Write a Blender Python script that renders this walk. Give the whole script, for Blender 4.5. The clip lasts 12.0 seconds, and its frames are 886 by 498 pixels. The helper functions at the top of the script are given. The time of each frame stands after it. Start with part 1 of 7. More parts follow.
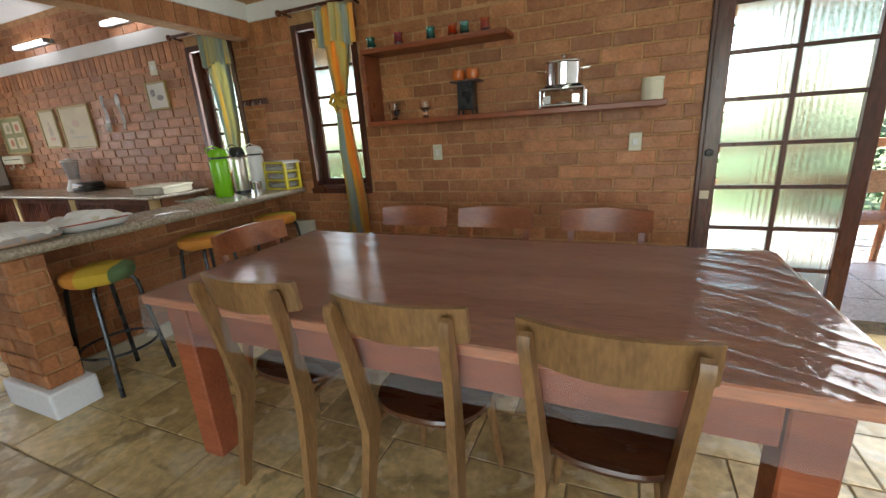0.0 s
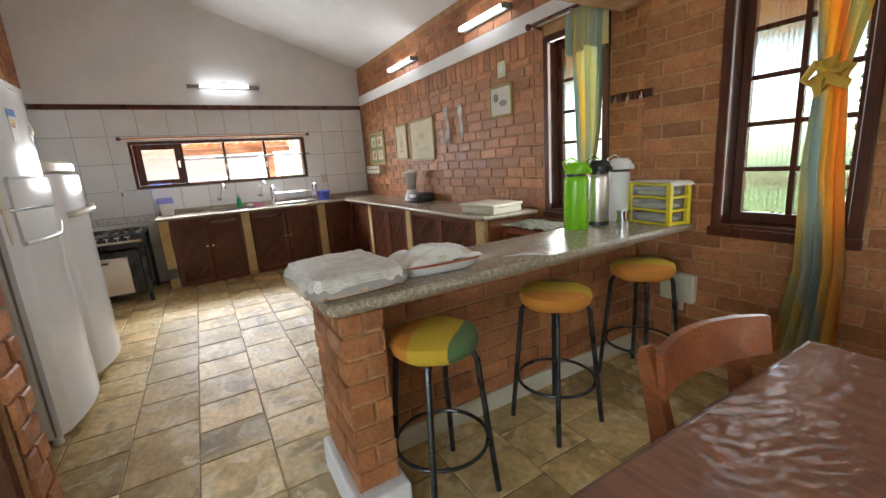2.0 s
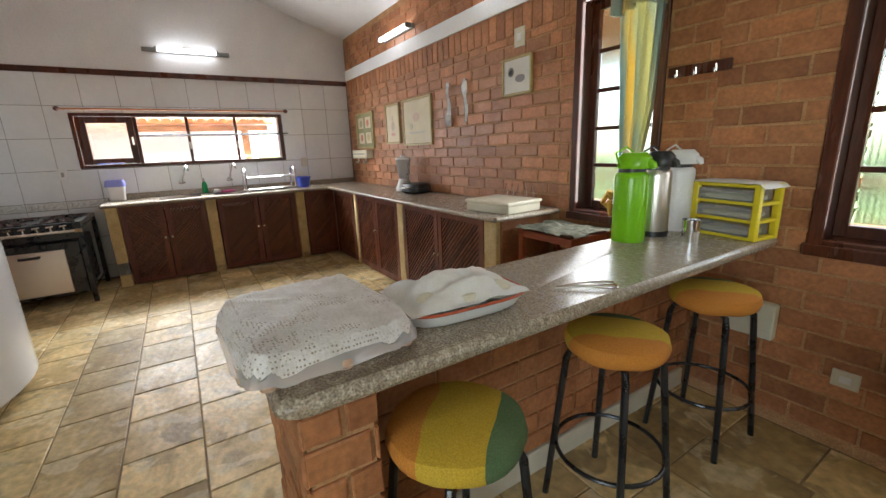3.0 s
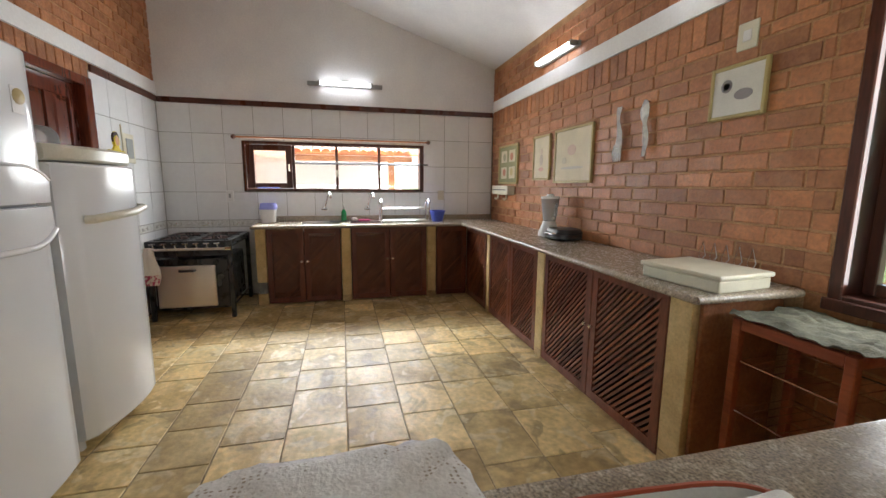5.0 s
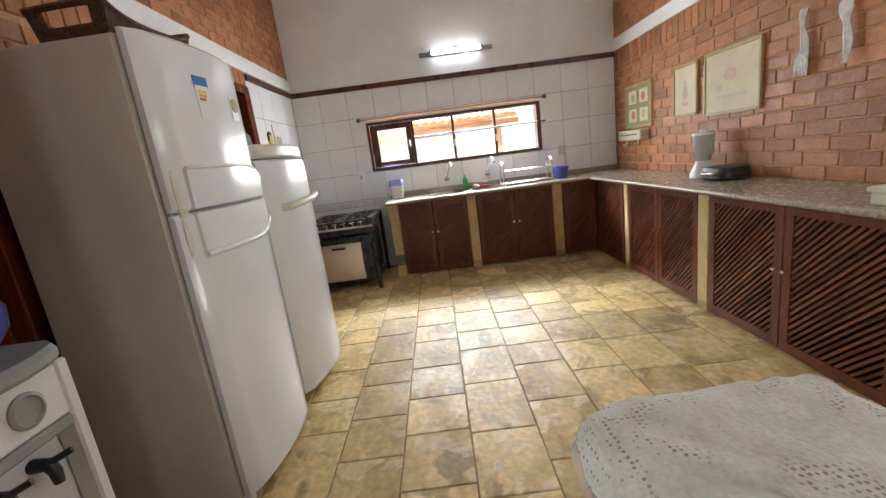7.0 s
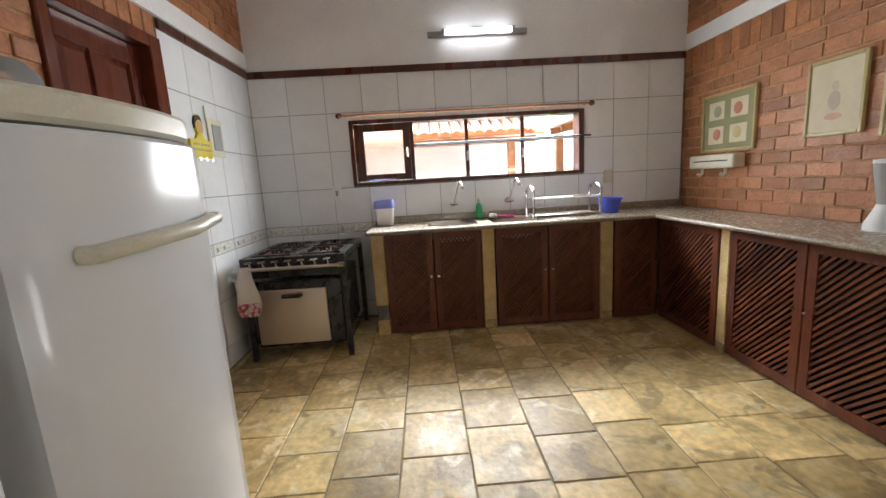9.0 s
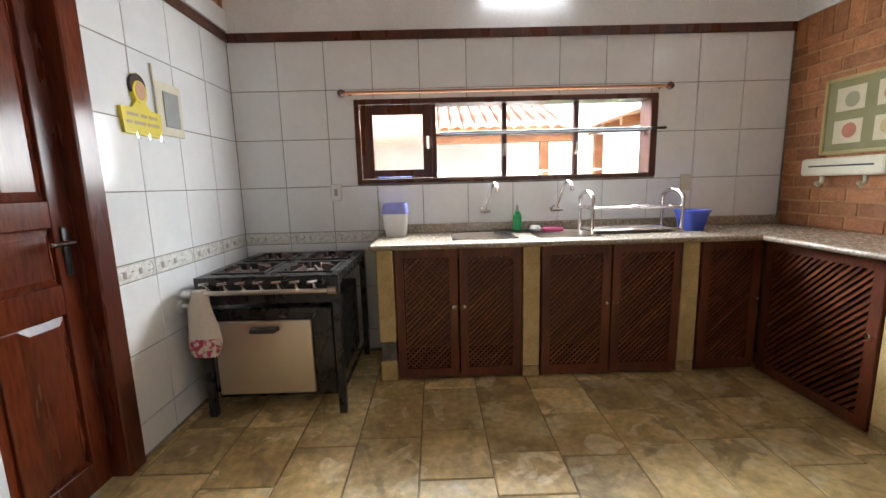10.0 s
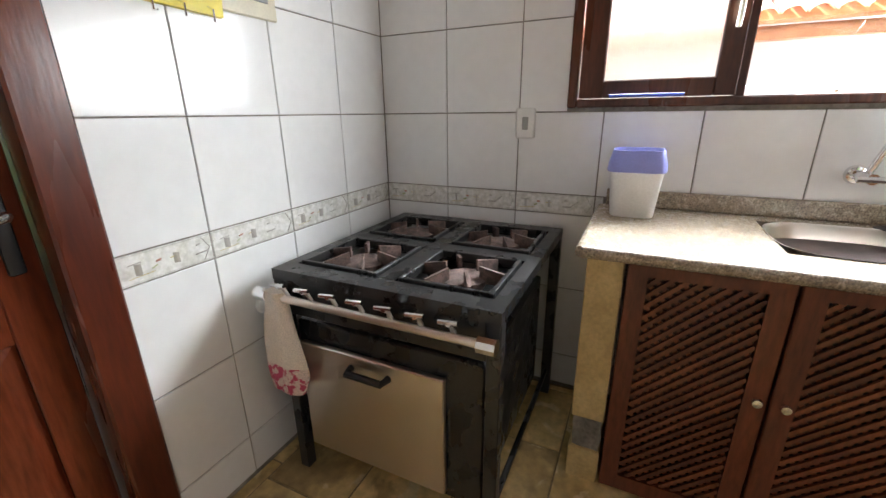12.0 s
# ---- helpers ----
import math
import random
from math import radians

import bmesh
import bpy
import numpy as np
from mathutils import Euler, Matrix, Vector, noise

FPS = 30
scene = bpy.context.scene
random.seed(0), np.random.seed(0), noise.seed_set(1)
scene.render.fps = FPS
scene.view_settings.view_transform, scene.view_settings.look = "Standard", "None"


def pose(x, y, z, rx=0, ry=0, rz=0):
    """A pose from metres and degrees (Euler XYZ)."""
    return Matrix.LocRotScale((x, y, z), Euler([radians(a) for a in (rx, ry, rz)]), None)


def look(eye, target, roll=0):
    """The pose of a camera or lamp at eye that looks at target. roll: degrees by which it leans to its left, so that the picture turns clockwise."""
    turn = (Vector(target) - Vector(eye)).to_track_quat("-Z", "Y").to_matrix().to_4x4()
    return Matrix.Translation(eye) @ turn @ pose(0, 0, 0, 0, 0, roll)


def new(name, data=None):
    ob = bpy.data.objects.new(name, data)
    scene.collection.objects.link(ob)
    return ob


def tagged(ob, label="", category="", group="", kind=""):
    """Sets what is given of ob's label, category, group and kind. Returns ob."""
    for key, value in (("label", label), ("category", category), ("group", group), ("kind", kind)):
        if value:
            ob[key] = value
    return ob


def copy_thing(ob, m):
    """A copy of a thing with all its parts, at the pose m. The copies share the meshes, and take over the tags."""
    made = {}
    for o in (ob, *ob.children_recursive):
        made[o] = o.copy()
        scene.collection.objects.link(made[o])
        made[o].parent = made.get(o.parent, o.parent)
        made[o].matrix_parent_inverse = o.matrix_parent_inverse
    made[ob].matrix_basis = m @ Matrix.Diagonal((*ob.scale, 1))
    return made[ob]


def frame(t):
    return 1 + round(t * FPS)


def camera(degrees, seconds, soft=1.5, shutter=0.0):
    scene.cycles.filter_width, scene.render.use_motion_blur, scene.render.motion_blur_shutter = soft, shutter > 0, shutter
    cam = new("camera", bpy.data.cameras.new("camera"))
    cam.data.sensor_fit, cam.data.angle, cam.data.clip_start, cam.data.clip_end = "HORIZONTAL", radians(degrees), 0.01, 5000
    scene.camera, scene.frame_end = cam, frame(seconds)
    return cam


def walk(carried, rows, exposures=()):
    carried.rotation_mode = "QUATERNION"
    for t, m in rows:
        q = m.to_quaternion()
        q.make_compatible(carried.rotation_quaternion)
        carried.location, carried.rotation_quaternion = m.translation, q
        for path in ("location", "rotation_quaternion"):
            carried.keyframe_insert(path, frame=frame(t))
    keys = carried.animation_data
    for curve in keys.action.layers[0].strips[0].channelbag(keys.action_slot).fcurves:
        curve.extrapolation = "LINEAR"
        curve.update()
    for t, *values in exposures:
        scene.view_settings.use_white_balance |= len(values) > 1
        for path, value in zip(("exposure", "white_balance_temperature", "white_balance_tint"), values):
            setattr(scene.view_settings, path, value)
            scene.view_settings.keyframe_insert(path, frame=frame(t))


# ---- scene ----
cam = camera(94.6, 12.0)
PATH = [
    (0, (-0.394, 0.274, 1.319), (-1.168, 2.031, 0.758), -3.8),
    (0.5, (-0.645, 0.446, 1.36), (-1.787, 1.973, 0.754), -6.4),
    (1, (-1.003, 0.543, 1.366), (-2.424, 1.836, 0.809), -6.9),
    (1.5, (-1.361, 0.707, 1.363), (-2.936, 1.865, 0.938), -6.9),
    (2, (-1.735, 0.809, 1.34), (-3.428, 1.788, 0.922), -4.0),
    (2.5, (-2.061, 0.919, 1.334), (-3.706, 1.941, 0.838), -2.4),
    (4.3, (-2.801, 1.19, 1.348), (-4.456, 2.248, 0.97), -0.9),
    (4.5, (-2.864, 1.202, 1.336), (-4.635, 2.069, 1.004), -0.8),
    (5, (-2.959, 1.258, 1.339), (-4.878, 1.731, 1.033), 0.4),
    (5.5, (-2.99, 1.25, 1.333), (-4.958, 1.457, 1.04), 1.6),
    (6, (-2.974, 1.198, 1.339), (-4.949, 1.208, 1.02), -1.0),
    (6.5, (-2.921, 1.049, 1.344), (-4.88, 0.961, 0.949), -5.6),
    (7, (-2.994, 0.917, 1.327), (-4.946, 0.907, 0.89), -7.5),
    (7.2, (-3.101, 0.862, 1.318), (-5.059, 0.92, 0.913), -7.2),
    (8.8, (-4.218, 0.821, 1.307), (-6.188, 0.973, 1.0), -5.2),
    (9, (-4.402, 0.788, 1.281), (-6.372, 0.861, 0.943), -3.4),
    (9.5, (-4.816, 0.726, 1.253), (-6.784, 0.663, 0.902), -1.7),
    (10, (-5.247, 0.709, 1.245), (-7.222, 0.734, 0.932), -1.5),
    (10.5, (-5.623, 0.59, 1.245), (-7.569, 0.337, 0.856), -2.8),
    (11, (-5.996, 0.512, 1.267), (-7.883, 0.108, 0.741), -2.5),
    (11.5, (-6.307, 0.479, 1.264), (-8.097, -0.162, 0.644), -3.3),
    (12, (-6.504, 0.431, 1.248), (-8.217, -0.386, 0.618), -0.7),
]
walk(cam, [(t, look(eye, target, roll)) for t, eye, target, roll in PATH], exposures=[(0, 2.6), (1.0, 2.88), (2.5, 2.88), (4.5, 2.8), (6, 2.94), (7, 3.1), (9.0, 2.75), (10.0, 2.92), (11, 3.1), (12, 3.08)])

# ---- world, sun and lamps ----
world = bpy.data.worlds.new("world")
scene.world = world
world.use_nodes = True
wn = world.node_tree
sky = wn.nodes.new("ShaderNodeTexSky")
sky.sky_type, sky.sun_disc = "NISHITA", False
sky.sun_elevation, sky.sun_rotation = radians(56), radians(27)
wn.links.new(sky.outputs[0], wn.nodes["Background"].inputs[0])
wn.nodes["Background"].inputs[1].default_value = 0.15
sun = new("sun", bpy.data.lights.new("sun", "SUN"))
sun.data.energy, sun.data.angle, sun.data.color = 5.0, radians(0.6), (1.0, 0.95, 0.87)
sun.matrix_world = look((0, 0, 20), (-0.25, -0.5, 19.17))


def window_light(name, x, y, z, rx, rz, sx, sy, energy):
    lamp = new(name, bpy.data.lights.new(name, "AREA"))
    lamp.data.shape, lamp.data.size, lamp.data.size_y = "RECTANGLE", sx, sy
    lamp.data.energy, lamp.data.color = energy, (0.93, 0.97, 1.0)
    lamp.matrix_world = pose(x, y, z, rx, 0, rz)
    return lamp


# daylight: the strip of sky outside the sink window, and the light of the other openings
window_light("daylight_sink_sky", -9.25, 1.25, 2.52, 50, -90, 2.6, 0.55, 40)
window_light("daylight_sink_window", -8.215, 1.22, 1.55, 90, -90, 2.05, 0.5, 6.5)
# fill light added behind the camera, through an assumed, unseen opening
window_light("daylight_south_opening", 0.2, -2.75, 1.3, 90, 0, 3.0, 1.9, 9)
window_light("daylight_dining_door", 1.26, 3.245, 1.15, 90, 180, 0.7, 1.9, 7)
window_light("daylight_dining_window", -2.615, 3.245, 1.55, 90, 180, 0.5, 1.2, 0.7)
window_light("daylight_bar_window", -3.895, 3.245, 1.55, 90, 180, 0.5, 1.2, 2.2)

# ---- materials ----
def material(name, c1, c2, scale=6.0, rough=0.6, metal=0.0, bump=0.15, grain=70.0, stretch=(1, 1, 1), rnd=0.0, island=False,
             spec=0.5, fine=0.25, local=False, rough_var=0.12, hue=0.0, contrast=0.3, blotch=None, blotch_scale=5.0, blotch_at=0.56):
    """Two colours mixed by broad noise, darkened and lightened by fine noise, with a fine relief."""
    m = bpy.data.materials.new(name)
    m.use_nodes = True
    n, lk = m.node_tree.nodes, m.node_tree.links
    b = n["Principled BSDF"]
    if local:
        src = n.new("ShaderNodeTexCoord").outputs["Object"]
    else:
        src = n.new("ShaderNodeNewGeometry").outputs["Position"]
    mp = n.new("ShaderNodeVectorMath")
    mp.operation = "MULTIPLY"
    mp.inputs[1].default_value = stretch
    lk.new(src, mp.inputs[0])
    vec = mp.outputs[0]
    rv = None
    if rnd or hue:
        if island:
            rv = n.new("ShaderNodeNewGeometry").outputs["Random Per Island"]
        else:
            rv = n.new("ShaderNodeObjectInfo").outputs["Random"]
        off = n.new("ShaderNodeVectorMath")
        off.operation = "MULTIPLY_ADD"
        off.inputs[1].default_value = (37, 53, 71)
        lk.new(rv, off.inputs[0])
        lk.new(vec, off.inputs[2])
        vec = off.outputs[0]
    a = n.new("ShaderNodeTexNoise")
    a.inputs["Scale"].default_value, a.inputs["Detail"].default_value = scale, 5
    lk.new(vec, a.inputs["Vector"])
    f = n.new("ShaderNodeTexNoise")
    f.inputs["Scale"].default_value, f.inputs["Detail"].default_value = grain, 4
    lk.new(vec, f.inputs["Vector"])
    rmp = n.new("ShaderNodeMapRange")
    rmp.inputs[1].default_value, rmp.inputs[2].default_value = 0.5 - contrast / 2, 0.5 + contrast / 2
    lk.new(a.outputs[0], rmp.inputs[0])
    fac = rmp.outputs[0]
    if hue:
        ad = n.new("ShaderNodeMath")
        ad.operation = "MULTIPLY_ADD"
        ad.use_clamp = True
        sub = n.new("ShaderNodeMath")
        sub.operation = "SUBTRACT"
        sub.inputs[1].default_value = 0.5
        lk.new(rv, sub.inputs[0])
        lk.new(sub.outputs[0], ad.inputs[0])
        ad.inputs[1].default_value = hue
        lk.new(fac, ad.inputs[2])
        fac = ad.outputs[0]
    mix = n.new("ShaderNodeMix")
    mix.data_type = "RGBA"
    mix.inputs[6].default_value, mix.inputs[7].default_value = (*c1, 1), (*c2, 1)
    lk.new(fac, mix.inputs[0])
    colour = mix.outputs[2]
    for k, c3 in enumerate(blotch or ()):
        bn_ = n.new("ShaderNodeTexNoise")
        bn_.inputs["Scale"].default_value, bn_.inputs["Detail"].default_value = blotch_scale * (1 + 0.6 * k), 8
        bn_.inputs["Distortion"].default_value = 0.8
        sh_ = n.new("ShaderNodeVectorMath")
        sh_.operation = "ADD"
        sh_.inputs[1].default_value = (3.3 + 5 * k, 7.1, 1.9)
        lk.new(vec, sh_.inputs[0])
        lk.new(sh_.outputs[0], bn_.inputs["Vector"])
        br_ = n.new("ShaderNodeMapRange")
        br_.inputs[1].default_value, br_.inputs[2].default_value = blotch_at, blotch_at + 0.05
        br_.inputs[4].default_value = 0.75
        lk.new(bn_.outputs[0], br_.inputs[0])
        m3 = n.new("ShaderNodeMix")
        m3.data_type = "RGBA"
        m3.inputs[7].default_value = (*c3, 1)
        lk.new(br_.outputs[0], m3.inputs[0])
        lk.new(colour, m3.inputs[6])
        colour = m3.outputs[2]
    hsv = n.new("ShaderNodeHueSaturation")
    lk.new(colour, hsv.inputs["Color"])
    val = n.new("ShaderNodeMapRange")
    val.inputs[1].default_value, val.inputs[2].default_value = 0.3, 0.7
    val.inputs[3].default_value, val.inputs[4].default_value = 1 - fine, 1 + fine
    lk.new(f.outputs[0], val.inputs[0])
    v = val.outputs[0]
    if rnd:
        r2 = n.new("ShaderNodeMapRange")
        r2.inputs[3].default_value, r2.inputs[4].default_value = 1 - rnd, 1 + rnd
        fr = n.new("ShaderNodeMath")
        fr.operation = "FRACT"
        mu = n.new("ShaderNodeMath")
        mu.operation = "MULTIPLY"
        mu.inputs[1].default_value = 7.31
        lk.new(rv, mu.inputs[0])
        lk.new(mu.outputs[0], fr.inputs[0])
        lk.new(fr.outputs[0], r2.inputs[0])
        pr = n.new("ShaderNodeMath")
        pr.operation = "MULTIPLY"
        lk.new(v, pr.inputs[0])
        lk.new(r2.outputs[0], pr.inputs[1])
        v = pr.outputs[0]
    lk.new(v, hsv.inputs["Value"])
    lk.new(hsv.outputs[0], b.inputs["Base Color"])
    rr = n.new("ShaderNodeMapRange")
    rr.inputs[1].default_value, rr.inputs[2].default_value = 0.3, 0.7
    rr.inputs[3].default_value, rr.inputs[4].default_value = max(0.02, rough - rough_var), min(1, rough + rough_var)
    lk.new(a.outputs[0], rr.inputs[0])
    lk.new(rr.outputs[0], b.inputs["Roughness"])
    b.inputs["Metallic"].default_value = metal
    b.inputs["Specular IOR Level"].default_value = spec
    if bump:
        bp = n.new("ShaderNodeBump")
        bp.inputs["Strength"].default_value, bp.inputs["Distance"].default_value = bump, 0.01
        lk.new(f.outputs[0], bp.inputs["Height"])
        lk.new(bp.outputs[0], b.inputs["Normal"])
    return m


def glass(name, color=(1, 1, 1), rough=0.0, ior=1.45):
    m = bpy.data.materials.new(name)
    m.use_nodes = True
    b = m.node_tree.nodes["Principled BSDF"]
    b.inputs["Base Color"].default_value = (*color, 1)
    b.inputs["Roughness"].default_value, b.inputs["IOR"].default_value = rough, ior
    b.inputs["Transmission Weight"].default_value = 1.0
    return m


def glow(name, color, strength):
    m = bpy.data.materials.new(name)
    m.use_nodes = True
    b = m.node_tree.nodes["Principled BSDF"]
    b.inputs["Base Color"].default_value = (*color, 1)
    b.inputs["Emission Color"].default_value = (*color, 1)
    b.inputs["Emission Strength"].default_value = strength
    return m


M_BRICK = material("brick", (0.43, 0.18, 0.072), (0.315, 0.12, 0.047), 9, 0.5, bump=0.35, grain=55, rnd=0.22, hue=0.9, fine=0.2)
M_BRICK_FIELD = material("brick_field", (0.43, 0.18, 0.072), (0.315, 0.12, 0.047), 9, 0.5, bump=0.35, grain=55, rnd=0.22, hue=0.9, island=True, fine=0.2)
M_MORTAR = material("mortar", (0.50, 0.29, 0.14), (0.39, 0.215, 0.10), 12, 0.85, bump=0.5, grain=120)
M_PLASTER = material("white_plaster", (0.82, 0.82, 0.81), (0.76, 0.76, 0.76), 2.5, 0.8, bump=0.12, grain=60, fine=0.04)
M_YELLOW = material("yellow_plaster", (0.62, 0.47, 0.22), (0.50, 0.36, 0.16), 9, 0.7, bump=0.3, grain=80, fine=0.12)
M_YELLOWFOOT = material("worn_yellow_plaster", (0.50, 0.37, 0.18), (0.36, 0.26, 0.13), 14, 0.8, bump=0.4, grain=90, fine=0.2)
M_TILE = material("wall_tile", (0.79, 0.80, 0.80), (0.75, 0.76, 0.77), 3, 0.16, bump=0.02, grain=20, fine=0.02, rnd=0.03, rough_var=0.05)
M_GROUT = material("grout", (0.28, 0.26, 0.23), (0.16, 0.15, 0.13), 9, 0.9, bump=0.3)
M_STONE = material("floor_stone", (0.70, 0.52, 0.24), (0.42, 0.29, 0.115), 4.5, 0.46, bump=0.3, grain=26, rnd=0.25, hue=1.1, fine=0.22, rough_var=0.13, blotch=((0.29, 0.205, 0.09), (0.68, 0.56, 0.33)), blotch_scale=3.6)
M_STONE_FIELD = material("floor_stone_field", (0.70, 0.52, 0.24), (0.42, 0.29, 0.115), 4.5, 0.46, bump=0.3, grain=26, rnd=0.25, hue=1.1, island=True, fine=0.22, rough_var=0.13, blotch=((0.29, 0.205, 0.09), (0.68, 0.56, 0.33)), blotch_scale=3.6)
M_JOINT = material("floor_joint", (0.30, 0.225, 0.12), (0.20, 0.15, 0.08), 14, 0.85, bump=0.5)
M_DARKWOOD = material("dark_wood", (0.10, 0.028, 0.014), (0.05, 0.014, 0.008), 6, 0.32, stretch=(1, 1, 0.15), bump=0.08, grain=90, fine=0.3)
M_CABWOOD = material("cabinet_wood", (0.165, 0.045, 0.021), (0.09, 0.023, 0.012), 7, 0.42, stretch=(1, 1, 0.2), bump=0.1, grain=90, fine=0.3)
M_DOORWOOD = material("varnished_door_wood", (0.15, 0.030, 0.012), (0.075, 0.014, 0.006), 5, 0.22, stretch=(1, 1, 0.12), bump=0.05, grain=80, fine=0.3)
M_GREYWOOD = material("greyed_wood", (0.20, 0.15, 0.11), (0.12, 0.085, 0.06), 8, 0.6, stretch=(1, 0.2, 1), bump=0.1, grain=90, fine=0.25)
M_SLAT = material("lattice_wood", (0.20, 0.064, 0.025), (0.09, 0.024, 0.012), 7, 0.4, stretch=(1, 1, 0.4), bump=0.1, grain=90, fine=0.25, rnd=0.25, hue=0.7)
M_TABLETOP = material("tabletop_wood", (0.60, 0.225, 0.095), (0.48, 0.16, 0.062), 7, 0.5, stretch=(0.15, 1, 1), bump=0.05, grain=80, fine=0.25)
M_REDWOOD = material("red_table_wood", (0.36, 0.095, 0.036), (0.26, 0.06, 0.024), 7, 0.5, stretch=(0.15, 1, 1), bump=0.05, grain=80, fine=0.2)
M_CHAIRWOOD = material("light_chair_wood", (0.28, 0.148, 0.058), (0.19, 0.095, 0.036), 9, 0.4, stretch=(1, 1, 0.25), bump=0.06, grain=90, fine=0.22)
M_CHAIRRED = material("red_chair_wood", (0.33, 0.11, 0.04), (0.22, 0.065, 0.025), 9, 0.35, stretch=(0.25, 1, 1), bump=0.06, grain=90, fine=0.22)
M_GRANITE = material("granite", (0.42, 0.36, 0.28), (0.22, 0.17, 0.12), 55, 0.26, bump=0.02, grain=190, fine=0.55, rough_var=0.05, contrast=0.25)
M_WHITEMET = material("white_enamel", (0.78, 0.80, 0.83), (0.76, 0.78, 0.81), 3, 0.17, bump=0.02, grain=200, fine=0.01, rough_var=0.05)
M_GREYSIDE = material("grey_side_enamel", (0.68, 0.64, 0.57), (0.62, 0.58, 0.52), 4, 0.4, bump=0.05, grain=220, fine=0.03)
M_BLACK = material("black_enamel", (0.012, 0.013, 0.014), (0.02, 0.02, 0.021), 12, 0.3, bump=0.04, grain=120, fine=0.2)
M_STEEL = material("brushed_steel", (0.72, 0.68, 0.63), (0.68, 0.64, 0.59), 4, 0.34, metal=1.0, bump=0.0, grain=200, fine=0.02, rough_var=0.05)
M_CHROME = material("chrome", (0.8, 0.8, 0.8), (0.7, 0.7, 0.7), 9, 0.1, metal=1.0, bump=0.0, fine=0.03, rough_var=0.04)
M_IRON = material("rusty_cast_iron", (0.16, 0.10, 0.085), (0.06, 0.045, 0.04), 30, 0.75, bump=0.3, grain=160, fine=0.3)
M_GLASS = glass("clear_glass")
M_FROST = glass("ribbed_glass", (0.70, 0.80, 0.74), 0.2)
M_FROSTCLEAR = glass("pale_ribbed_glass", (0.97, 0.99, 0.98), 0.25)
M_TUBE = glow("fluorescent_tube", (0.93, 0.95, 1.0), 1.3)


def banded(name, colours, axis, period, rough=0.85, wobble=0.3, fine=0.2):
    """Cloth in blocks of colour: a colour ramp that runs over one local axis, with a weave."""
    m = material(name, (1, 1, 1), (1, 1, 1), 20, rough, bump=0.25, grain=260, fine=fine)
    n, lk = m.node_tree.nodes, m.node_tree.links
    tc = n.new("ShaderNodeTexCoord")
    no = n.new("ShaderNodeTexNoise")
    no.inputs["Scale"].default_value = 3.0
    lk.new(tc.outputs["Object"], no.inputs["Vector"])
    sp = n.new("ShaderNodeVectorMath")
    sp.operation = "DOT_PRODUCT"
    sp.inputs[1].default_value = axis
    lk.new(tc.outputs["Object"], sp.inputs[0])
    ma = n.new("ShaderNodeMath")
    ma.operation = "MULTIPLY_ADD"
    ma.inputs[1].default_value = 1.0 / period
    lk.new(sp.outputs["Value"], ma.inputs[0])
    mw = n.new("ShaderNodeMath")
    mw.operation = "MULTIPLY"
    mw.inputs[1].default_value = wobble
    lk.new(no.outputs[0], mw.inputs[0])
    lk.new(mw.outputs[0], ma.inputs[2])
    fr = n.new("ShaderNodeMath")
    fr.operation = "FRACT"
    lk.new(ma.outputs[0], fr.inputs[0])
    ramp = n.new("ShaderNodeValToRGB")
    ramp.color_ramp.interpolation = "EASE"
    k = len(colours)
    els = ramp.color_ramp.elements
    while len(els) < k:
        els.new(0.5)
    for i, c in enumerate(colours):
        els[i].position = i / k
        els[i].color = (*c, 1)
    lk.new(fr.outputs[0], ramp.inputs[0])
    hsv = n["Hue/Saturation/Value"]
    for l in list(hsv.inputs["Color"].links):
        lk.remove(l)
    lk.new(ramp.outputs[0], hsv.inputs["Color"])
    return m


def film_plastic(name, gloss=0.08, tint=(1, 1, 1), haze=0.06, ior=1.5):
    """Clear plastic film: lets light straight through and adds a sharp gloss by its angle."""
    m = bpy.data.materials.new(name)
    m.use_nodes = True
    n, lk = m.node_tree.nodes, m.node_tree.links
    n.remove(n["Principled BSDF"])
    t = n.new("ShaderNodeBsdfTransparent")
    t.inputs[0].default_value = (*tint, 1)
    g = n.new("ShaderNodeBsdfGlossy")
    g.inputs["Roughness"].default_value = gloss
    f = n.new("ShaderNodeFresnel")
    f.inputs[0].default_value = ior
    x = n.new("ShaderNodeMixShader")
    lk.new(f.outputs[0], x.inputs[0])
    lk.new(t.outputs[0], x.inputs[1])
    lk.new(g.outputs[0], x.inputs[2])
    d = n.new("ShaderNodeBsdfDiffuse")
    d.inputs[0].default_value = (0.8, 0.8, 0.8, 1)
    y = n.new("ShaderNodeMixShader")
    y.inputs[0].default_value = haze
    lk.new(x.outputs[0], y.inputs[1])
    lk.new(d.outputs[0], y.inputs[2])
    lk.new(y.outputs[0], n["Material Output"].inputs[0])
    return m


def plain(name, c, rough=0.4, metal=0.0, fine=0.05, bump=0.03):
    return material(name, c, tuple(v * 0.9 for v in c), 8, rough, metal=metal, bump=bump, grain=150, fine=fine, rough_var=0.06)


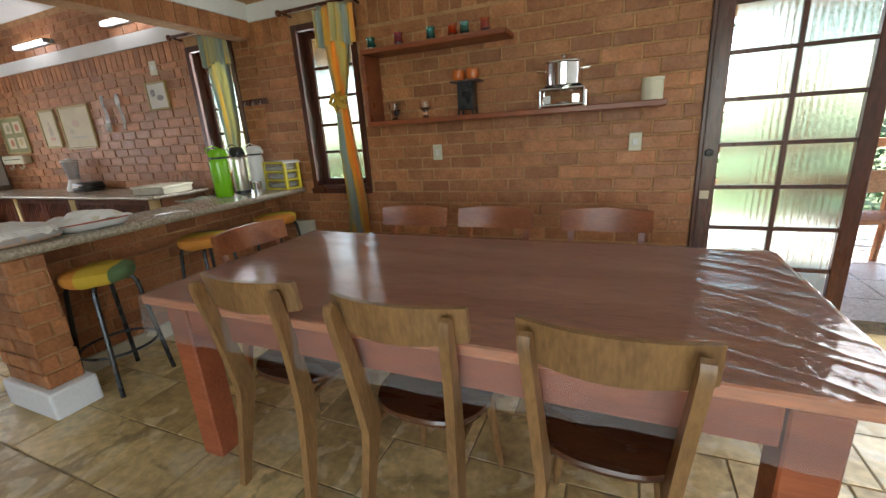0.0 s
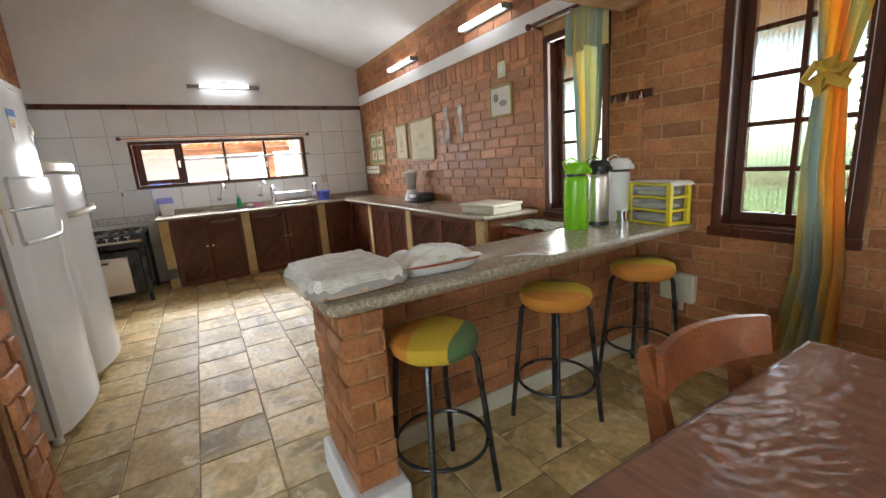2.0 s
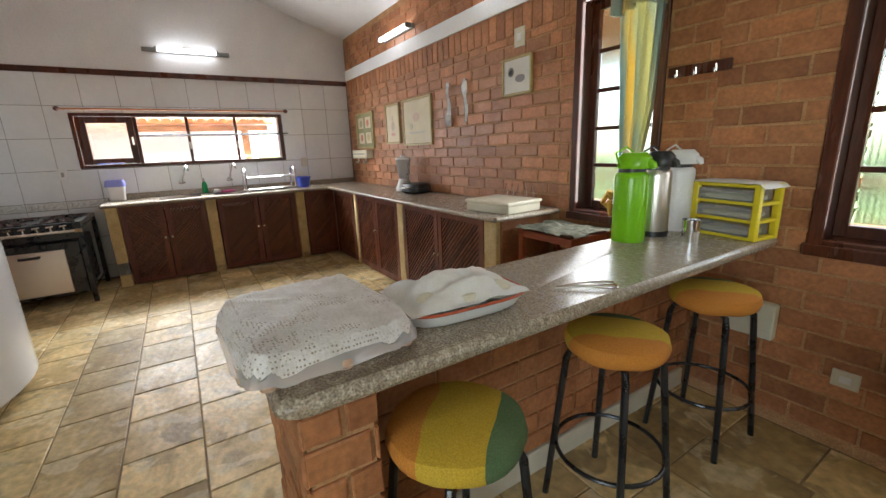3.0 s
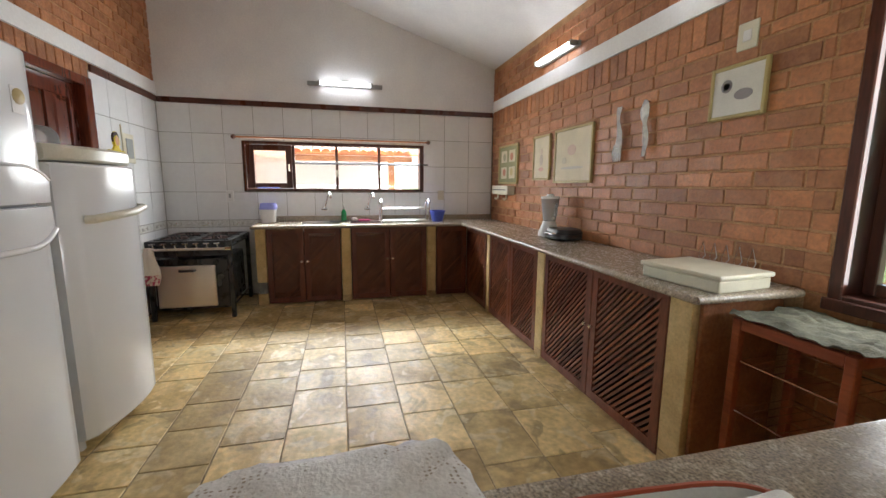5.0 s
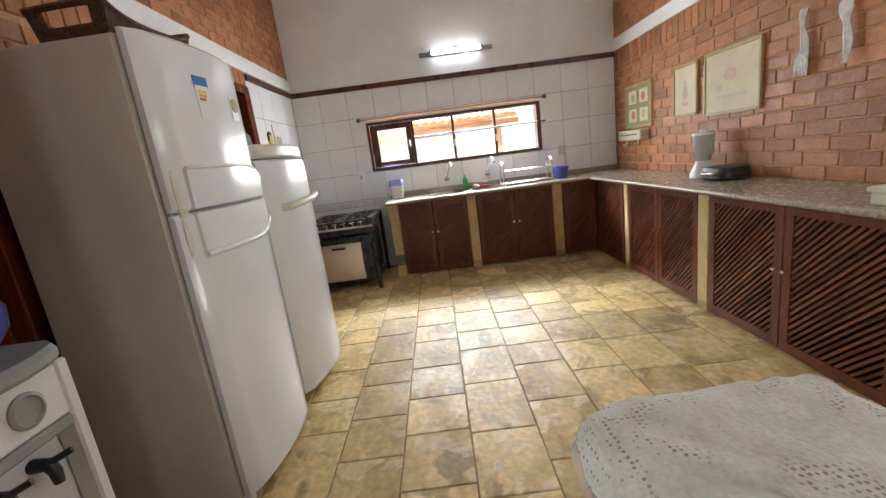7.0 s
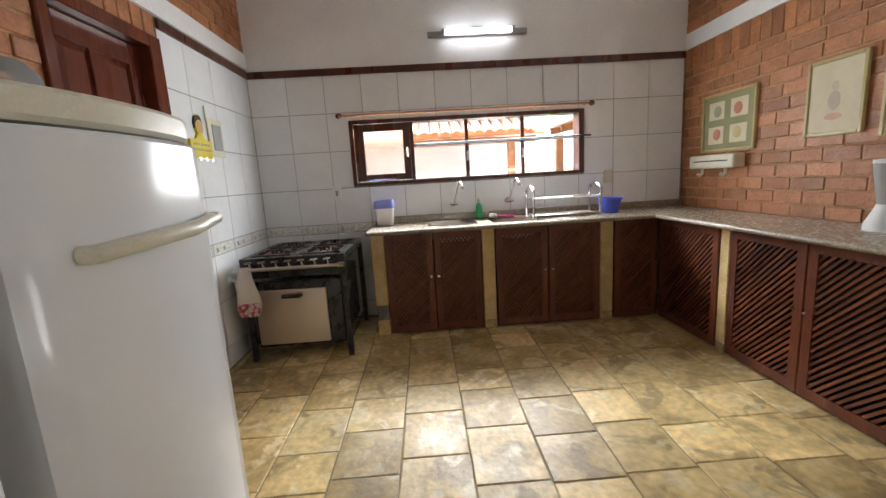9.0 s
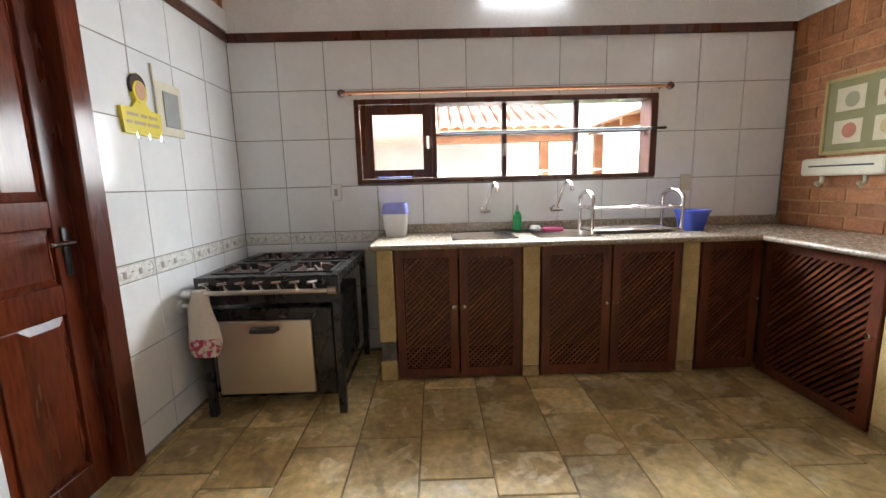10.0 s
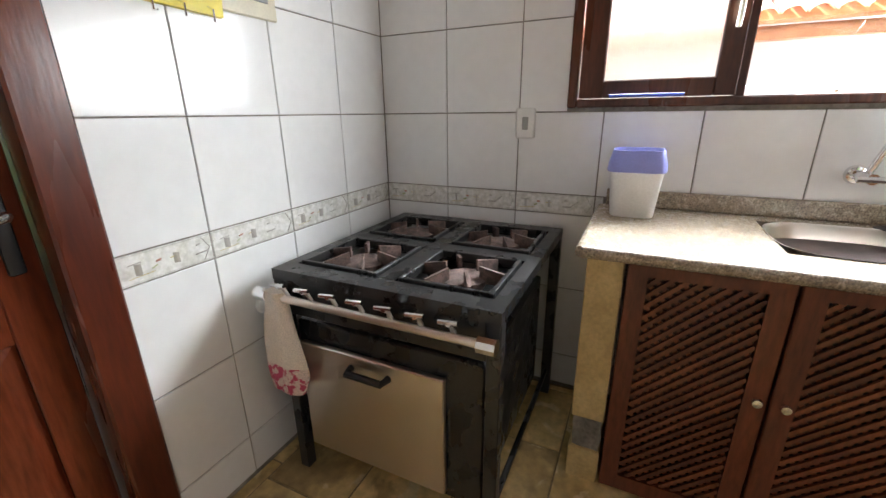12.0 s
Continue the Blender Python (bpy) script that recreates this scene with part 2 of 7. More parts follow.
M_FILM = film_plastic("clear_plastic_film", 0.16, (1, 1, 1), 0.09, 1.46)
M_POLY = film_plastic("clear_plastic_bag", 0.2, (0.93, 0.93, 0.93), 0.22)
M_WHITEP = plain("white_plastic", (0.75, 0.75, 0.74), 0.35)
M_CREAM = plain("cream_plastic", (0.66, 0.62, 0.48), 0.45)
M_GREYP = plain("grey_plastic", (0.30, 0.31, 0.30), 0.45)
M_BLACKP = plain("black_plastic", (0.02, 0.02, 0.022), 0.35)
M_GREEN = plain("lime_green_plastic", (0.21, 0.56, 0.012), 0.22)
M_YELLOWP = plain("yellow_plastic", (0.72, 0.58, 0.02), 0.35)
M_BLUEP = plain("blue_plastic", (0.06, 0.10, 0.52), 0.35)
M_LILAC = plain("lilac_plastic", (0.27, 0.30, 0.72), 0.35)
M_PINK = plain("pink_sponge", (0.55, 0.08, 0.22), 0.8)
M_SOAP = plain("green_soap", (0.01, 0.28, 0.08), 0.15)
M_BOTTLE = plain("blue_water_bottle", (0.035, 0.055, 0.26), 0.12)
M_LABELGREEN = plain("green_label", (0.06, 0.32, 0.08), 0.5)
M_PAPER = plain("aged_paper", (0.66, 0.58, 0.42), 0.8)
M_GILT = plain("pale_gilt_frame", (0.46, 0.36, 0.15), 0.45)
M_GREENMAT = plain("olive_mat", (0.26, 0.25, 0.12), 0.7)
M_INK = plain("grey_ink", (0.28, 0.26, 0.27), 0.8)
M_CERAMIC = material("painted_ceramic", (0.76, 0.75, 0.72), (0.60, 0.59, 0.61), 22, 0.2, bump=0.05, grain=30, fine=0.08, contrast=0.12)
M_WICKER = material("dark_wicker", (0.12, 0.055, 0.025), (0.05, 0.022, 0.012), 60, 0.7, bump=0.4, grain=180, fine=0.4)
M_CLOTH = material("white_cotton", (0.78, 0.77, 0.75), (0.70, 0.68, 0.64), 9, 0.9, bump=0.3, grain=240, fine=0.05)
M_TOWEL = banded("printed_tea_towel", [(0.72, 0.66, 0.58), (0.72, 0.66, 0.58), (0.70, 0.62, 0.55), (0.68, 0.60, 0.54)], (0, 0, 1), 1.0)
M_PRINT = material("pink_floral_hem", (0.66, 0.55, 0.5), (0.45, 0.06, 0.12), 38, 0.9, bump=0.2, grain=200, contrast=0.06)
M_BAND = material("decor_tile", (0.74, 0.74, 0.72), (0.62, 0.62, 0.58), 40, 0.18, bump=0.04, grain=70, fine=0.12, contrast=0.16)
M_CURTAIN = banded("striped_curtain", [(0.80, 0.52, 0.10), (0.50, 0.50, 0.33), (0.36, 0.44, 0.42), (0.80, 0.50, 0.09), (0.80, 0.34, 0.07), (0.62, 0.55, 0.25)], (4.5, 0.0, 0.35), 1.0, wobble=0.25)
M_CURTAIN_PALE = banded("green_striped_curtain", [(0.45, 0.46, 0.32), (0.36, 0.43, 0.37), (0.30, 0.38, 0.36), (0.60, 0.45, 0.14), (0.40, 0.44, 0.33), (0.50, 0.48, 0.26)], (4.5, 0.0, 0.35), 1.0, wobble=0.25)
M_SEAT = banded("patchwork_seat_cover", [(0.56, 0.37, 0.03), (0.10, 0.17, 0.07), (0.09, 0.15, 0.12), (0.58, 0.22, 0.03)], (1.5, 1.3, 0.0), 1.0, wobble=0.25)
for k_, e_ in enumerate((0.0, 0.30, 0.56, 0.78)):
    M_SEAT.node_tree.nodes["Color Ramp"].color_ramp.elements[k_].position = e_
M_SEAT.node_tree.nodes["Color Ramp"].color_ramp.interpolation = "CONSTANT"
M_TERRACOTTA = material("terracotta", (0.68, 0.45, 0.34), (0.55, 0.34, 0.24), 12, 0.8, bump=0.3, grain=90, rnd=0.15)
M_LEAF = material("leaves", (0.06, 0.13, 0.025), (0.03, 0.07, 0.014), 5, 0.55, bump=0.1, grain=60, rnd=0.4, island=True)
M_BARK = material("bark", (0.14, 0.09, 0.06), (0.07, 0.045, 0.03), 14, 0.9, bump=0.6, grain=60)
M_GRASS = material("grass", (0.10, 0.15, 0.035), (0.06, 0.10, 0.02), 3, 0.9, bump=0.6, grain=80)
M_VERANDA = material("pale_veranda_tile", (0.60, 0.58, 0.54), (0.52, 0.50, 0.46), 5, 0.35, bump=0.08, grain=60, rnd=0.06)
M_VERWOOD = material("orange_wood", (0.42, 0.17, 0.06), (0.30, 0.11, 0.04), 6, 0.5, stretch=(0.3, 1, 1), bump=0.15, grain=80)
M_FOAM = plain("amber_glass", (0.55, 0.13, 0.02), 0.15)
M_TEAL = glass("teal_glass", (0.10, 0.62, 0.62), 0.05)
M_REDGLASS = glass("red_glass", (0.6, 0.02, 0.02), 0.05)
M_AMBER = glass("orange_glass", (0.85, 0.28, 0.04), 0.05)


def lace_holes(m):
    """Darkens small holes in a net pattern, strongest in broad patches."""
    n, lk = m.node_tree.nodes, m.node_tree.links
    tc = n.new("ShaderNodeTexCoord")
    vo = n.new("ShaderNodeTexVoronoi")
    vo.inputs["Scale"].default_value, vo.inputs["Randomness"].default_value = 125, 0.35
    lk.new(tc.outputs["Object"], vo.inputs["Vector"])
    no = n.new("ShaderNodeTexNoise")
    no.inputs["Scale"].default_value = 9
    lk.new(tc.outputs["Object"], no.inputs["Vector"])
    a = n.new("ShaderNodeMapRange")
    a.inputs[1].default_value, a.inputs[2].default_value, a.inputs[3].default_value, a.inputs[4].default_value = 0.22, 0.34, 1, 0
    lk.new(vo.outputs["Distance"], a.inputs[0])
    b = n.new("ShaderNodeMapRange")
    b.inputs[1].default_value, b.inputs[2].default_value = 0.46, 0.54
    lk.new(no.outputs[0], b.inputs[0])
    mu = n.new("ShaderNodeMath")
    mu.operation = "MULTIPLY"
    lk.new(a.outputs[0], mu.inputs[0])
    lk.new(b.outputs[0], mu.inputs[1])
    hsv = n["Hue/Saturation/Value"]
    src = hsv.inputs["Color"].links[0].from_socket
    mix = n.new("ShaderNodeMix")
    mix.data_type = "RGBA"
    mix.inputs[7].default_value = (0.30, 0.24, 0.18, 1)
    lk.new(mu.outputs[0], mix.inputs[0])
    lk.new(src, mix.inputs[6])
    lk.new(mix.outputs[2], hsv.inputs["Color"])


M_LACE = material("white_lace_cloth", (0.74, 0.72, 0.70), (0.62, 0.59, 0.56), 20, 0.6, bump=0.3, grain=150, fine=0.1)
lace_holes(M_LACE)

# ---- mesh helpers ----
def bx(bm, x0, x1, y0, y1, z0, z1, bev=0.0, seg=1):
    vs = [bm.verts.new((x, y, z)) for x in (x0, x1) for y in (y0, y1) for z in (z0, z1)]
    fs = [bm.faces.new([vs[i] for i in q]) for q in ((0, 1, 3, 2), (4, 6, 7, 5), (0, 4, 5, 1), (2, 3, 7, 6), (0, 2, 6, 4), (1, 5, 7, 3))]
    if bev:
        es = list({e for f in fs for e in f.edges})
        bmesh.ops.bevel(bm, geom=es, offset=bev, segments=seg, affect="EDGES", profile=0.5)
    return vs


def rings(bm, loops, closed=True, caps=True):
    """Joins loops of points into a skin."""
    vl = [[bm.verts.new(p) for p in lp] for lp in loops]
    n = len(vl[0])
    for a, b in zip(vl, vl[1:]):
        for i in range(n if closed else n - 1):
            j = (i + 1) % n
            bm.faces.new((a[i], a[j], b[j], b[i]))
    if caps and closed:
        bm.faces.new(vl[0][::-1])
        bm.faces.new(vl[-1])
    return vl


def tube(bm, pts, r, n=8, flat=1.0):
    """A round bar along points; r may be one radius or one for each point."""
    pts = [Vector(p) for p in pts]
    rs = r if isinstance(r, (list, tuple)) else [r] * len(pts)
    loops, side = [], None
    for i, p in enumerate(pts):
        d = (pts[min(i + 1, len(pts) - 1)] - pts[max(i - 1, 0)]).normalized()
        if side is None:
            side = d.orthogonal().normalized()
        side = (side - d * side.dot(d)).normalized()
        up = d.cross(side)
        loops.append([p + (side * math.cos(2 * math.pi * k / n) + up * math.sin(2 * math.pi * k / n) * flat) * rs[i] for k in range(n)])
    rings(bm, loops)


def loop_tube(bm, pts, r, n=8):
    """A closed ring of round bar."""
    pts = [Vector(p) for p in pts]
    m = len(pts)
    c = sum(pts, Vector()) / m
    vl = []
    for i, p in enumerate(pts):
        d = (pts[(i + 1) % m] - pts[i - 1]).normalized()
        out = (p - c)
        out = (out - d * out.dot(d)).normalized()
        up = d.cross(out)
        vl.append([bm.verts.new(p + (out * math.cos(2 * math.pi * k / n) + up * math.sin(2 * math.pi * k / n)) * r) for k in range(n)])
    for i in range(m):
        a, b = vl[i], vl[(i + 1) % m]
        for k in range(n):
            bm.faces.new((a[k], a[(k + 1) % n], b[(k + 1) % n], b[k]))


def lathe(bm, profile, x=0.0, y=0.0, n=24, sx=1.0, sy=1.0):
    """Turns (radius, height) pairs round an upright axis; closed at both ends."""
    loops = [[(x + max(r, 1e-4) * sx * math.cos(2 * math.pi * k / n), y + max(r, 1e-4) * sy * math.sin(2 * math.pi * k / n), z) for k in range(n)] for r, z in profile]
    rings(bm, loops)


def plate(bm, nx, ny, f, thick):
    """A sheet from f(u, v) with thickness, for cloth and curved boards."""
    top = [[bm.verts.new(f(i / nx, j / ny)) for j in range(ny + 1)] for i in range(nx + 1)]
    fs = []
    for i in range(nx):
        for j in range(ny):
            fs.append(bm.faces.new((top[i][j], top[i + 1][j], top[i + 1][j + 1], top[i][j + 1])))
    if thick:
        bmesh.ops.recalc_face_normals(bm, faces=fs)
        bmesh.ops.solidify(bm, geom=fs, thickness=thick)


def mesh_of(name, bm, mat, smooth=False):
    bmesh.ops.recalc_face_normals(bm, faces=bm.faces)
    me = bpy.data.meshes.new(name)
    bm.to_mesh(me)
    bm.free()
    me.materials.append(mat)
    if smooth:
        me.shade_smooth()
        me.set_sharp_from_angle(angle=radians(40))
    return me


def part(name, bm, mat, parent=None, label="", smooth=True):
    ob = new(name, mesh_of(name, bm, mat, smooth))
    if parent:
        ob.parent = parent
    if label:
        ob["label"] = label
    return ob


def block(name, mat, parent, x0, x1, y0, y1, z0, z1, bev=0.003, label="", seg=1):
    bm = bmesh.new()
    bx(bm, x0, x1, y0, y1, z0, z1, bev, seg)
    return part(name, bm, mat, parent, label, smooth=False)


def bar(name, mat, parent, pts, r, n=8, label="", flat=1.0):
    bm = bmesh.new()
    tube(bm, pts, r, n, flat)
    return part(name, bm, mat, parent, label)


def turned(name, mat, parent, profile, x=0.0, y=0.0, n=24, label="", sx=1.0, sy=1.0):
    bm = bmesh.new()
    lathe(bm, profile, x, y, n, sx, sy)
    return part(name, bm, mat, parent, label)


def thing(name, label, category, at=(0, 0, 0), rz=0.0, group=""):
    ob = new(name)
    ob.matrix_world = pose(*at, 0, 0, rz)
    ob.empty_display_size = 0.1
    return tagged(ob, label, category, group)


def setting(name, bm, mat, label, category="wall"):
    return tagged(part(name, bm, mat, None, "", smooth=False), label, category, kind="structure")


def circle(x, y, z, r, n=24, a0=0.0):
    return [(x + r * math.cos(a0 + 2 * math.pi * k / n), y + r * math.sin(a0 + 2 * math.pi * k / n), z) for k in range(n)]

# ---- the shell of the house ----
XW, YN, YS, XP = -8.23, 3.23, -0.69, -3.35   # sink wall, north brick wall, south wall, partition's dining face
XE, YD = 2.6, -2.6                           # far ends of the dining side
TH = 0.2
YP = 0.21                                    # free end of the partition
RIDGE = 0.32


def roof_z(y):
    return 2.83 + RIDGE * (YN - y)


def wall_x(bm, y0, y1, x0, x1, z0, z1, holes):
    """A wall along x with rectangular holes (x0, x1, z0, z1)."""
    cuts = sorted(holes)
    x = x0
    for a, b, lo, hi in cuts:
        if a > x:
            bx(bm, x, a, y0, y1, z0, z1)
        if lo > z0:
            bx(bm, a, b, y0, y1, z0, lo)
        if hi < z1:
            bx(bm, a, b, y0, y1, hi, z1)
        x = b
    if x < x1:
        bx(bm, x, x1, y0, y1, z0, z1)


def wall_y(bm, x0, x1, y0, y1, z0, z1, holes):
    y = y0
    for a, b, lo, hi in sorted(holes):
        if a > y:
            bx(bm, x0, x1, y, a, z0, z1)
        if lo > z0:
            bx(bm, x0, x1, a, b, z0, lo)
        if hi < z1:
            bx(bm, x0, x1, a, b, hi, z1)
        y = b
    if y < y1:
        bx(bm, x0, x1, y, y1, z0, z1)


WIN_A = (-2.92, -2.31, 0.86, 2.20)
WIN_B = (-4.19, -3.60, 0.86, 2.20)
DOOR_N = (0.04, 1.72, 0.0, 2.26)
DOOR_S = (-7.0, -6.2, 0.0, 2.17)
DOOR_P = (-4.58, -3.62, 0.0, 2.05)
WIN_W = (0.15, 2.29, 1.262, 1.84)
# assumed opening out of view, cut for the added south fill light
UNSEEN_OPEN_S = (-1.4, 1.8, 0.0, 2.2)

bm = bmesh.new()
wall_x(bm, YN + 0.0045, YN + TH, XW - TH, XE + TH, 0, 2.86, [WIN_B, WIN_A, DOOR_N])
wall_north = setting("wall_north", bm, M_MORTAR, "red brick wall with recessed mortar joints")
bm = bmesh.new()
wall_y(bm, XW - TH, XW - 0.006, YS - TH, YN + 0.008, 0, 2.265, [WIN_W])
wall_west = setting("wall_west", bm, M_GROUT, "wall of white glazed tiles with dark grout")
bm = bmesh.new()
loop = [(YS - TH, 2.265), (YN + 0.008, 2.265), (YN + 0.008, roof_z(YN)), (YS - TH, roof_z(YS - TH))]
rings(bm, [[(x, y, z) for y, z in loop] for x in (XW - TH, XW)])
tagged(part("gable", bm, M_PLASTER, None, smooth=False), "white plastered gable wall above the tiles", "wall", kind="structure")
bm = bmesh.new()
wall_x(bm, YS - TH, YS - 0.008, XW, XP, 0, 4.3, [DOOR_S, DOOR_P])
wall_south = setting("wall_south", bm, M_MORTAR, "red brick wall with door frames")
bm = bmesh.new()
bx(bm, XP - 0.16, XP - 0.006, YD, YP, 0, 2.3)
bx(bm, XP - 0.16, XP - 0.006, YP, YN, 2.16, 2.3)
bx(bm, XP - 0.16, XP - 0.006, YD, YN, 2.43, 4.2)
wall_partition = setting("wall_partition", bm, M_MORTAR, "brick partition with an open end and a brick beam")
bm = bmesh.new()
wall_x(bm, YD - TH, YD, XP - 0.16, XE + TH, 0, 4.8, [UNSEEN_OPEN_S])
bx(bm, XE, XE + TH, YD, YN + 0.008, 0, 4.8)
wall_dining = setting("wall_dining", bm, M_PLASTER, "plain white plastered walls of the dining side")
# sloping ceiling over everything
bm = bmesh.new()
rings(bm, [[(x, YN + 0.6, roof_z(YN + 0.6)), (x, YD - 0.6, roof_z(YD - 0.6)), (x, YD - 0.6, roof_z(YD - 0.6) + 0.1), (x, YN + 0.6, roof_z(YN + 0.6) + 0.1)] for x in (XW - 0.7, XE + 0.6)])
setting("ceiling", bm, M_PLASTER, "white sloping plaster ceiling", "ceiling")
# white ring beam round the walls
bm = bmesh.new()
bx(bm, XW, XE, YN - 0.012, YN + 0.008, 2.29, 2.42)
bx(bm, XW, XP - 0.16, YS - 0.008, YS + 0.014, 2.30, 2.43)
bx(bm, XP - 0.168, XP + 0.008, YS, YN - 0.012, 2.30, 2.43)
setting("ring_beam", bm, M_PLASTER, "white painted concrete band along the brick", "trim")
# dark wooden strip above the tiles
bm = bmesh.new()
bx(bm, XW, XW + 0.022, YS + 0.024, YN - 0.014, 2.226, 2.284, 0.004)
bx(bm, XW, -7.0, YS, YS + 0.022, 2.226, 2.284, 0.004)
setting("trim", bm, M_DARKWOOD, "dark wooden strip above the wall tiles", "trim")
# floor bed; the stones lie on it
bm = bmesh.new()
bx(bm, XW - TH, XE + TH, YD - TH, YN + TH, -0.2, -0.0045)
floor = setting("floor", bm, M_JOINT, "floor of worn sandstone slabs", "floor")

# ---- windows and doors ----
def pane_mesh(w, h, ribs, mat):
    """A ribbed pane in the x-z plane, centred, 4 mm thick."""
    bm = bmesh.new()
    n = ribs * 4
    front = [[bm.verts.new((-w / 2 + w * i / n, -0.002 - 0.0012 * (1 + math.sin(i * math.pi / 2)), z)) for i in range(n + 1)] for z in (-h / 2, h / 2)]
    back = [[bm.verts.new((-w / 2 + w * i / n, 0.002, z)) for i in range(n + 1)] for z in (-h / 2, h / 2)]
    for i in range(n):
        bm.faces.new((front[0][i], front[0][i + 1], front[1][i + 1], front[1][i]))
        bm.faces.new((back[0][i + 1], back[0][i], back[1][i], back[1][i + 1]))
    me = bpy.data.meshes.new("pane")
    bm.to_mesh(me)
    bm.free()
    me.materials.append(mat)
    me.shade_smooth()
    return me


def glazed_leaf(name, parent, x0, x1, y, z0, z1, cols, rows, stile, rail, bottom, mat):
    """A glazed wooden leaf with its muntins and panes."""
    bm = bmesh.new()
    bx(bm, x0, x0 + stile, y - 0.02, y + 0.02, z0, z1, 0.004)
    bx(bm, x1 - stile, x1, y - 0.02, y + 0.02, z0, z1, 0.004)
    bx(bm, x0 + stile, x1 - stile, y - 0.018, y + 0.018, z1 - rail, z1, 0.003)
    bx(bm, x0 + stile, x1 - stile, y - 0.018, y + 0.018, z0, z0 + bottom, 0.003)
    gx0, gx1, gz0, gz1 = x0 + stile, x1 - stile, z0 + bottom, z1 - rail
    cw, rh = (gx1 - gx0) / cols, (gz1 - gz0) / rows
    for i in range(1, cols):
        bx(bm, gx0 + i * cw - 0.013, gx0 + i * cw + 0.013, y - 0.014, y + 0.014, gz0, gz1, 0.003)
    for j in range(1, rows):
        bx(bm, gx0, gx1, y - 0.013, y + 0.013, gz0 + j * rh - 0.012, gz0 + j * rh + 0.012, 0.003)
    leaf = part(name, bm, mat, parent, smooth=False)
    me = pane_mesh(cw - 0.02, rh - 0.018, 9, M_FROST)
    for i in range(cols):
        for j in range(rows):
            p = new("pane", me)
            p.parent = leaf
            p.location = (gx0 + (i + 0.5) * cw, y, gz0 + (j + 0.5) * rh)
            p.visible_shadow = False
    return leaf


def north_window(name, hole):
    x0, x1, z0, z1 = hole
    w = new(name)
    tagged(w, "dark wooden casement window with ribbed glass panes", "window", kind="structure")
    bm = bmesh.new()
    for a, b, c, d in ((x0, x0 + 0.05, z0, z1), (x1 - 0.05, x1, z0, z1), (x0 + 0.05, x1 - 0.05, z1 - 0.05, z1), (x0 + 0.05, x1 - 0.05, z0, z0 + 0.05)):
        bx(bm, a, b, YN - 0.014, YN + 0.15, c, d, 0.005)
    part("window_frame", bm, M_DARKWOOD, w, smooth=False)
    glazed_leaf("sash", w, x0 + 0.05, x1 - 0.05, YN + 0.115, z0 + 0.05, z1 - 0.05, 2, 5, 0.045, 0.045, 0.05, M_DARKWOOD)
    block("window_sill", M_DARKWOOD, w, x0 - 0.01, x1 + 0.01, YN - 0.03, YN - 0.015, z0 - 0.02, z0 + 0.03, 0.004)
    return w


north_window("window_1", WIN_A)
north_window("window_2", WIN_B)

# the long window over the sink
y0, y1, z0, z1 = WIN_W
w3 = tagged(new("window_3"), "long wooden window with a casement and open panes above the sink", "window", kind="structure")
bm = bmesh.new()
for a, b, c, d in ((y0, y0 + 0.035, z0, z1), (y1 - 0.05, y1, z0, z1), (y0 + 0.035, y1 - 0.05, z1 - 0.035, z1), (y0 + 0.035, y1 - 0.05, z0, z0 + 0.03)):
    bx(bm, XW - 0.15, XW + 0.014, a, b, c, d, 0.005)
for y in (0.705, 1.21, 1.73):
    bx(bm, XW - 0.09, XW - 0.04, y - 0.016, y + 0.016, z0 + 0.03, z1 - 0.035, 0.003)
bx(bm, XW - 0.085, XW - 0.045, 0.72, y1 - 0.05, 1.588, 1.606, 0.003)
part("window_frame", bm, M_DARKWOOD, w3, smooth=False)
bm = bmesh.new()
for a, b, c, d in ((0.19, 0.275, 1.295, 1.80), (0.625, 0.69, 1.295, 1.80), (0.275, 0.625, 1.735, 1.80), (0.275, 0.625, 1.295, 1.355)):
    bx(bm, XW - 0.03, XW + 0.008, a, b, c, d, 0.004)
cas = part("casement", bm, M_DARKWOOD, w3, smooth=False)
me = pane_mesh(0.36, 0.39, 14, M_FROSTCLEAR)
p = new("pane", me)
p.parent = cas
p.matrix_local = pose(XW - 0.012, 0.45, 1.545, 0, 0, 90)
p.visible_shadow = False
bar("latch", M_CREAM, cas, [(XW + 0.012, 0.66, 1.50), (XW + 0.03, 0.66, 1.53), (XW + 0.03, 0.66, 1.58)], 0.008)
for i, (a, b) in enumerate(((0.72, 1.195), (1.225, 1.715), (1.745, 2.24))):
    for k, (c, d) in enumerate(((1.295, 1.585), (1.61, 1.80))):
        g = block("pane", M_GLASS, w3, -(b - a) / 2, (b - a) / 2, -0.002, 0.002, -(d - c), 0, 0)
        g.matrix_local = pose(XW - 0.065, (a + b) / 2, d, 28 if k == 0 else 12, 0, 90)
        g.visible_shadow = False

bar("cross_rod", M_BLACKP, w3, [(XW + 0.022, 0.74, 1.600), (XW + 0.022, 2.345, 1.600)], 0.009, 8, "thin dark rod across the panes")
for y in (1.21, 1.73):
    bar("latch", M_CREAM, w3, [(XW - 0.035, y, 1.44), (XW - 0.012, y, 1.46), (XW - 0.012, y, 1.52)], 0.010, 8)
for y in (0.96, 1.47, 1.99):
    bar("stay", M_CREAM, w3, [(XW - 0.04, y, 1.30), (XW - 0.14, y + 0.05, 1.335)], 0.006, 6)

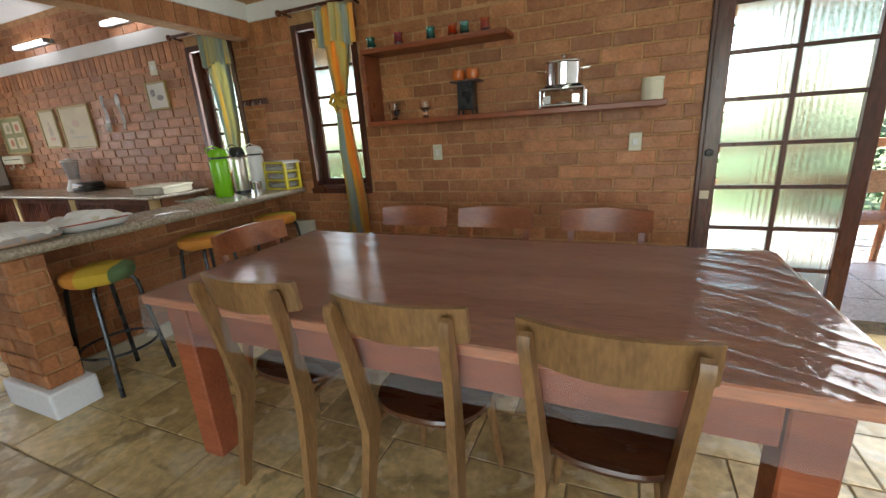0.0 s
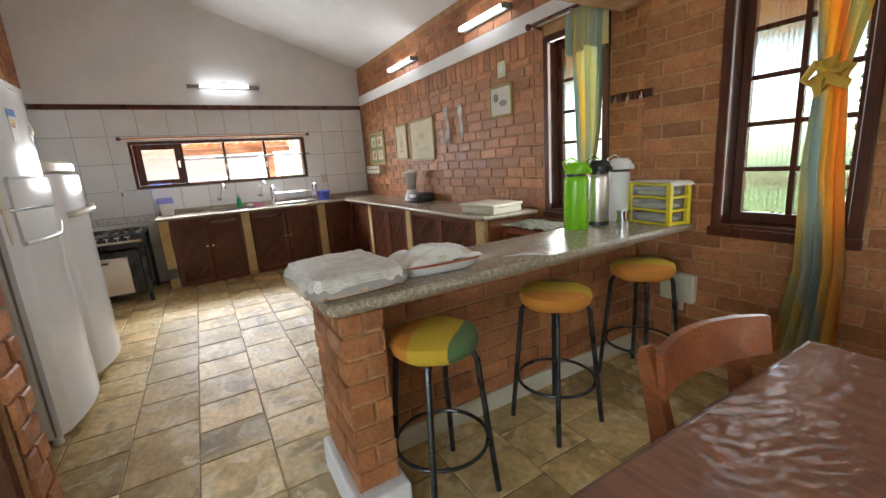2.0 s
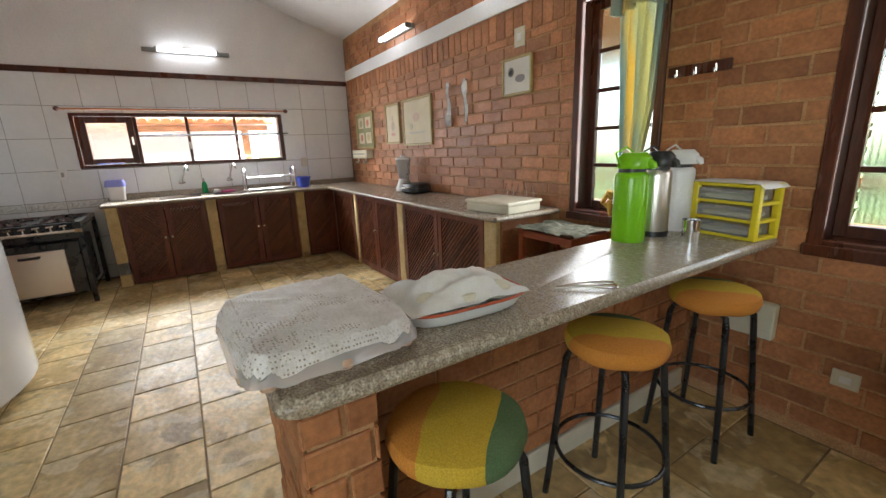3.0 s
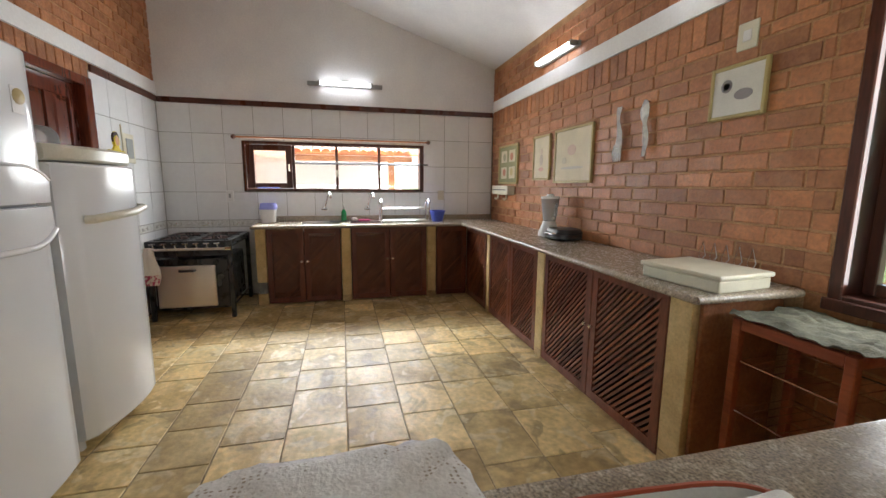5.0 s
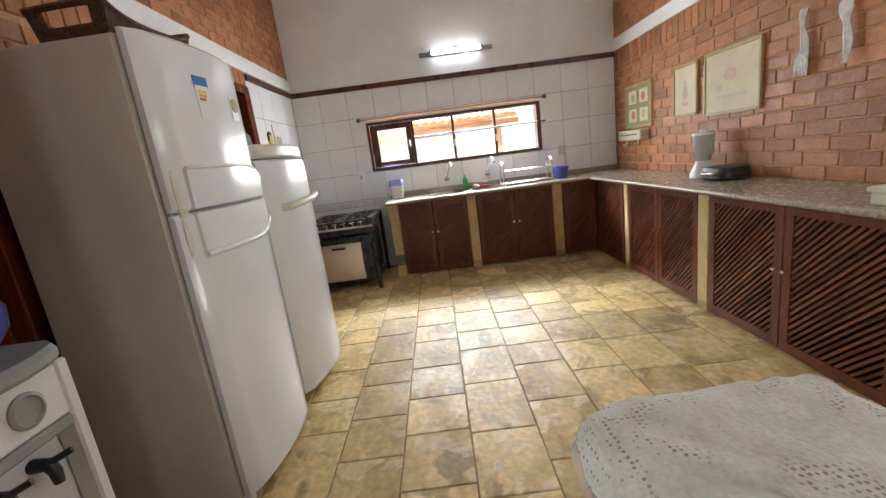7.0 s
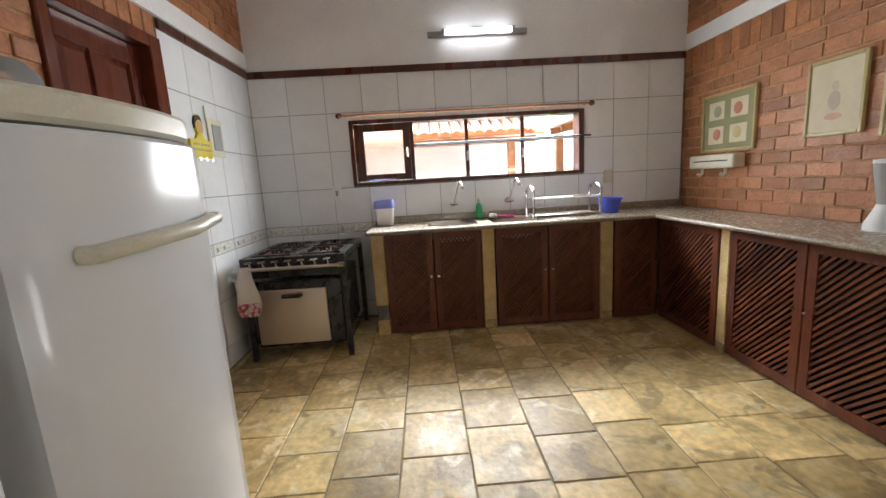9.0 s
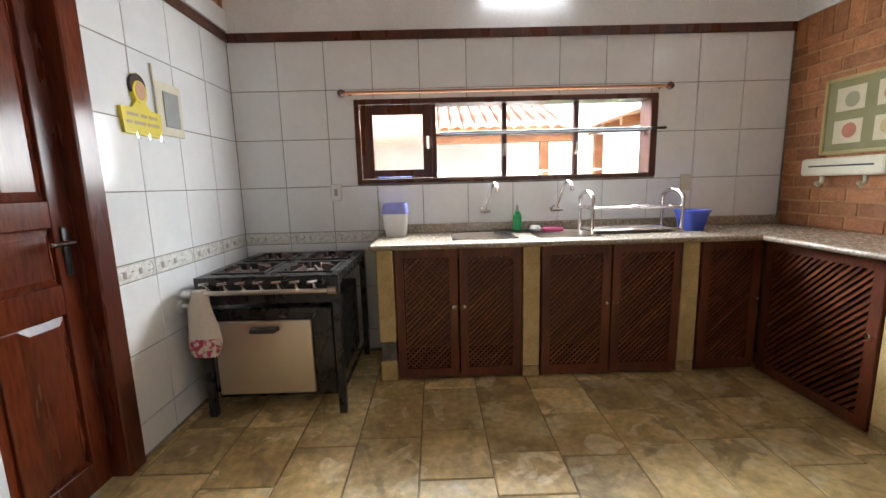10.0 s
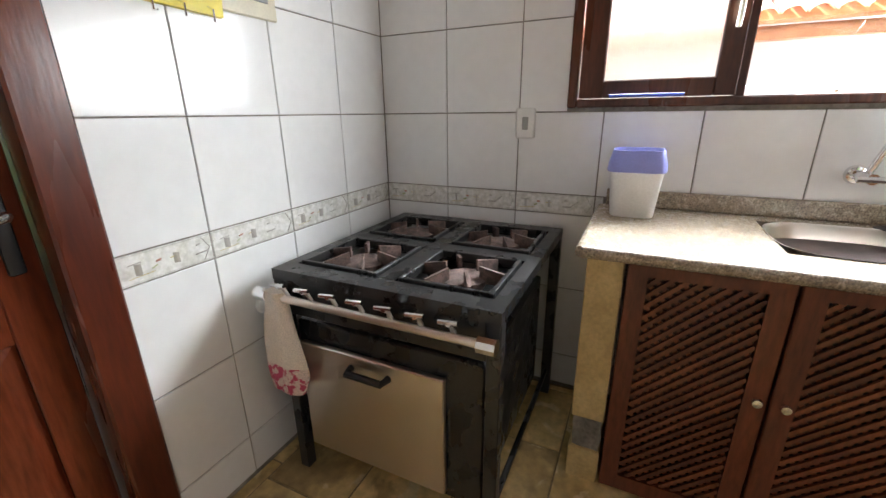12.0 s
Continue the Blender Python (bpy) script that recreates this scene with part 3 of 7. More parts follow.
# dining door: one leaf shut, one folded out
x0, x1, z0, z1 = DOOR_N
d1 = tagged(new("door_1"), "dark wooden glazed double door, one leaf standing open", "door", kind="structure")
bm = bmesh.new()
bx(bm, x0, x0 + 0.025, YN - 0.016, YN + 0.16, 0, z1, 0.005)
bx(bm, x1 - 0.07, x1, YN - 0.016, YN + 0.16, 0, z1, 0.005)
bx(bm, x0 + 0.025, x1 - 0.07, YN - 0.016, YN + 0.16, z1 - 0.07, z1, 0.005)
part("door_frame", bm, M_DARKWOOD, d1, smooth=False)
leaf = glazed_leaf("leaf", d1, x0 + 0.027, 0.87, YN + 0.03, 0.02, z1 - 0.07, 2, 8, 0.085, 0.051, 0.087, M_DARKWOOD)
turned("knob", M_BLACKP, leaf, [(0.0, 0.0), (0.022, 0.004), (0.02, 0.03), (0.0, 0.034)], n=12).matrix_local = pose(0.10, YN + 0.01, 1.08, 90, 0, 0)
block("sticker", M_PAPER, leaf, 0.075, 0.125, YN + 0.005, YN + 0.009, 0.80, 0.85, 0.001, "pale paper sticker")
hinge = new("open_leaf")
hinge.parent = d1
hinge.matrix_local = pose(x1 - 0.07, YN + 0.16, 0, 0, 0, -80)
leaf2 = glazed_leaf("leaf", hinge, -0.79, 0.0, 0.0, 0.02, z1 - 0.07, 2, 8, 0.085, 0.051, 0.087, M_DARKWOOD)


def panel_door(name, hole, y, label, flip):
    """A framed door with raised panels, set in a brick wall that faces north."""
    a, b, lo, hi = hole
    d = tagged(new(name), label, "door", kind="structure")
    bm = bmesh.new()
    bx(bm, a, a + 0.10, y - 0.16, y + 0.016, 0, hi, 0.006)
    bx(bm, b - 0.06, b, y - 0.16, y + 0.016, 0, hi, 0.006)
    bx(bm, a + 0.10, b - 0.06, y - 0.16, y + 0.016, hi - 0.07, hi, 0.006)
    part("door_frame", bm, M_DOORWOOD, d, smooth=False)
    l0, l1, yb = a + 0.105, b - 0.065, y - 0.075
    bm = bmesh.new()
    top = hi - 0.075
    st = 0.085
    for c, e in ((l0, l0 + st), (l1 - st, l1)):
        bx(bm, c, e, yb - 0.02, yb + 0.02, 0.012, top, 0.003)
    for c, e in ((0.012, 0.14), (0.78, 0.90), (1.12, 1.22), (top - 0.11, top)):
        bx(bm, l0 + st, l1 - st, yb - 0.019, yb + 0.019, c, e, 0.003)
    mid = (l0 + l1) / 2
    for c, e in ((0.14, 0.78), (1.22, top - 0.11)):
        bx(bm, mid - 0.04, mid + 0.04, yb - 0.018, yb + 0.018, c, e, 0.003)
    leaf = part("leaf", bm, M_DOORWOOD, d, smooth=False)
    for c, e in ((l0 + st, mid - 0.04), (mid + 0.04, l1 - st)):
        for z0_, z1_ in ((0.14, 0.78), (1.22, top - 0.11)):
            bm = bmesh.new()
            rings(bm, [[(c, yb + 0.004, z0_), (e, yb + 0.004, z0_), (e, yb + 0.004, z1_), (c, yb + 0.004, z1_)],
                       [(c + 0.035, yb + 0.016, z0_ + 0.035), (e - 0.035, yb + 0.016, z0_ + 0.035), (e - 0.035, yb + 0.016, z1_ - 0.035), (c + 0.035, yb + 0.016, z1_ - 0.035)]])
            part("panel", bm, M_DOORWOOD, leaf, smooth=False)
    bm = bmesh.new()
    rings(bm, [[(l0 + st, yb + 0.004, 0.90), (l1 - st, yb + 0.004, 0.90), (l1 - st, yb + 0.004, 1.12), (l0 + st, yb + 0.004, 1.12)],
               [(l0 + st + 0.03, yb + 0.016, 0.93), (l1 - st - 0.03, yb + 0.016, 0.93), (l1 - st - 0.03, yb + 0.016, 1.09), (l0 + st + 0.03, yb + 0.016, 1.09)]])
    part("panel", bm, M_DOORWOOD, leaf, smooth=False)
    hx = l0 + 0.045 if flip else l1 - 0.045
    bm = bmesh.new()
    bx(bm, hx - 0.015, hx + 0.015, yb + 0.02, yb + 0.028, 0.93, 1.12, 0.006, 2)
    plate_ob = part("lock_plate", bm, M_BLACKP, leaf, "black lock plate")
    sgn = 1 if flip else -1
    bar("handle", M_CHROME, plate_ob, [(hx, yb + 0.028, 1.06), (hx, yb + 0.06, 1.06), (hx + sgn * 0.02, yb + 0.07, 1.06), (hx + sgn * 0.11, yb + 0.068, 1.06)], [0.012, 0.012, 0.012, 0.009], label="chrome lever handle")
    return d


panel_door("door_2", DOOR_S, YS, "varnished reddish wooden panel door in a thick frame", True)
panel_door("door_3", DOOR_P, YS, "dark varnished wooden panel door behind the water dispenser", False)

# louvred door on the dining face of the partition
d4 = tagged(new("door_4"), "dark wooden louvred door on the brick partition", "door", kind="structure")
bm = bmesh.new()
for a, b, c, e in ((YP - 0.10, YP - 0.012, 0.0, 2.11), (-0.85, -0.76, 0.0, 2.11), (-0.76, YP - 0.10, 2.02, 2.11)):
    bx(bm, XP - 0.004, XP + 0.03, a, b, c, e, 0.006)
part("door_frame", bm, M_DARKWOOD, d4, smooth=False)
bm = bmesh.new()
for a, b, c, e in ((YP - 0.19, YP - 0.103, 0.015, 2.015), (-0.757, -0.67, 0.015, 2.015), (-0.67, YP - 0.19, 1.92, 2.015), (-0.67, YP - 0.19, 0.015, 0.13), (-0.67, YP - 0.19, 0.98, 1.06)):
    bx(bm, XP - 0.003, XP + 0.022, a, b, c, e, 0.003)
louv = part("leaf", bm, M_DARKWOOD, d4, smooth=False)
for lo, hi in ((0.13, 0.98), (1.06, 1.92)):
    z = lo + 0.018
    while z < hi - 0.01:
        bm = bmesh.new()
        rings(bm, [[(XP - 0.002, y, z + 0.012), (XP + 0.016, y, z - 0.016), (XP + 0.019, y, z - 0.012), (XP + 0.001, y, z + 0.016)] for y in (-0.67, YP - 0.19)])
        part("slat", bm, M_GREYWOOD, louv, smooth=False)
        z += 0.034

# ---- kitchen: worktop, cabinets, sink ----
CT = 0.90
S1, S2 = (0.80, 1.22), (1.34, 1.74)     # basins along y
bm = bmesh.new()
x0, x1 = XW + 0.004, -7.63
for a, b in ((0.316, S1[0]), (S1[1], S2[0]), (S2[1], YN - 0.014)):
    bx(bm, x0, x1, a, b, CT - 0.035, CT)
for s in (S1, S2):
    bx(bm, x0, -8.13, s[0], s[1], CT - 0.035, CT)
    bx(bm, -7.76, x1, s[0], s[1], CT - 0.035, CT)
bx(bm, x1, -4.28, 2.65, YN - 0.014, CT - 0.035, CT)
bmesh.ops.remove_doubles(bm, verts=bm.verts, dist=0.0005)
counter = tagged(part("worktop", bm, M_GRANITE, None, smooth=False), "L-shaped speckled beige granite worktop on masonry piers", "worktop")
edge = bmesh.new()
tube(edge, [(x1, 0.316, CT - 0.0175), (x1, 2.65, CT - 0.0175)], 0.0175, 10)
tube(edge, [(x1, 2.65, CT - 0.0175), (-4.28, 2.65, CT - 0.0175)], 0.0175, 10)
tube(edge, [(-4.28, 2.65, CT - 0.0175), (-4.28, YN - 0.02, CT - 0.0175)], 0.0175, 10)
tube(edge, [(x0 + 0.01, 0.316, CT - 0.0175), (x1, 0.316, CT - 0.0175)], 0.0175, 10)
part("rounded_edge", edge, M_GRANITE, counter)
block("upstand", M_GRANITE, counter, x0, XW + 0.026, 0.33, YN - 0.02, CT + 0.001, CT + 0.062, 0.003)


def basin(y0, y1):
    cx, cy, rx, ry = -7.945, (y0 + y1) / 2, 0.185, (y1 - y0) / 2
    t = thing("sink_basin", "stainless steel basin sunk into the worktop", "sink", (cx, cy, CT - 0.15), group="sink basins")
    bm = bmesh.new()
    prof = [(1.03, 0.153), (1.0, 0.151), (0.97, 0.14), (0.9, 0.03), (0.7, 0.004), (0.12, 0.0)]
    loops = []
    for s, z in prof:
        lp = []
        for k in range(36):
            a = 2 * math.pi * k / 36
            ca, sa = math.cos(a), math.sin(a)
            q = 0.6
            lp.append((rx * s * math.copysign(abs(ca) ** q, ca), ry * s * math.copysign(abs(sa) ** q, sa), z))
        loops.append(lp)
    vl = rings(bm, loops, caps=False)
    bm.faces.new(vl[-1])
    part("bowl", bm, M_STEEL, t)
    turned("drain", M_CHROME, t, [(0.0, 0.002), (0.03, 0.003), (0.032, 0.006), (0.0, 0.004)], n=16)


basin(*S1)
basin(*S2)


def wall_tap(y, z):
    t = thing("wall_tap", "chrome wall tap with a raised curved spout", "tap", (XW, y, z), group="wall taps")
    turned("flange", M_CHROME, t, [(0.0, 0), (0.03, 0), (0.026, 0.012), (0.0, 0.014)], n=16).matrix_local = pose(0, 0, 0, 0, 90, 0)
    bar("body", M_CHROME, t, [(0.01, 0, 0), (0.12, 0, 0.0)], 0.016, 12)
    bar("spout", M_CHROME, t, [(0.07, 0.0, 0.0), (0.075, 0.02, 0.07), (0.085, 0.045, 0.16), (0.12, 0.06, 0.195), (0.16, 0.07, 0.185), (0.175, 0.075, 0.15)], 0.010, 10)
    bar("handle", M_CHROME, t, [(0.115, -0.035, 0.0), (0.12, 0.035, 0.0)], 0.010, 8)
    bar("aerator", M_CHROME, t, [(0.175, 0.075, 0.155), (0.178, 0.076, 0.13)], 0.014, 10)


wall_tap(1.05, 1.05)
wall_tap(1.56, 1.05)

# piers
def pier(x0, x1, y0, y1, worn=False):
    t = thing("pier", "yellow plastered masonry pier under the worktop" if not worn else "yellow plastered pier with the plaster broken off near the floor", "pier", ((x0 + x1) / 2, (y0 + y1) / 2, 0), group="worktop piers")
    hx, hy = (x1 - x0) / 2, (y1 - y0) / 2
    if worn:
        block("post", M_YELLOW, t, -hx, hx, -hy, hy, 0.26, CT - 0.036, 0.004)
        block("foot", M_YELLOW, t, -hx, hx, -hy, hy, 0, 0.13, 0.004)
        bm = bmesh.new()
        bx(bm, -hx + 0.012, hx - 0.014, -hy + 0.008, hy - 0.004, 0.12, 0.27)
        bmesh.ops.subdivide_edges(bm, edges=bm.edges, cuts=5, use_grid_fill=True)
        for v in bm.verts:
            v.co += Vector((noise.noise(v.co * 25), noise.noise(v.co * 25 + Vector((9, 0, 0))), 0)) * 0.008
        part("broken_patch", bm, M_GROUT, t, "grey bare cement where plaster broke off", smooth=False)
    else:
        block("post", M_YELLOW, t, -hx, hx, -hy, hy, 0.072, CT - 0.036, 0.004)
        block("foot", M_YELLOWFOOT, t, -hx, hx, -hy, hy, 0, 0.07, 0.004, "dirty worn plaster foot")


XF, YF = -7.73, 2.73
pier(XW + 0.01, XF, 0.325, 0.43, True)
pier(XW + 0.01, XF, 1.235, 1.342)
pier(XW + 0.01, XF, 2.236, 2.345)
pier(-7.0, -6.92, YF, YN - 0.02)
pier(-5.84, -5.73, YF, YN - 0.02)
pier(-4.50, -4.37, YF, YN - 0.02)
endw = thing("end_wall", "brick end wall of the worktop with yellow corner", "wall panel", (-4.365, 2.98, 0))
block("panel", M_BRICK, endw, 0.0, 0.02, -0.22, 0.23, 0, CT - 0.036, 0.003)


def lattice_door(parent, u0, u1, z0, z1, cross, knob_left, tilt=0.0):
    """A framed door with diagonal slats; front towards local -y."""
    st = 0.055
    bm = bmesh.new()
    outer = ((u0, z0), (u1, z0), (u1, z1), (u0, z1))
    inner = ((u0 + st, z0 + 0.06), (u1 - st, z0 + 0.06), (u1 - st, z1 - 0.06), (u0 + st, z1 - 0.06))
    loops = [[(u, y, z) for u, z in q] for q, y in ((outer, 0.012), (outer, -0.009), (tuple((u + (0.003 if u == u0 else -0.003), z + (0.003 if z == z0 else -0.003)) for u, z in outer), -0.012), (inner, -0.012), (inner, 0.012))]
    rings(bm, loops + loops[:1], caps=False)
    bmesh.ops.remove_doubles(bm, verts=bm.verts[:], dist=0.0001)
    door = part("door", bm, M_CABWOOD, parent, smooth=False)
    w, h = u1 - u0 - 2 * st, z1 - z0 - 0.12
    p = 0.034 if cross else 0.040
    for fam in range(2 if cross else 1):
        c = -w + p / 2
        while c < h:
            lo, hi = max(0.0, -c), min(w, h - c)
            if hi - lo > 0.02:
                ua, ub = lo, hi
                za, zb = lo + c, hi + c
                if fam:
                    ua, ub = w - ua, w - ub
                bm = bmesh.new()
                hs = 0.0043 if cross else 0.0052
                nx = (-1 if not fam else 1) * hs
                yb = -0.006 if not fam else 0.004
                A = Vector((u0 + st + ua, yb, z0 + 0.06 + za))
                B = Vector((u0 + st + ub, yb, z0 + 0.06 + zb))
                o, t = Vector((nx, 0, hs)), Vector((0, 0.008, 0))
                rings(bm, [[A - o, A + o, A + o + t, A - o + t], [B - o, B + o, B + o + t, B - o + t]])
                part("slat", bm, M_SLAT, door, smooth=False)
            c += p
    kx = u0 + 0.028 if knob_left else u1 - 0.028
    k = turned("knob", M_CHROME, door, [(0.0, 0.0), (0.006, 0.0), (0.006, 0.012), (0.014, 0.018), (0.012, 0.026), (0.0, 0.028)], n=12)
    k.matrix_local = pose(kx, -0.012, (z0 + z1) / 2 + 0.05, 90, 0, 0)
    return door


def cabinet(at, rz, width, doors, cross, label):
    t = thing("cabinet", label, "cabinet", at, rz, group="cabinets under the worktop")
    z1 = CT - 0.04
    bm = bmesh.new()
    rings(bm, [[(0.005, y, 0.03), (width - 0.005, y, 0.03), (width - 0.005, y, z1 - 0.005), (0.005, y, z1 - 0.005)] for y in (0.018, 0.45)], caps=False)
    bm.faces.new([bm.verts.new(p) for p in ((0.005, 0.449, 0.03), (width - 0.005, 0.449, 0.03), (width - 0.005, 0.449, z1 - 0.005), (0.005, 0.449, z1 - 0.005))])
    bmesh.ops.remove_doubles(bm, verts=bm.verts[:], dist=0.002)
    part("body", bm, M_SHADE_AND_HAIR, t, "inside of the cabinet, its shade put into a near-black brown", smooth=False)
    w = width / doors
    for i in range(doors):
        lattice_door(t, i * w + 0.004, (i + 1) * w - 0.004, 0.02, z1, cross, i % 2 == 1)
    return t


# near-black brown: the cabinets' inner shade put into the colour; doll's hair too
M_SHADE_AND_HAIR = material("shade_and_hair_brown", (0.04, 0.018, 0.011), (0.022, 0.01, 0.007), 8, 0.7, bump=0.1)
cabinet((XF, 0.435, 0), 90, 0.795, 2, True, "dark brown lattice cabinet with two doors under the sink")
cabinet((XF, 1.347, 0), 90, 0.884, 2, True, "dark brown lattice cabinet with two doors under the draining rack")
cabinet((XF, 2.35, 0), 90, 0.38, 1, True, "narrow dark brown lattice cabinet in the corner")
cabinet((-7.70, YF + 0.01, 0), 0, 0.69, 1, False, "dark brown slatted cabinet door beside the corner")
cabinet((-6.915, YF + 0.015, 0), 0, 1.07, 2, False, "dark brown cabinet with diagonal slats and two doors")
cabinet((-5.725, YF + 0.015, 0), 0, 1.22, 2, False, "dark brown cabinet with wide diagonal slats and two doors")

# ---- fridge, freezer, stove, dispenser ----
def bulged_door(name, parent, x0, x1, yb, yf, bulge, z0, z1, mat):
    """An enamel door, slightly rounded outwards over its width."""
    bm = bmesh.new()
    n = 14
    loops = []
    for z, s in ((z0, 0.012), (z0 + 0.012, 0.0), (z1 - 0.012, 0.0), (z1, 0.012)):
        lp = [(x0, yb, z), ]
        for i in range(n + 1):
            u = i / n
            e = 0.02 * (max(0, 1 - u / 0.06) ** 2 + max(0, 1 - (1 - u) / 0.06) ** 2)
            lp.append((x0 + (x1 - x0) * u, yf + bulge * (1 - (2 * u - 1) ** 2) - e - s, z))
        lp.append((x1, yb, z))
        loops.append(lp)
    rings(bm, loops)
    return part(name, bm, mat, parent)


fx0, fx1 = -5.09, -4.46
fr = thing("fridge", "tall white two-door fridge with rounded doors", "fridge", ((fx0 + fx1) / 2, -0.322, 0), -3)
FY, FB, FH = 0.345, 0.045, 1.852   # front, bulge, height
hw = (fx1 - fx0) / 2
block("body", M_GREYSIDE, fr, -hw, hw, -0.27, 0.288, 0.05, FH, 0.012, "greyish beige side panels", 2)
dz = 1.25
du = bulged_door("upper_door", fr, -hw, hw, 0.302, FY, FB, dz + 0.006, FH + 0.01, M_WHITEMET)
dl = bulged_door("lower_door", fr, -hw, hw, 0.302, FY, FB, 0.06, dz - 0.006, M_WHITEMET)


def grip(parent, zs, zo, lip):
    """A proud grip panel between the gap of the doors (zs) and its outer edge (zo), with a rounded lip and a hand scoop."""
    bm = bmesh.new()
    n = 18
    loops, edge_line = [], []
    for i in range(n + 1):
        u = i / n
        x = -hw + 0.012 + (2 * hw - 0.07) * u
        q = (x + hw) / (2 * hw)
        y = FY + FB * (1 - (2 * q - 1) ** 2)
        z = zo + (zs - zo) * 0.38 * max(0.0, 1 - u / 0.35) ** 2
        loops.append([(x, y - 0.02, zs), (x, y + 0.012, zs), (x, y + 0.014, (zs + z) / 2), (x, y + 0.016, z), (x, y - 0.02, z)])
        edge_line.append((x, y + 0.014, z))
    rings(bm, loops)
    g = part("handle", bm, M_WHITEMET, parent, "proud white grip panel", smooth=False)
    bm = bmesh.new()
    tube(bm, edge_line, lip, 10)
    part("lip", bm, M_WHITEMET, g)
    lo, hi = min(zs, zo), max(zs, zo)
    bm = bmesh.new()
    loops = []
    for z, ins in ((lo - 0.008, 0.014), (lo + 0.004, 0.004), ((lo + hi) / 2, 0.0), (hi - 0.004, 0.004), (hi + 0.008, 0.014)):
        loops.append([(hw - 0.060 + ins, FY - 0.02, z), (hw - 0.060 + ins, FY + 0.010 - ins * 0.4, z), (hw - 0.035, FY + 0.004 - ins * 0.4, z), (hw - 0.014 - ins, FY - 0.004 - ins * 0.4, z), (hw - 0.014 - ins, FY - 0.02, z)])
    rings(bm, loops)
    part("hand_scoop", bm, M_LIDCREAM, g, "cream moulded hand scoop")


M_LIDCREAM = plain("aged_cream_plastic", (0.70, 0.67, 0.55), 0.3)
grip(du, dz + 0.008, dz + 0.155, 0.007)
grip(dl, dz - 0.008, dz - 0.165, 0.013)
block("gasket", M_GREYP, fr, -hw + 0.01, hw - 0.01, 0.288, 0.302, 0.06, FH - 0.01, 0.0)
for sx in (-1, 1):
    turned("foot", M_WHITEP, fr, [(0.0, 0), (0.025, 0), (0.022, 0.05), (0.0, 0.055)], sx * (hw - 0.06), 0.28, 12)
    turned("foot", M_WHITEP, fr, [(0.0, 0), (0.025, 0), (0.022, 0.05), (0.0, 0.055)], sx * (hw - 0.06), -0.22, 12)


def on_door(u):
    return FY + FB * (1 - (2 * u - 1) ** 2)


def sticker(name, mat, u0, u1, z0, z1, label):
    bm = bmesh.new()
    loops = []
    for d in (0.001, 0.003):
        loops.append([(hw - 2 * hw * u, on_door(u) + d, z) for u, z in ((u0, z0), (u1, z0), (u1, z1), (u0, z1))])
    rings(bm, loops)
    return part(name, bm, mat, du, label, smooth=False)


sticker("energy_label", M_WHITEP, 0.34, 0.46, 1.585, 1.71, "white energy label")
sticker("label_head", plain("blue_print", (0.02, 0.16, 0.5), 0.5), 0.335, 0.465, 1.70, 1.745, "blue head of the energy label")
for i, c in enumerate(((0.5, 0.08, 0.03), (0.62, 0.33, 0.02), (0.66, 0.55, 0.03))):
    sticker("label_bar", plain("label_bar", c, 0.5), 0.36, 0.42 + 0.01 * i, 1.655 + 0.014 * i, 1.665 + 0.014 * i, "coloured bar on the energy label")
sticker("paper_note", M_WHITEP, 0.72, 0.84, 1.60, 1.70, "small white note")
mg = turned("magnet", M_GILT, du, [(0.0, 0), (0.028, 0.0), (0.03, 0.006), (0.0, 0.01)], n=20, label="round gilt fridge magnet")
mg.matrix_local = pose(hw - 2 * hw * 0.78, on_door(0.78) + 0.002, 1.665, -90, 0, 0)
bask = thing("basket", "dark wicker tray basket with a handle hole on the fridge", "basket", (-4.78, -0.25, 1.853), -4)
block("base", M_WICKER, bask, -0.20, 0.20, -0.12, 0.12, 0.0, 0.014, 0.004)


def tray_top(u):
    """Height of the basket's wall: its ends rise to the handles."""
    return 0.092 + 0.04 * abs(u) ** 3


for sy in (-1, 1):
    for k in range(44):
        u = -1 + 2 * k / 43
        bar("stake", M_WICKER, bask, [(u * 0.20, sy * 0.12, 0.004), (u * 0.215, sy * 0.142, tray_top(u))], 0.0062, 5)
    bm = bmesh.new()
    tube(bm, [(-0.22 + 0.44 * k / 12, sy * 0.144, tray_top(-1 + k / 6)) for k in range(13)], 0.010, 8)
    part("rim", bm, M_WICKER, bask, "thick plaited rim")
for sx in (-1, 1):
    for k in range(24):
        v = -1 + 2 * k / 23
        if abs(v) < 0.58:
            bar("stake", M_WICKER, bask, [(sx * 0.20, v * 0.12, 0.004), (sx * 0.21, v * 0.128, 0.075)], 0.0062, 5)
        else:
            bar("stake", M_WICKER, bask, [(sx * 0.20, v * 0.12, 0.004), (sx * 0.218, v * 0.142, 0.132)], 0.0068, 5)
    bm = bmesh.new()
    tube(bm, [(sx * 0.222, -0.144 + 0.036 * k, 0.134 + 0.004 * math.sin(k * math.pi / 8)) for k in range(9)], 0.012, 8)
    part("handle", bm, M_WICKER, bask, "plaited handle bar over the hole")

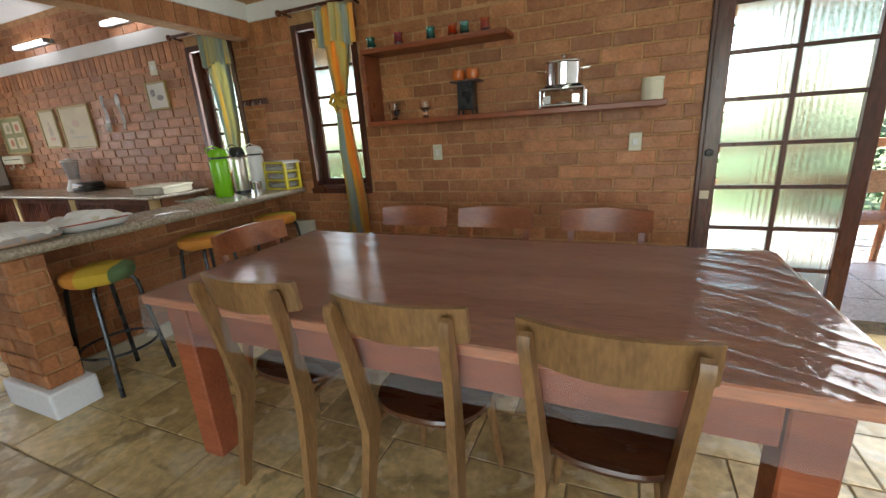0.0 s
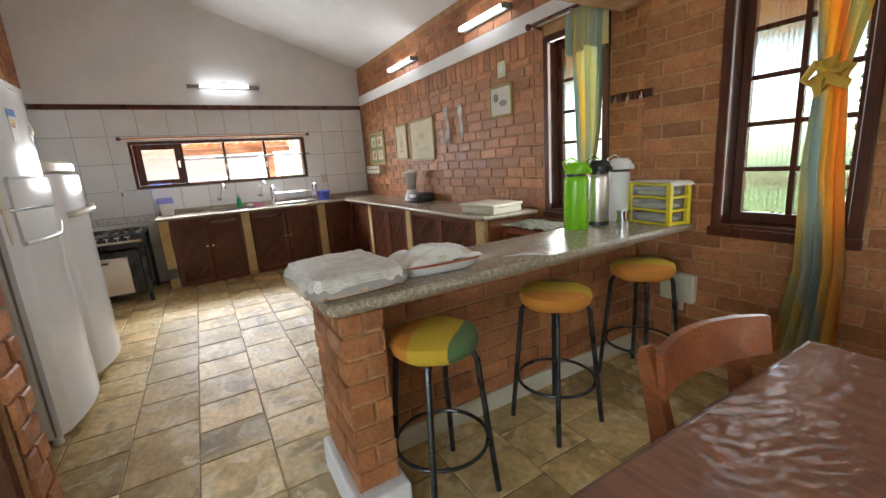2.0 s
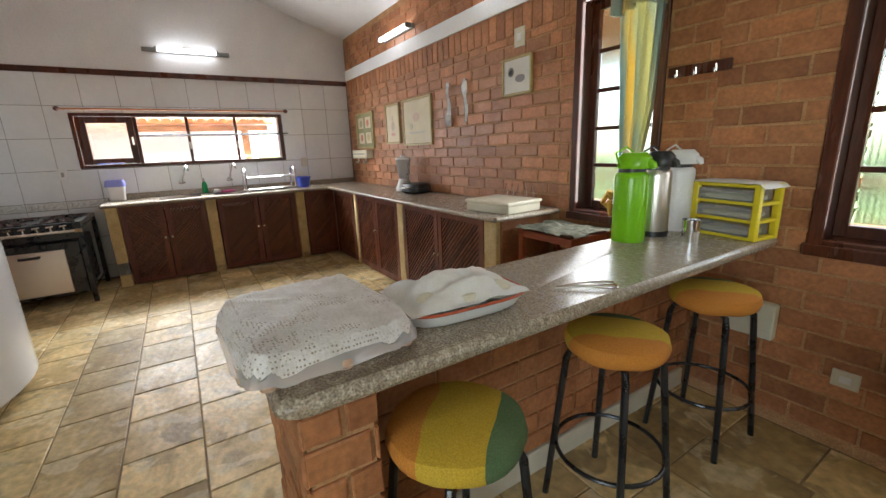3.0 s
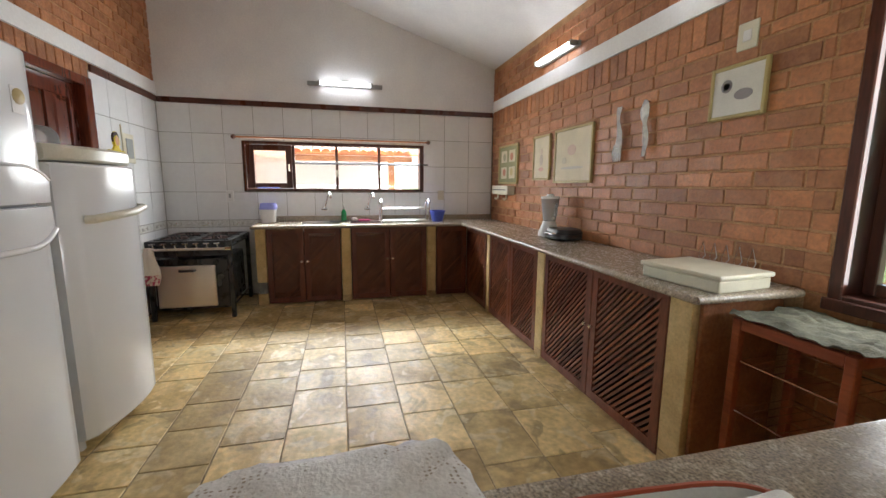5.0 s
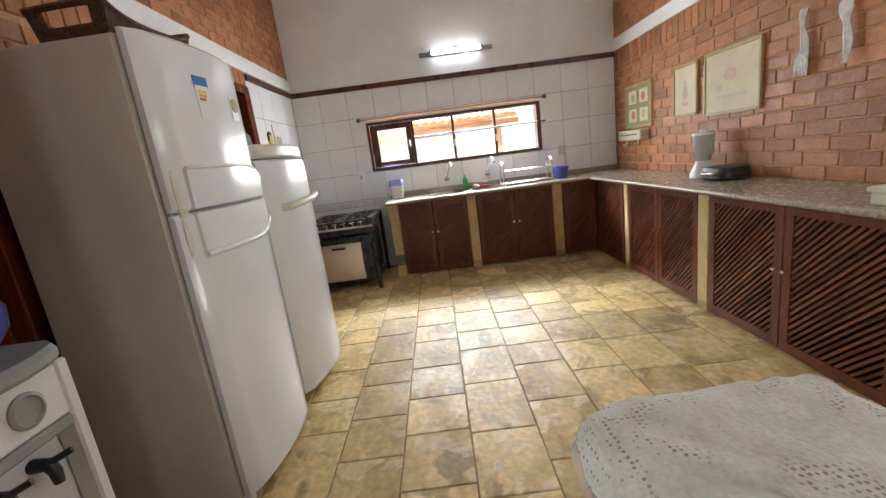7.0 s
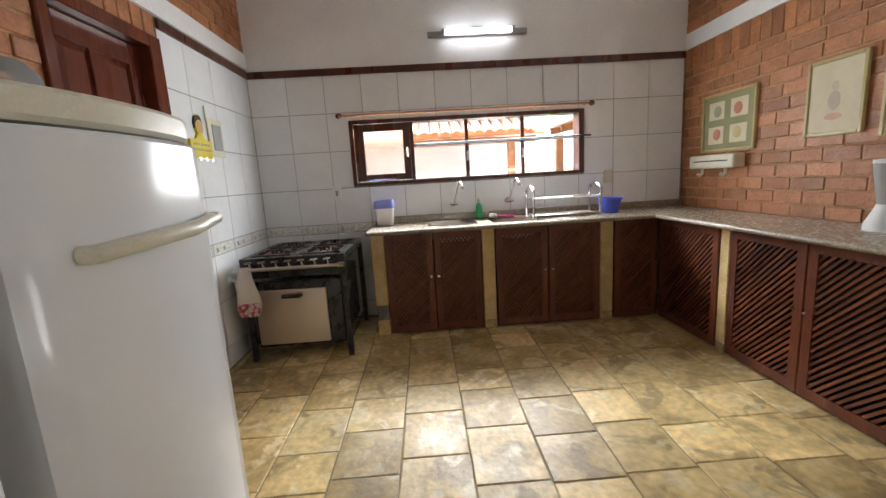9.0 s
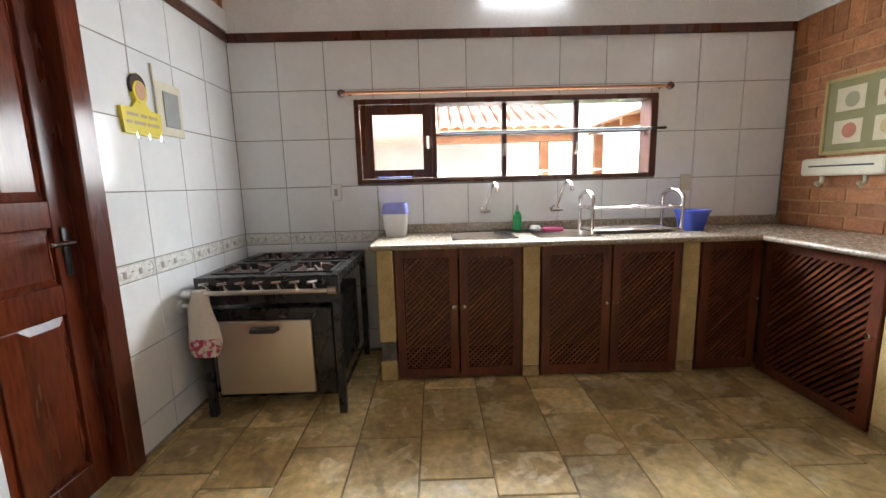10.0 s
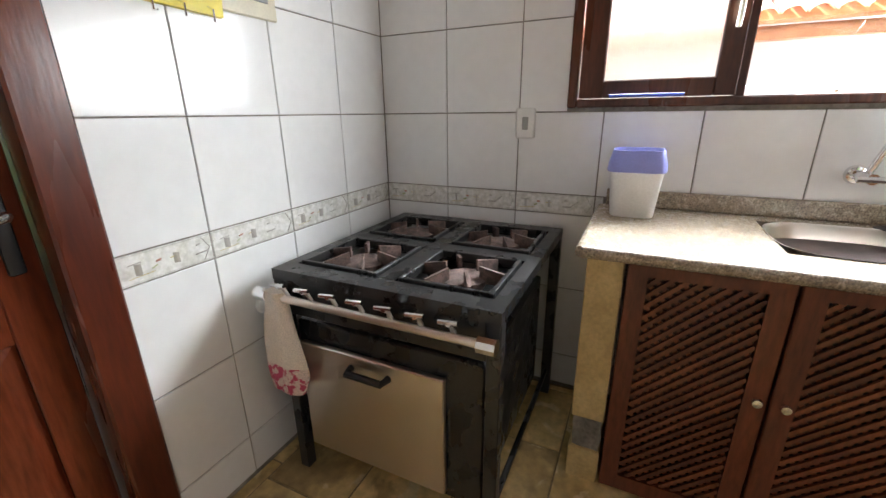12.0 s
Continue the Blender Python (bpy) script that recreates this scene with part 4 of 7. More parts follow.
zx0, zx1 = -5.85, -5.21
fz = thing("freezer", "white upright freezer with one rounded door", "freezer", ((zx0 + zx1) / 2, -0.355, 0), -4)
zw = (zx1 - zx0) / 2
block("body", M_GREYSIDE, fz, -zw, zw, -0.27, 0.235, 0.06, 1.44, 0.012, "grey side panels", 2)
fd = bulged_door("door", fz, -zw, zw, 0.25, 0.39, 0.055, 0.07, 1.432, M_WHITEMET)
bulged_door("top_cover", fz, -zw, zw, -0.27, 0.375, 0.05, 1.441, 1.515, M_LIDCREAM)
for sx in (-1, 1):
    turned("foot", M_WHITEP, fz, [(0.0, 0), (0.028, 0), (0.024, 0.06), (0.0, 0.065)], sx * (zw - 0.05), 0.30, 12)
    turned("foot", M_WHITEP, fz, [(0.0, 0), (0.028, 0), (0.024, 0.06), (0.0, 0.065)], sx * (zw - 0.05), -0.2, 12)
bar("handle", M_LIDCREAM, fd, [(-zw + 0.01, 0.39, 1.20), (-zw + 0.03, 0.43, 1.20), (-0.1, 0.48, 1.185), (0.1, 0.48, 1.175), (zw - 0.12, 0.45, 1.165), (zw - 0.11, 0.42, 1.165)], 0.021, 12, "long curved cream bar handle")
dome = thing("cake_dome", "clear plastic cake dome on the freezer", "cake dome", (-5.45, -0.24, 1.516))
turned("dish", M_WHITEP, dome, [(0.0, 0.001), (0.13, 0.002), (0.14, 0.014), (0.0, 0.012)])
turned("cover", M_POLY, dome, [(0.125, 0.015), (0.122, 0.07), (0.098, 0.098), (0.03, 0.108), (0.0, 0.109)])
turned("knob", M_WHITEP, dome, [(0.0, 0.108), (0.015, 0.109), (0.018, 0.124), (0.0, 0.128)], n=12)

# stove
sv = thing("stove", "black four-burner gas range with a steel oven door", "stove", (-7.775, -0.20, 0))
hx, hy, ST = 0.415, 0.378, 0.79
for sx in (-1, 1):
    for sy in (-1, 1):
        block("leg", M_BLACK, sv, sx * (hx - 0.02) - 0.02, sx * (hx - 0.02) + 0.02, sy * (hy - 0.02) - 0.02, sy * (hy - 0.02) + 0.02, 0.0, ST - 0.03, 0.003)
bm = bmesh.new()
cells = [(-0.36, -0.035), (0.035, 0.36)]
xs = [-hx, -0.345, -0.035, 0.035, 0.345, hx]
ys = [-hy, -0.335, -0.03, 0.03, 0.335, hy]
for i in range(5):
    for j in range(5):
        if i in (1, 3) and j in (1, 3):
            continue
        bx(bm, xs[i], xs[i + 1], ys[j], ys[j + 1], ST - 0.035, ST)
bmesh.ops.remove_doubles(bm, verts=bm.verts, dist=0.0005)
part("hob", bm, M_BLACK, sv, smooth=False)
block("drip_tray", M_BLACK, sv, -hx + 0.02, hx - 0.02, -hy + 0.02, hy - 0.02, ST - 0.075, ST - 0.06, 0.0)
for i in (1, 3):
    for j in (1, 3):
        cx, cy = (xs[i] + xs[i + 1]) / 2, (ys[j] + ys[j + 1]) / 2
        bm = bmesh.new()
        r = 0.145
        for a, b, c, d in ((-r, r, -r, -r + 0.014), (-r, r, r - 0.014, r), (-r, -r + 0.014, -r + 0.014, r - 0.014), (r - 0.014, r, -r + 0.014, r - 0.014)):
            bx(bm, cx + a, cx + b, cy + c, cy + d, ST - 0.02, ST + 0.008, 0.002)
        grate = part("grate", bm, M_BLACK, sv, smooth=False)
        for k in range(6):
            a = math.pi / 6 + k * math.pi / 3
            bm = bmesh.new()
            ca, sa = math.cos(a), math.sin(a)
            o = Vector((-sa, ca, 0)) * 0.005
            inner, outer = Vector((cx + 0.055 * ca, cy + 0.055 * sa, 0)), Vector((cx + 0.14 * ca, cy + 0.14 * sa, 0))
            rings(bm, [[inner - o + Vector((0, 0, ST - 0.03)), inner + o + Vector((0, 0, ST - 0.03)), inner + o + Vector((0, 0, ST + 0.022)), inner - o + Vector((0, 0, ST + 0.022))],
                       [outer - o + Vector((0, 0, ST - 0.03)), outer + o + Vector((0, 0, ST - 0.03)), outer + o + Vector((0, 0, ST + 0.006)), outer - o + Vector((0, 0, ST + 0.006))]])
            part("finger", bm, M_IRON, grate, smooth=False)
        turned("burner", M_IRON, sv, [(0.0, ST - 0.06), (0.06, ST - 0.06), (0.075, ST - 0.035), (0.075, ST - 0.02), (0.05, ST - 0.012), (0.02, ST - 0.014), (0.0, ST - 0.014)], cx, cy, 24, "rusty cast-iron burner")
block("front_panel", M_BLACK, sv, hx - 0.02, hx - 0.004, -hy + 0.04, hy - 0.04, ST - 0.15, ST - 0.035, 0.003)
block("oven", M_BLACK, sv, -hx + 0.08, hx - 0.06, -hy + 0.05, hy - 0.06, 0.11, 0.60, 0.006)
block("oven_frame", M_BLACK, sv, hx - 0.06, hx - 0.03, -hy + 0.05, hy - 0.05, 0.10, 0.61, 0.006)
od = block("oven_door", M_STEEL, sv, hx - 0.026, hx - 0.004, -0.305, 0.215, 0.13, 0.545, 0.004, "brushed steel oven door")
bar("oven_handle", M_BLACKP, od, [(hx - 0.004, -0.10, 0.50), (hx + 0.028, -0.095, 0.50), (hx + 0.03, 0.03, 0.50), (hx - 0.004, 0.035, 0.50)], 0.012, 8, "black oven handle")
for sy in (-1, 1):
    bar("brace", M_BLACK, sv, [(-hx + 0.02, sy * (hy - 0.02), 0.12), (hx - 0.02, sy * (hy - 0.02), 0.12)], 0.010, 6)
bar("gas_rail", M_STEEL, sv, [(hx + 0.035, -hy - 0.02, ST - 0.075), (hx + 0.035, hy - 0.02, ST - 0.075)], 0.0125, 12, "worn silver gas pipe")
for y in (-hy - 0.02, hy - 0.03):
    bar("pipe_cap", M_CHROME, sv, [(hx + 0.035, y - 0.018, ST - 0.075), (hx + 0.035, y + 0.03, ST - 0.075)], 0.022, 8)
for k in range(7):
    y = -hy + 0.09 + k * 0.092
    kn = bar("tap", M_CHROME, sv, [(hx + 0.03, y, ST - 0.06), (hx + 0.045, y, ST - 0.03), (hx + 0.065, y, ST - 0.02)], 0.009, 8, "chrome gas tap")
    bar("lever", M_CHROME, kn, [(hx + 0.066, y - 0.026, ST - 0.02), (hx + 0.066, y + 0.026, ST - 0.015)], 0.006, 6)
tw = thing("tea_towel", "cream cloth bag with a pink floral hem on the stove rail", "towel", (-7.325, -0.535, 0.375))


def hang(z0, z1):
    loops = []
    for i in range(9):
        u = i / 8
        z = z0 + (z1 - z0) * u
        q = z / 0.36
        w = 0.095 * (1 - 0.62 * q ** 1.6) * (0.72 + 0.28 * min(1, q * 5))
        loops.append([((0.022 + 0.004 * math.sin(5 * a)) * math.cos(a), w * (1 + 0.07 * math.sin(3 * a + 8 * q)) * math.sin(a), z) for a in [2 * math.pi * k / 20 for k in range(20)]])
    bm = bmesh.new()
    rings(bm, loops)
    return bm


part("hem", hang(0.0, 0.10), M_PRINT, tw, "pink floral printed hem")
part("bag", hang(0.1, 0.36), M_TOWEL, tw)

gp = thing("gas_point", "white plastic gas point on the tiles behind the stove", "gas valve", (-7.40, YS + 0.001, 0.63))
turned("rosette", M_WHITEP, gp, [(0.0, 0.0), (0.034, 0.0), (0.03, 0.014), (0.012, 0.018), (0.0, 0.018)], n=20).matrix_local = pose(0, 0, 0, -90, 0, 0)
bar("elbow", M_WHITEP, gp, [(0, 0.015, 0), (0, 0.05, 0), (0.012, 0.06, -0.03), (0.012, 0.06, -0.07)], [0.014, 0.014, 0.016, 0.012], 10)

# water dispenser
wd = thing("water_dispenser", "white floor water dispenser with a blue bottle", "water dispenser", (-3.80, -0.25, 0))
block("body", M_WHITEP, wd, -0.16, 0.16, -0.17, 0.13, 0.02, 0.965, 0.012, "", 2)
for a, b, c, d in ((-0.16, -0.125, 0.02, 0.965), (0.125, 0.16, 0.02, 0.965), (-0.125, 0.125, 0.83, 0.965), (-0.125, 0.125, 0.02, 0.52)):
    block("front_panel", M_WHITEP, wd, a, b, 0.131, 0.19, c, d, 0.006)
block("niche_bar", M_GREYP, wd, -0.124, 0.124, 0.15, 0.196, 0.80, 0.829, 0.006, "grey bar over the taps")
bulged_door("lid", wd, -0.165, 0.165, -0.175, 0.18, 0.05, 0.967, 1.01, M_GREYP)
bulged_door("drip_tray", wd, -0.124, 0.124, 0.132, 0.20, 0.04, 0.52, 0.545, M_GREYP)
bt = turned("badge", M_GREYP, wd, [(0.0, 0), (0.042, 0), (0.042, 0.006), (0.034, 0.01), (0.03, 0.004), (0.0, 0.005)], n=28)
bt.matrix_local = pose(-0.03, 0.19, 0.895, -90, 0, 0)
for x in (-0.05, 0.05):
    bar("tap", M_BLACKP, wd, [(x, 0.131, 0.74), (x, 0.17, 0.74), (x, 0.18, 0.72), (x, 0.18, 0.69)], [0.018, 0.016, 0.014, 0.011], 10, "black tap")
    bar("tap_lever", M_BLACKP, wd, [(x, 0.175, 0.745), (x - 0.02, 0.215, 0.76)], 0.008, 6)
bo = turned("bottle", M_BOTTLE, wd, [(0.03, 0.99), (0.10, 1.02), (0.135, 1.07), (0.14, 1.12), (0.128, 1.14), (0.14, 1.16), (0.14, 1.20), (0.134, 1.22), (0.134, 1.30), (0.14, 1.32), (0.128, 1.345), (0.14, 1.37), (0.138, 1.40), (0.09, 1.43), (0.0, 1.435)], -0.035, 0.02, 32, "blue twenty-litre water bottle")
turned("label", M_LABELGREEN, bo, [(0.1365, 1.225), (0.1365, 1.295), (0.135, 1.295), (0.135, 1.225)], -0.035, 0.02, 32, "green printed label")

# ---- the bar between kitchen and dining side ----
BT = 0.90
barw = tagged(new("bar"), "brick breakfast bar with a granite top", "bar")
barw.location = (-3.3, 2.2, 0)
off = Vector((3.3, -2.2, 0))


def shifted(bm):
    bmesh.ops.translate(bm, verts=bm.verts, vec=off)
    return bm


bm = bmesh.new()
bx(bm, -3.434, -3.046, 1.15, 1.29, 0.15, BT - 0.05)
bx(bm, -3.434, -3.366, 1.29, YN - 0.02, 0.1, BT - 0.05)
bar_core = part("bar_core", shifted(bm), M_MORTAR, barw, smooth=False)
bm = bmesh.new()
bx(bm, -3.465, -2.985, 1.108, 1.325, 0, 0.155, 0.012, 2)
part("plinth", shifted(bm), M_PLASTER, barw, "chipped white plastered plinth", smooth=False)
bm = bmesh.new()
bx(bm, -3.45, -3.345, 1.325, YN - 0.02, 0, 0.105, 0.006)
part("skirting", shifted(bm), M_CREAM, barw, "cream skirting along the bar", smooth=False)
bm = bmesh.new()
n = 10
outline = []
x0, x1, y0, y1, r = -3.475, -3.015, 1.10, YN - 0.016, 0.05
for cx, cy, a0 in ((x0 + r, y0 + r, 180), (x1 - r, y0 + r, 270)):
    outline += [(cx + r * math.cos(radians(a0 + 90 * k / 8)), cy + r * math.sin(radians(a0 + 90 * k / 8))) for k in range(9)]
outline += [(x1, y1), (x0, y1)]
ccx, ccy = (x0 + x1) / 2, (y0 + y1) / 2
loops = []
for z, ins in ((BT - 0.045, 0.012), (BT - 0.036, 0.003), (BT - 0.022, 0.0), (BT - 0.009, 0.003), (BT, 0.012)):
    loops.append([(x + math.copysign(ins, ccx - x), y + (ins if y < ccy else 0), z) for x, y in outline])
rings(bm, loops)
part("worktop", shifted(bm), M_GRANITE, barw, "speckled beige granite slab with a rounded edge")


def stool(at, rz):
    t = thing("bar_stool", "black steel bar stool with a yellow, green and orange seat cover", "stool", at, rz, group="stools at the bar")
    bm = bmesh.new()
    prof = [(0.0, 0.63), (0.15, 0.632), (0.165, 0.645), (0.172, 0.67), (0.165, 0.695), (0.14, 0.708), (0.0, 0.715)]
    lathe(bm, prof, n=32)
    for v in bm.verts:
        v.co.z += 0.006 * noise.noise(v.co * 14)
        v.co.xy *= 1 + 0.03 * noise.noise(v.co * 9)
    part("seat", bm, M_SEAT, t, "padded seat in a patchwork cover")
    for k in range(4):
        a = math.pi / 4 + k * math.pi / 2
        ca, sa = math.cos(a), math.sin(a)
        bar("leg", M_BLACK, t, [(0.10 * ca, 0.10 * sa, 0.628), (0.148 * ca, 0.148 * sa, 0.622), (0.162 * ca, 0.162 * sa, 0.59), (0.222 * ca, 0.222 * sa, 0.0)], 0.0125, 8)
    bm = bmesh.new()
    loop_tube(bm, circle(0, 0, 0.235, 0.188, 32), 0.008, 8)
    part("foot_ring", bm, M_BLACK, t)
    return t


s0 = stool((-3.045, 1.50, 0), 5)
copy_thing(s0, pose(-3.105, 2.21, 0, 0, 0, 92))
copy_thing(s0, pose(-3.11, 2.90, 0, 0, 0, 88))

# ---- dining table and chairs ----
tx0, tx1, ty0, ty1, TZ = -2.16, 0.20, 1.205, 2.275, 0.752
tb = thing("dining_table", "long reddish wooden dining table with square legs", "table", ((tx0 + tx1) / 2, (ty0 + ty1) / 2, 0))
a, b = (tx1 - tx0) / 2, (ty1 - ty0) / 2
block("tabletop", M_TABLETOP, tb, -a, a, -b, b, TZ - 0.04, TZ, 0.006)
for sx in (-1, 1):
    for sy in (-1, 1):
        block("leg", M_REDWOOD, tb, sx * (a - 0.18) - 0.055, sx * (a - 0.18) + 0.055, sy * (b - 0.065) - 0.055, sy * (b - 0.065) + 0.055, 0, TZ - 0.041, 0.006)
for sy in (-1, 1):
    block("apron", M_REDWOOD, tb, -a + 0.24, a - 0.24, sy * (b - 0.03) - 0.014, sy * (b - 0.03) + 0.014, TZ - 0.15, TZ - 0.041, 0.003)
for sx in (-1, 1):
    block("apron", M_REDWOOD, tb, sx * (a - 0.16) - 0.014, sx * (a - 0.16) + 0.014, -b + 0.13, b - 0.13, TZ - 0.15, TZ - 0.041, 0.003)
cl = thing("table_cover", "clear wrinkled plastic cover over the dining table", "tablecloth", ((tx0 + tx1) / 2, (ty0 + ty1) / 2, TZ))


def wrinkle(x, y):
    """Folds of the plastic, strongest near the table's ends."""
    p = Vector((x, y, 0))
    near = max(0.0, min(1.0, (x / a - 0.15) / 0.5))
    far = max(0.0, min(1.0, (-x / a - 0.25) / 0.35))
    s = p.dot(Vector((0.5, 0.86, 0))) + 0.02 * noise.noise(p * 5)
    q = p.dot(Vector((0.86, -0.5, 0)))
    fold = (1 - abs(noise.noise(Vector((s * 15, q * 2.4, 1.7))))) ** 7
    fold2 = (1 - abs(noise.noise(Vector((q * 34, s * 13, 5.1))))) ** 6
    patch = max(0.0, 0.5 + 1.6 * noise.noise(Vector((x * 2.3, y * 3.1, 8.0))))
    e = 0.10 + 0.9 * near
    return 0.0012 + patch * (0.0066 * e * fold + 0.0028 * (0.12 + 1.2 * far + 0.35 * near) * fold2) + 0.0006 * noise.noise(p * 38) * (0.3 + near + far)


bm = bmesh.new()
NX, NY, HANG = 420, 220, 0.19
grid = []
for i in range(NX + 1):
    col = []
    for j in range(NY + 1):
        x = -a - HANG + (2 * a + 2 * HANG) * i / NX
        y = -b - HANG + (2 * b + 2 * HANG) * j / NY
        ox, oy = max(0, abs(x) - a - 0.002), max(0, abs(y) - b - 0.002)
        d = max(ox, oy)
        z = wrinkle(x, y)
        if d > 0:
            z -= d * (0.92 + 0.12 * noise.noise(Vector((x * 2.2, y * 2.2, 6))))
            k = 0.05 + 0.05 * noise.noise(Vector((x * 9, y * 9, 3)))
            x = math.copysign(min(abs(x), a + 0.006 + ox * k), x)
            y = math.copysign(min(abs(y), b + 0.006 + oy * k), y)
        col.append(bm.verts.new((x, y, z)))
    grid.append(col)
for i in range(NX):
    for j in range(NY):
        bm.faces.new((grid[i][j], grid[i + 1][j], grid[i + 1][j + 1], grid[i][j + 1]))
skirt = bm.copy()
bmesh.ops.delete(bm, geom=[f for f in bm.faces if f.calc_center_median().z < -0.012], context="FACES")
bmesh.ops.delete(skirt, geom=[f for f in skirt.faces if f.calc_center_median().z >= -0.012], context="FACES")
part("plastic_sheet", bm, M_FILM, cl, "wrinkled clear plastic lying on the table")
part("hanging_edge", skirt, M_FILM, cl, "clear plastic edge hanging from the table")


def chair(at, rz, wood, label, group):
    """A bent-back wooden chair; it faces local +y."""
    t = thing("dining_chair", label, "chair", at, rz, group=group)
    bm = bmesh.new()
    loops = []
    for z, s in ((0.425, 0.9), (0.43, 0.97), (0.445, 1.0), (0.455, 0.98), (0.452, 0.8), (0.447, 0.4)):
        lp = []
        for k in range(32):
            q = 2 * math.pi * k / 32
            ca, sa = math.cos(q), math.sin(q)
            lp.append((0.205 * s * math.copysign(abs(ca) ** 0.75, ca), 0.02 + 0.205 * s * math.copysign(abs(sa) ** 0.75, sa), z))
        loops.append(lp)
    rings(bm, loops)
    part("seat", bm, M_SEATWOOD if wood is M_CHAIRWOOD else wood, t, "dark polished wooden seat" if wood is M_CHAIRWOOD else "")
    for sx in (-1, 1):
        # back leg and post in one bent piece, behind the top rail
        pts = [(0.168, -0.285, 0.0), (0.160, -0.245, 0.2), (0.150, -0.212, 0.36), (0.148, -0.205, 0.42), (0.155, -0.222, 0.52), (0.165, -0.25, 0.68), (0.172, -0.277, 0.80), (0.175, -0.288, 0.85), (0.1755, -0.290, 0.868)]
        w = [0.017, 0.027, 0.037, 0.039, 0.032, 0.025, 0.021, 0.018, 0.008]
        bm = bmesh.new()
        rings(bm, [[(sx * x - 0.014, y - h, z - h * 0.3), (sx * x + 0.014, y - h, z - h * 0.3), (sx * x + 0.014, y + h, z + h * 0.3), (sx * x - 0.014, y + h, z + h * 0.3)] for (x, y, z), h in zip(pts, w)])
        bmesh.ops.bevel(bm, geom=[e for e in bm.edges if e.is_manifold and e.calc_face_angle() > 0.7], offset=0.007, segments=2, affect="EDGES")
        part("back_leg", bm, wood, t)
        bar("front_leg", wood, t, [(sx * 0.175, 0.175, 0.0), (sx * 0.155, 0.155, 0.2), (sx * 0.14, 0.14, 0.426)], [0.012, 0.018, 0.022], 10)
        bar("side_rail", wood, t, [(sx * 0.148, -0.18, 0.40), (sx * 0.142, 0.13, 0.40)], 0.013, 8)
    bm = bmesh.new()
    loops = []
    for i in range(17):
        u = i / 8 - 1
        x = 0.212 * u
        y = -0.272 + 0.052 * u * u
        zb, zt = 0.765 + 0.012 * u * u, 0.885 - 0.006 * u * u
        loops.append([(x, y - 0.004, zb), (x, y + 0.015, zb), (x, y + 0.001, zt), (x, y - 0.018, zt)])
    rings(bm, loops)
    bmesh.ops.bevel(bm, geom=[e for e in bm.edges if e.is_manifold and e.calc_face_angle() > 0.6], offset=0.005, segments=2, affect="EDGES")
    part("backrest", bm, wood, t, "wide curved top rail")
    return t


M_SEATWOOD = material("dark_seat_wood", (0.13, 0.05, 0.022), (0.08, 0.03, 0.014), 9, 0.28, stretch=(0.3, 1, 1), bump=0.04, grain=80, fine=0.2)
c0 = chair((-1.552, 1.44, 0), 0, M_CHAIRWOOD, "light wooden dining chair with a curved back pushed under the table", "chairs round the table")
copy_thing(c0, pose(-0.947, 1.40, 0, 0, 0, 0))
copy_thing(c0, pose(-0.385, 1.38, 0, 0, 0, -2))
c1 = chair((-1.515, 2.20, 0), 180, M_CHAIRRED, "reddish wooden dining chair with its back to the brick wall", "chairs round the table")
copy_thing(c1, pose(-1.02, 2.20, 0, 0, 0, 179))
copy_thing(c1, pose(-0.44, 2.20, 0, 0, 0, 181))
chair((-1.985, 1.83, 0), -95, M_CHAIRRED, "reddish wooden dining chair at the end of the table", "chairs round the table")

# ---- shelves on the dining wall ----
sh = thing("wall_shelf", "reddish wooden wall shelf with an upper board and side panel", "shelf", (-1.1, YN, 1.37))
M_SHELF = material("shelf_wood", (0.27, 0.075, 0.028), (0.19, 0.048, 0.018), 7, 0.35, stretch=(0.15, 1, 1), bump=0.05, grain=80, fine=0.2)
block("lower_board", M_SHELF, sh, -1.05, 0.935, -0.22, -0.003, 0.0, 0.035, 0.005)
block("side_panel", M_SHELF, sh, -1.05, -1.02, -0.22, -0.003, 0.036, 0.494, 0.004)
block("upper_board", M_SHELF, sh, -1.05, 0.02, -0.22, -0.003, 0.495, 0.53, 0.005)
SZ, UZ = 1.406, 1.901


def tumbler(x, y, z, mat, label, r=0.034, h=0.085):
    t = thing("glass", label, "glass", (x, y, z), group="coloured glasses on the shelf")
    turned("cup", mat, t, [(0.0, 0.001), (r * 0.8, 0.001), (r * 0.95, h * 0.3), (r * 0.8, h * 0.7), (r, h), (r * 0.9, h), (r * 0.7, h * 0.7), (r * 0.82, h * 0.3), (0.0, 0.008)], 0, 0, 20)


for x, m, c in ((-2.10, M_TEAL, "teal"), (-1.875, M_REDGLASS, "dark red"), (-1.625, M_TEAL, "teal"), (-1.465, M_AMBER, "orange"), (-1.38, M_TEAL, "teal"), (-1.24, M_AMBER, "orange")):
    tumbler(x, YN - 0.13, UZ, m, c + " glass tumbler on the upper shelf")
pt = thing("steel_pot", "shiny steel pot on a wire stand with a lid", "pot", (-0.745, YN - 0.13, SZ))
bm = bmesh.new()
for sx in (-1, 1):
    tube(bm, [(sx * 0.13, -0.08, 0.0), (sx * 0.13, -0.08, 0.10), (sx * 0.10, 0, 0.12), (sx * 0.13, 0.08, 0.10), (sx * 0.13, 0.08, 0.0)], 0.009, 8)
for sy in (-1, 1):
    tube(bm, [(-0.13, sy * 0.08, 0.01), (0.13, sy * 0.08, 0.01)], 0.009, 8)
    tube(bm, [(-0.13, sy * 0.08, 0.105), (0.13, sy * 0.08, 0.105)], 0.009, 8)
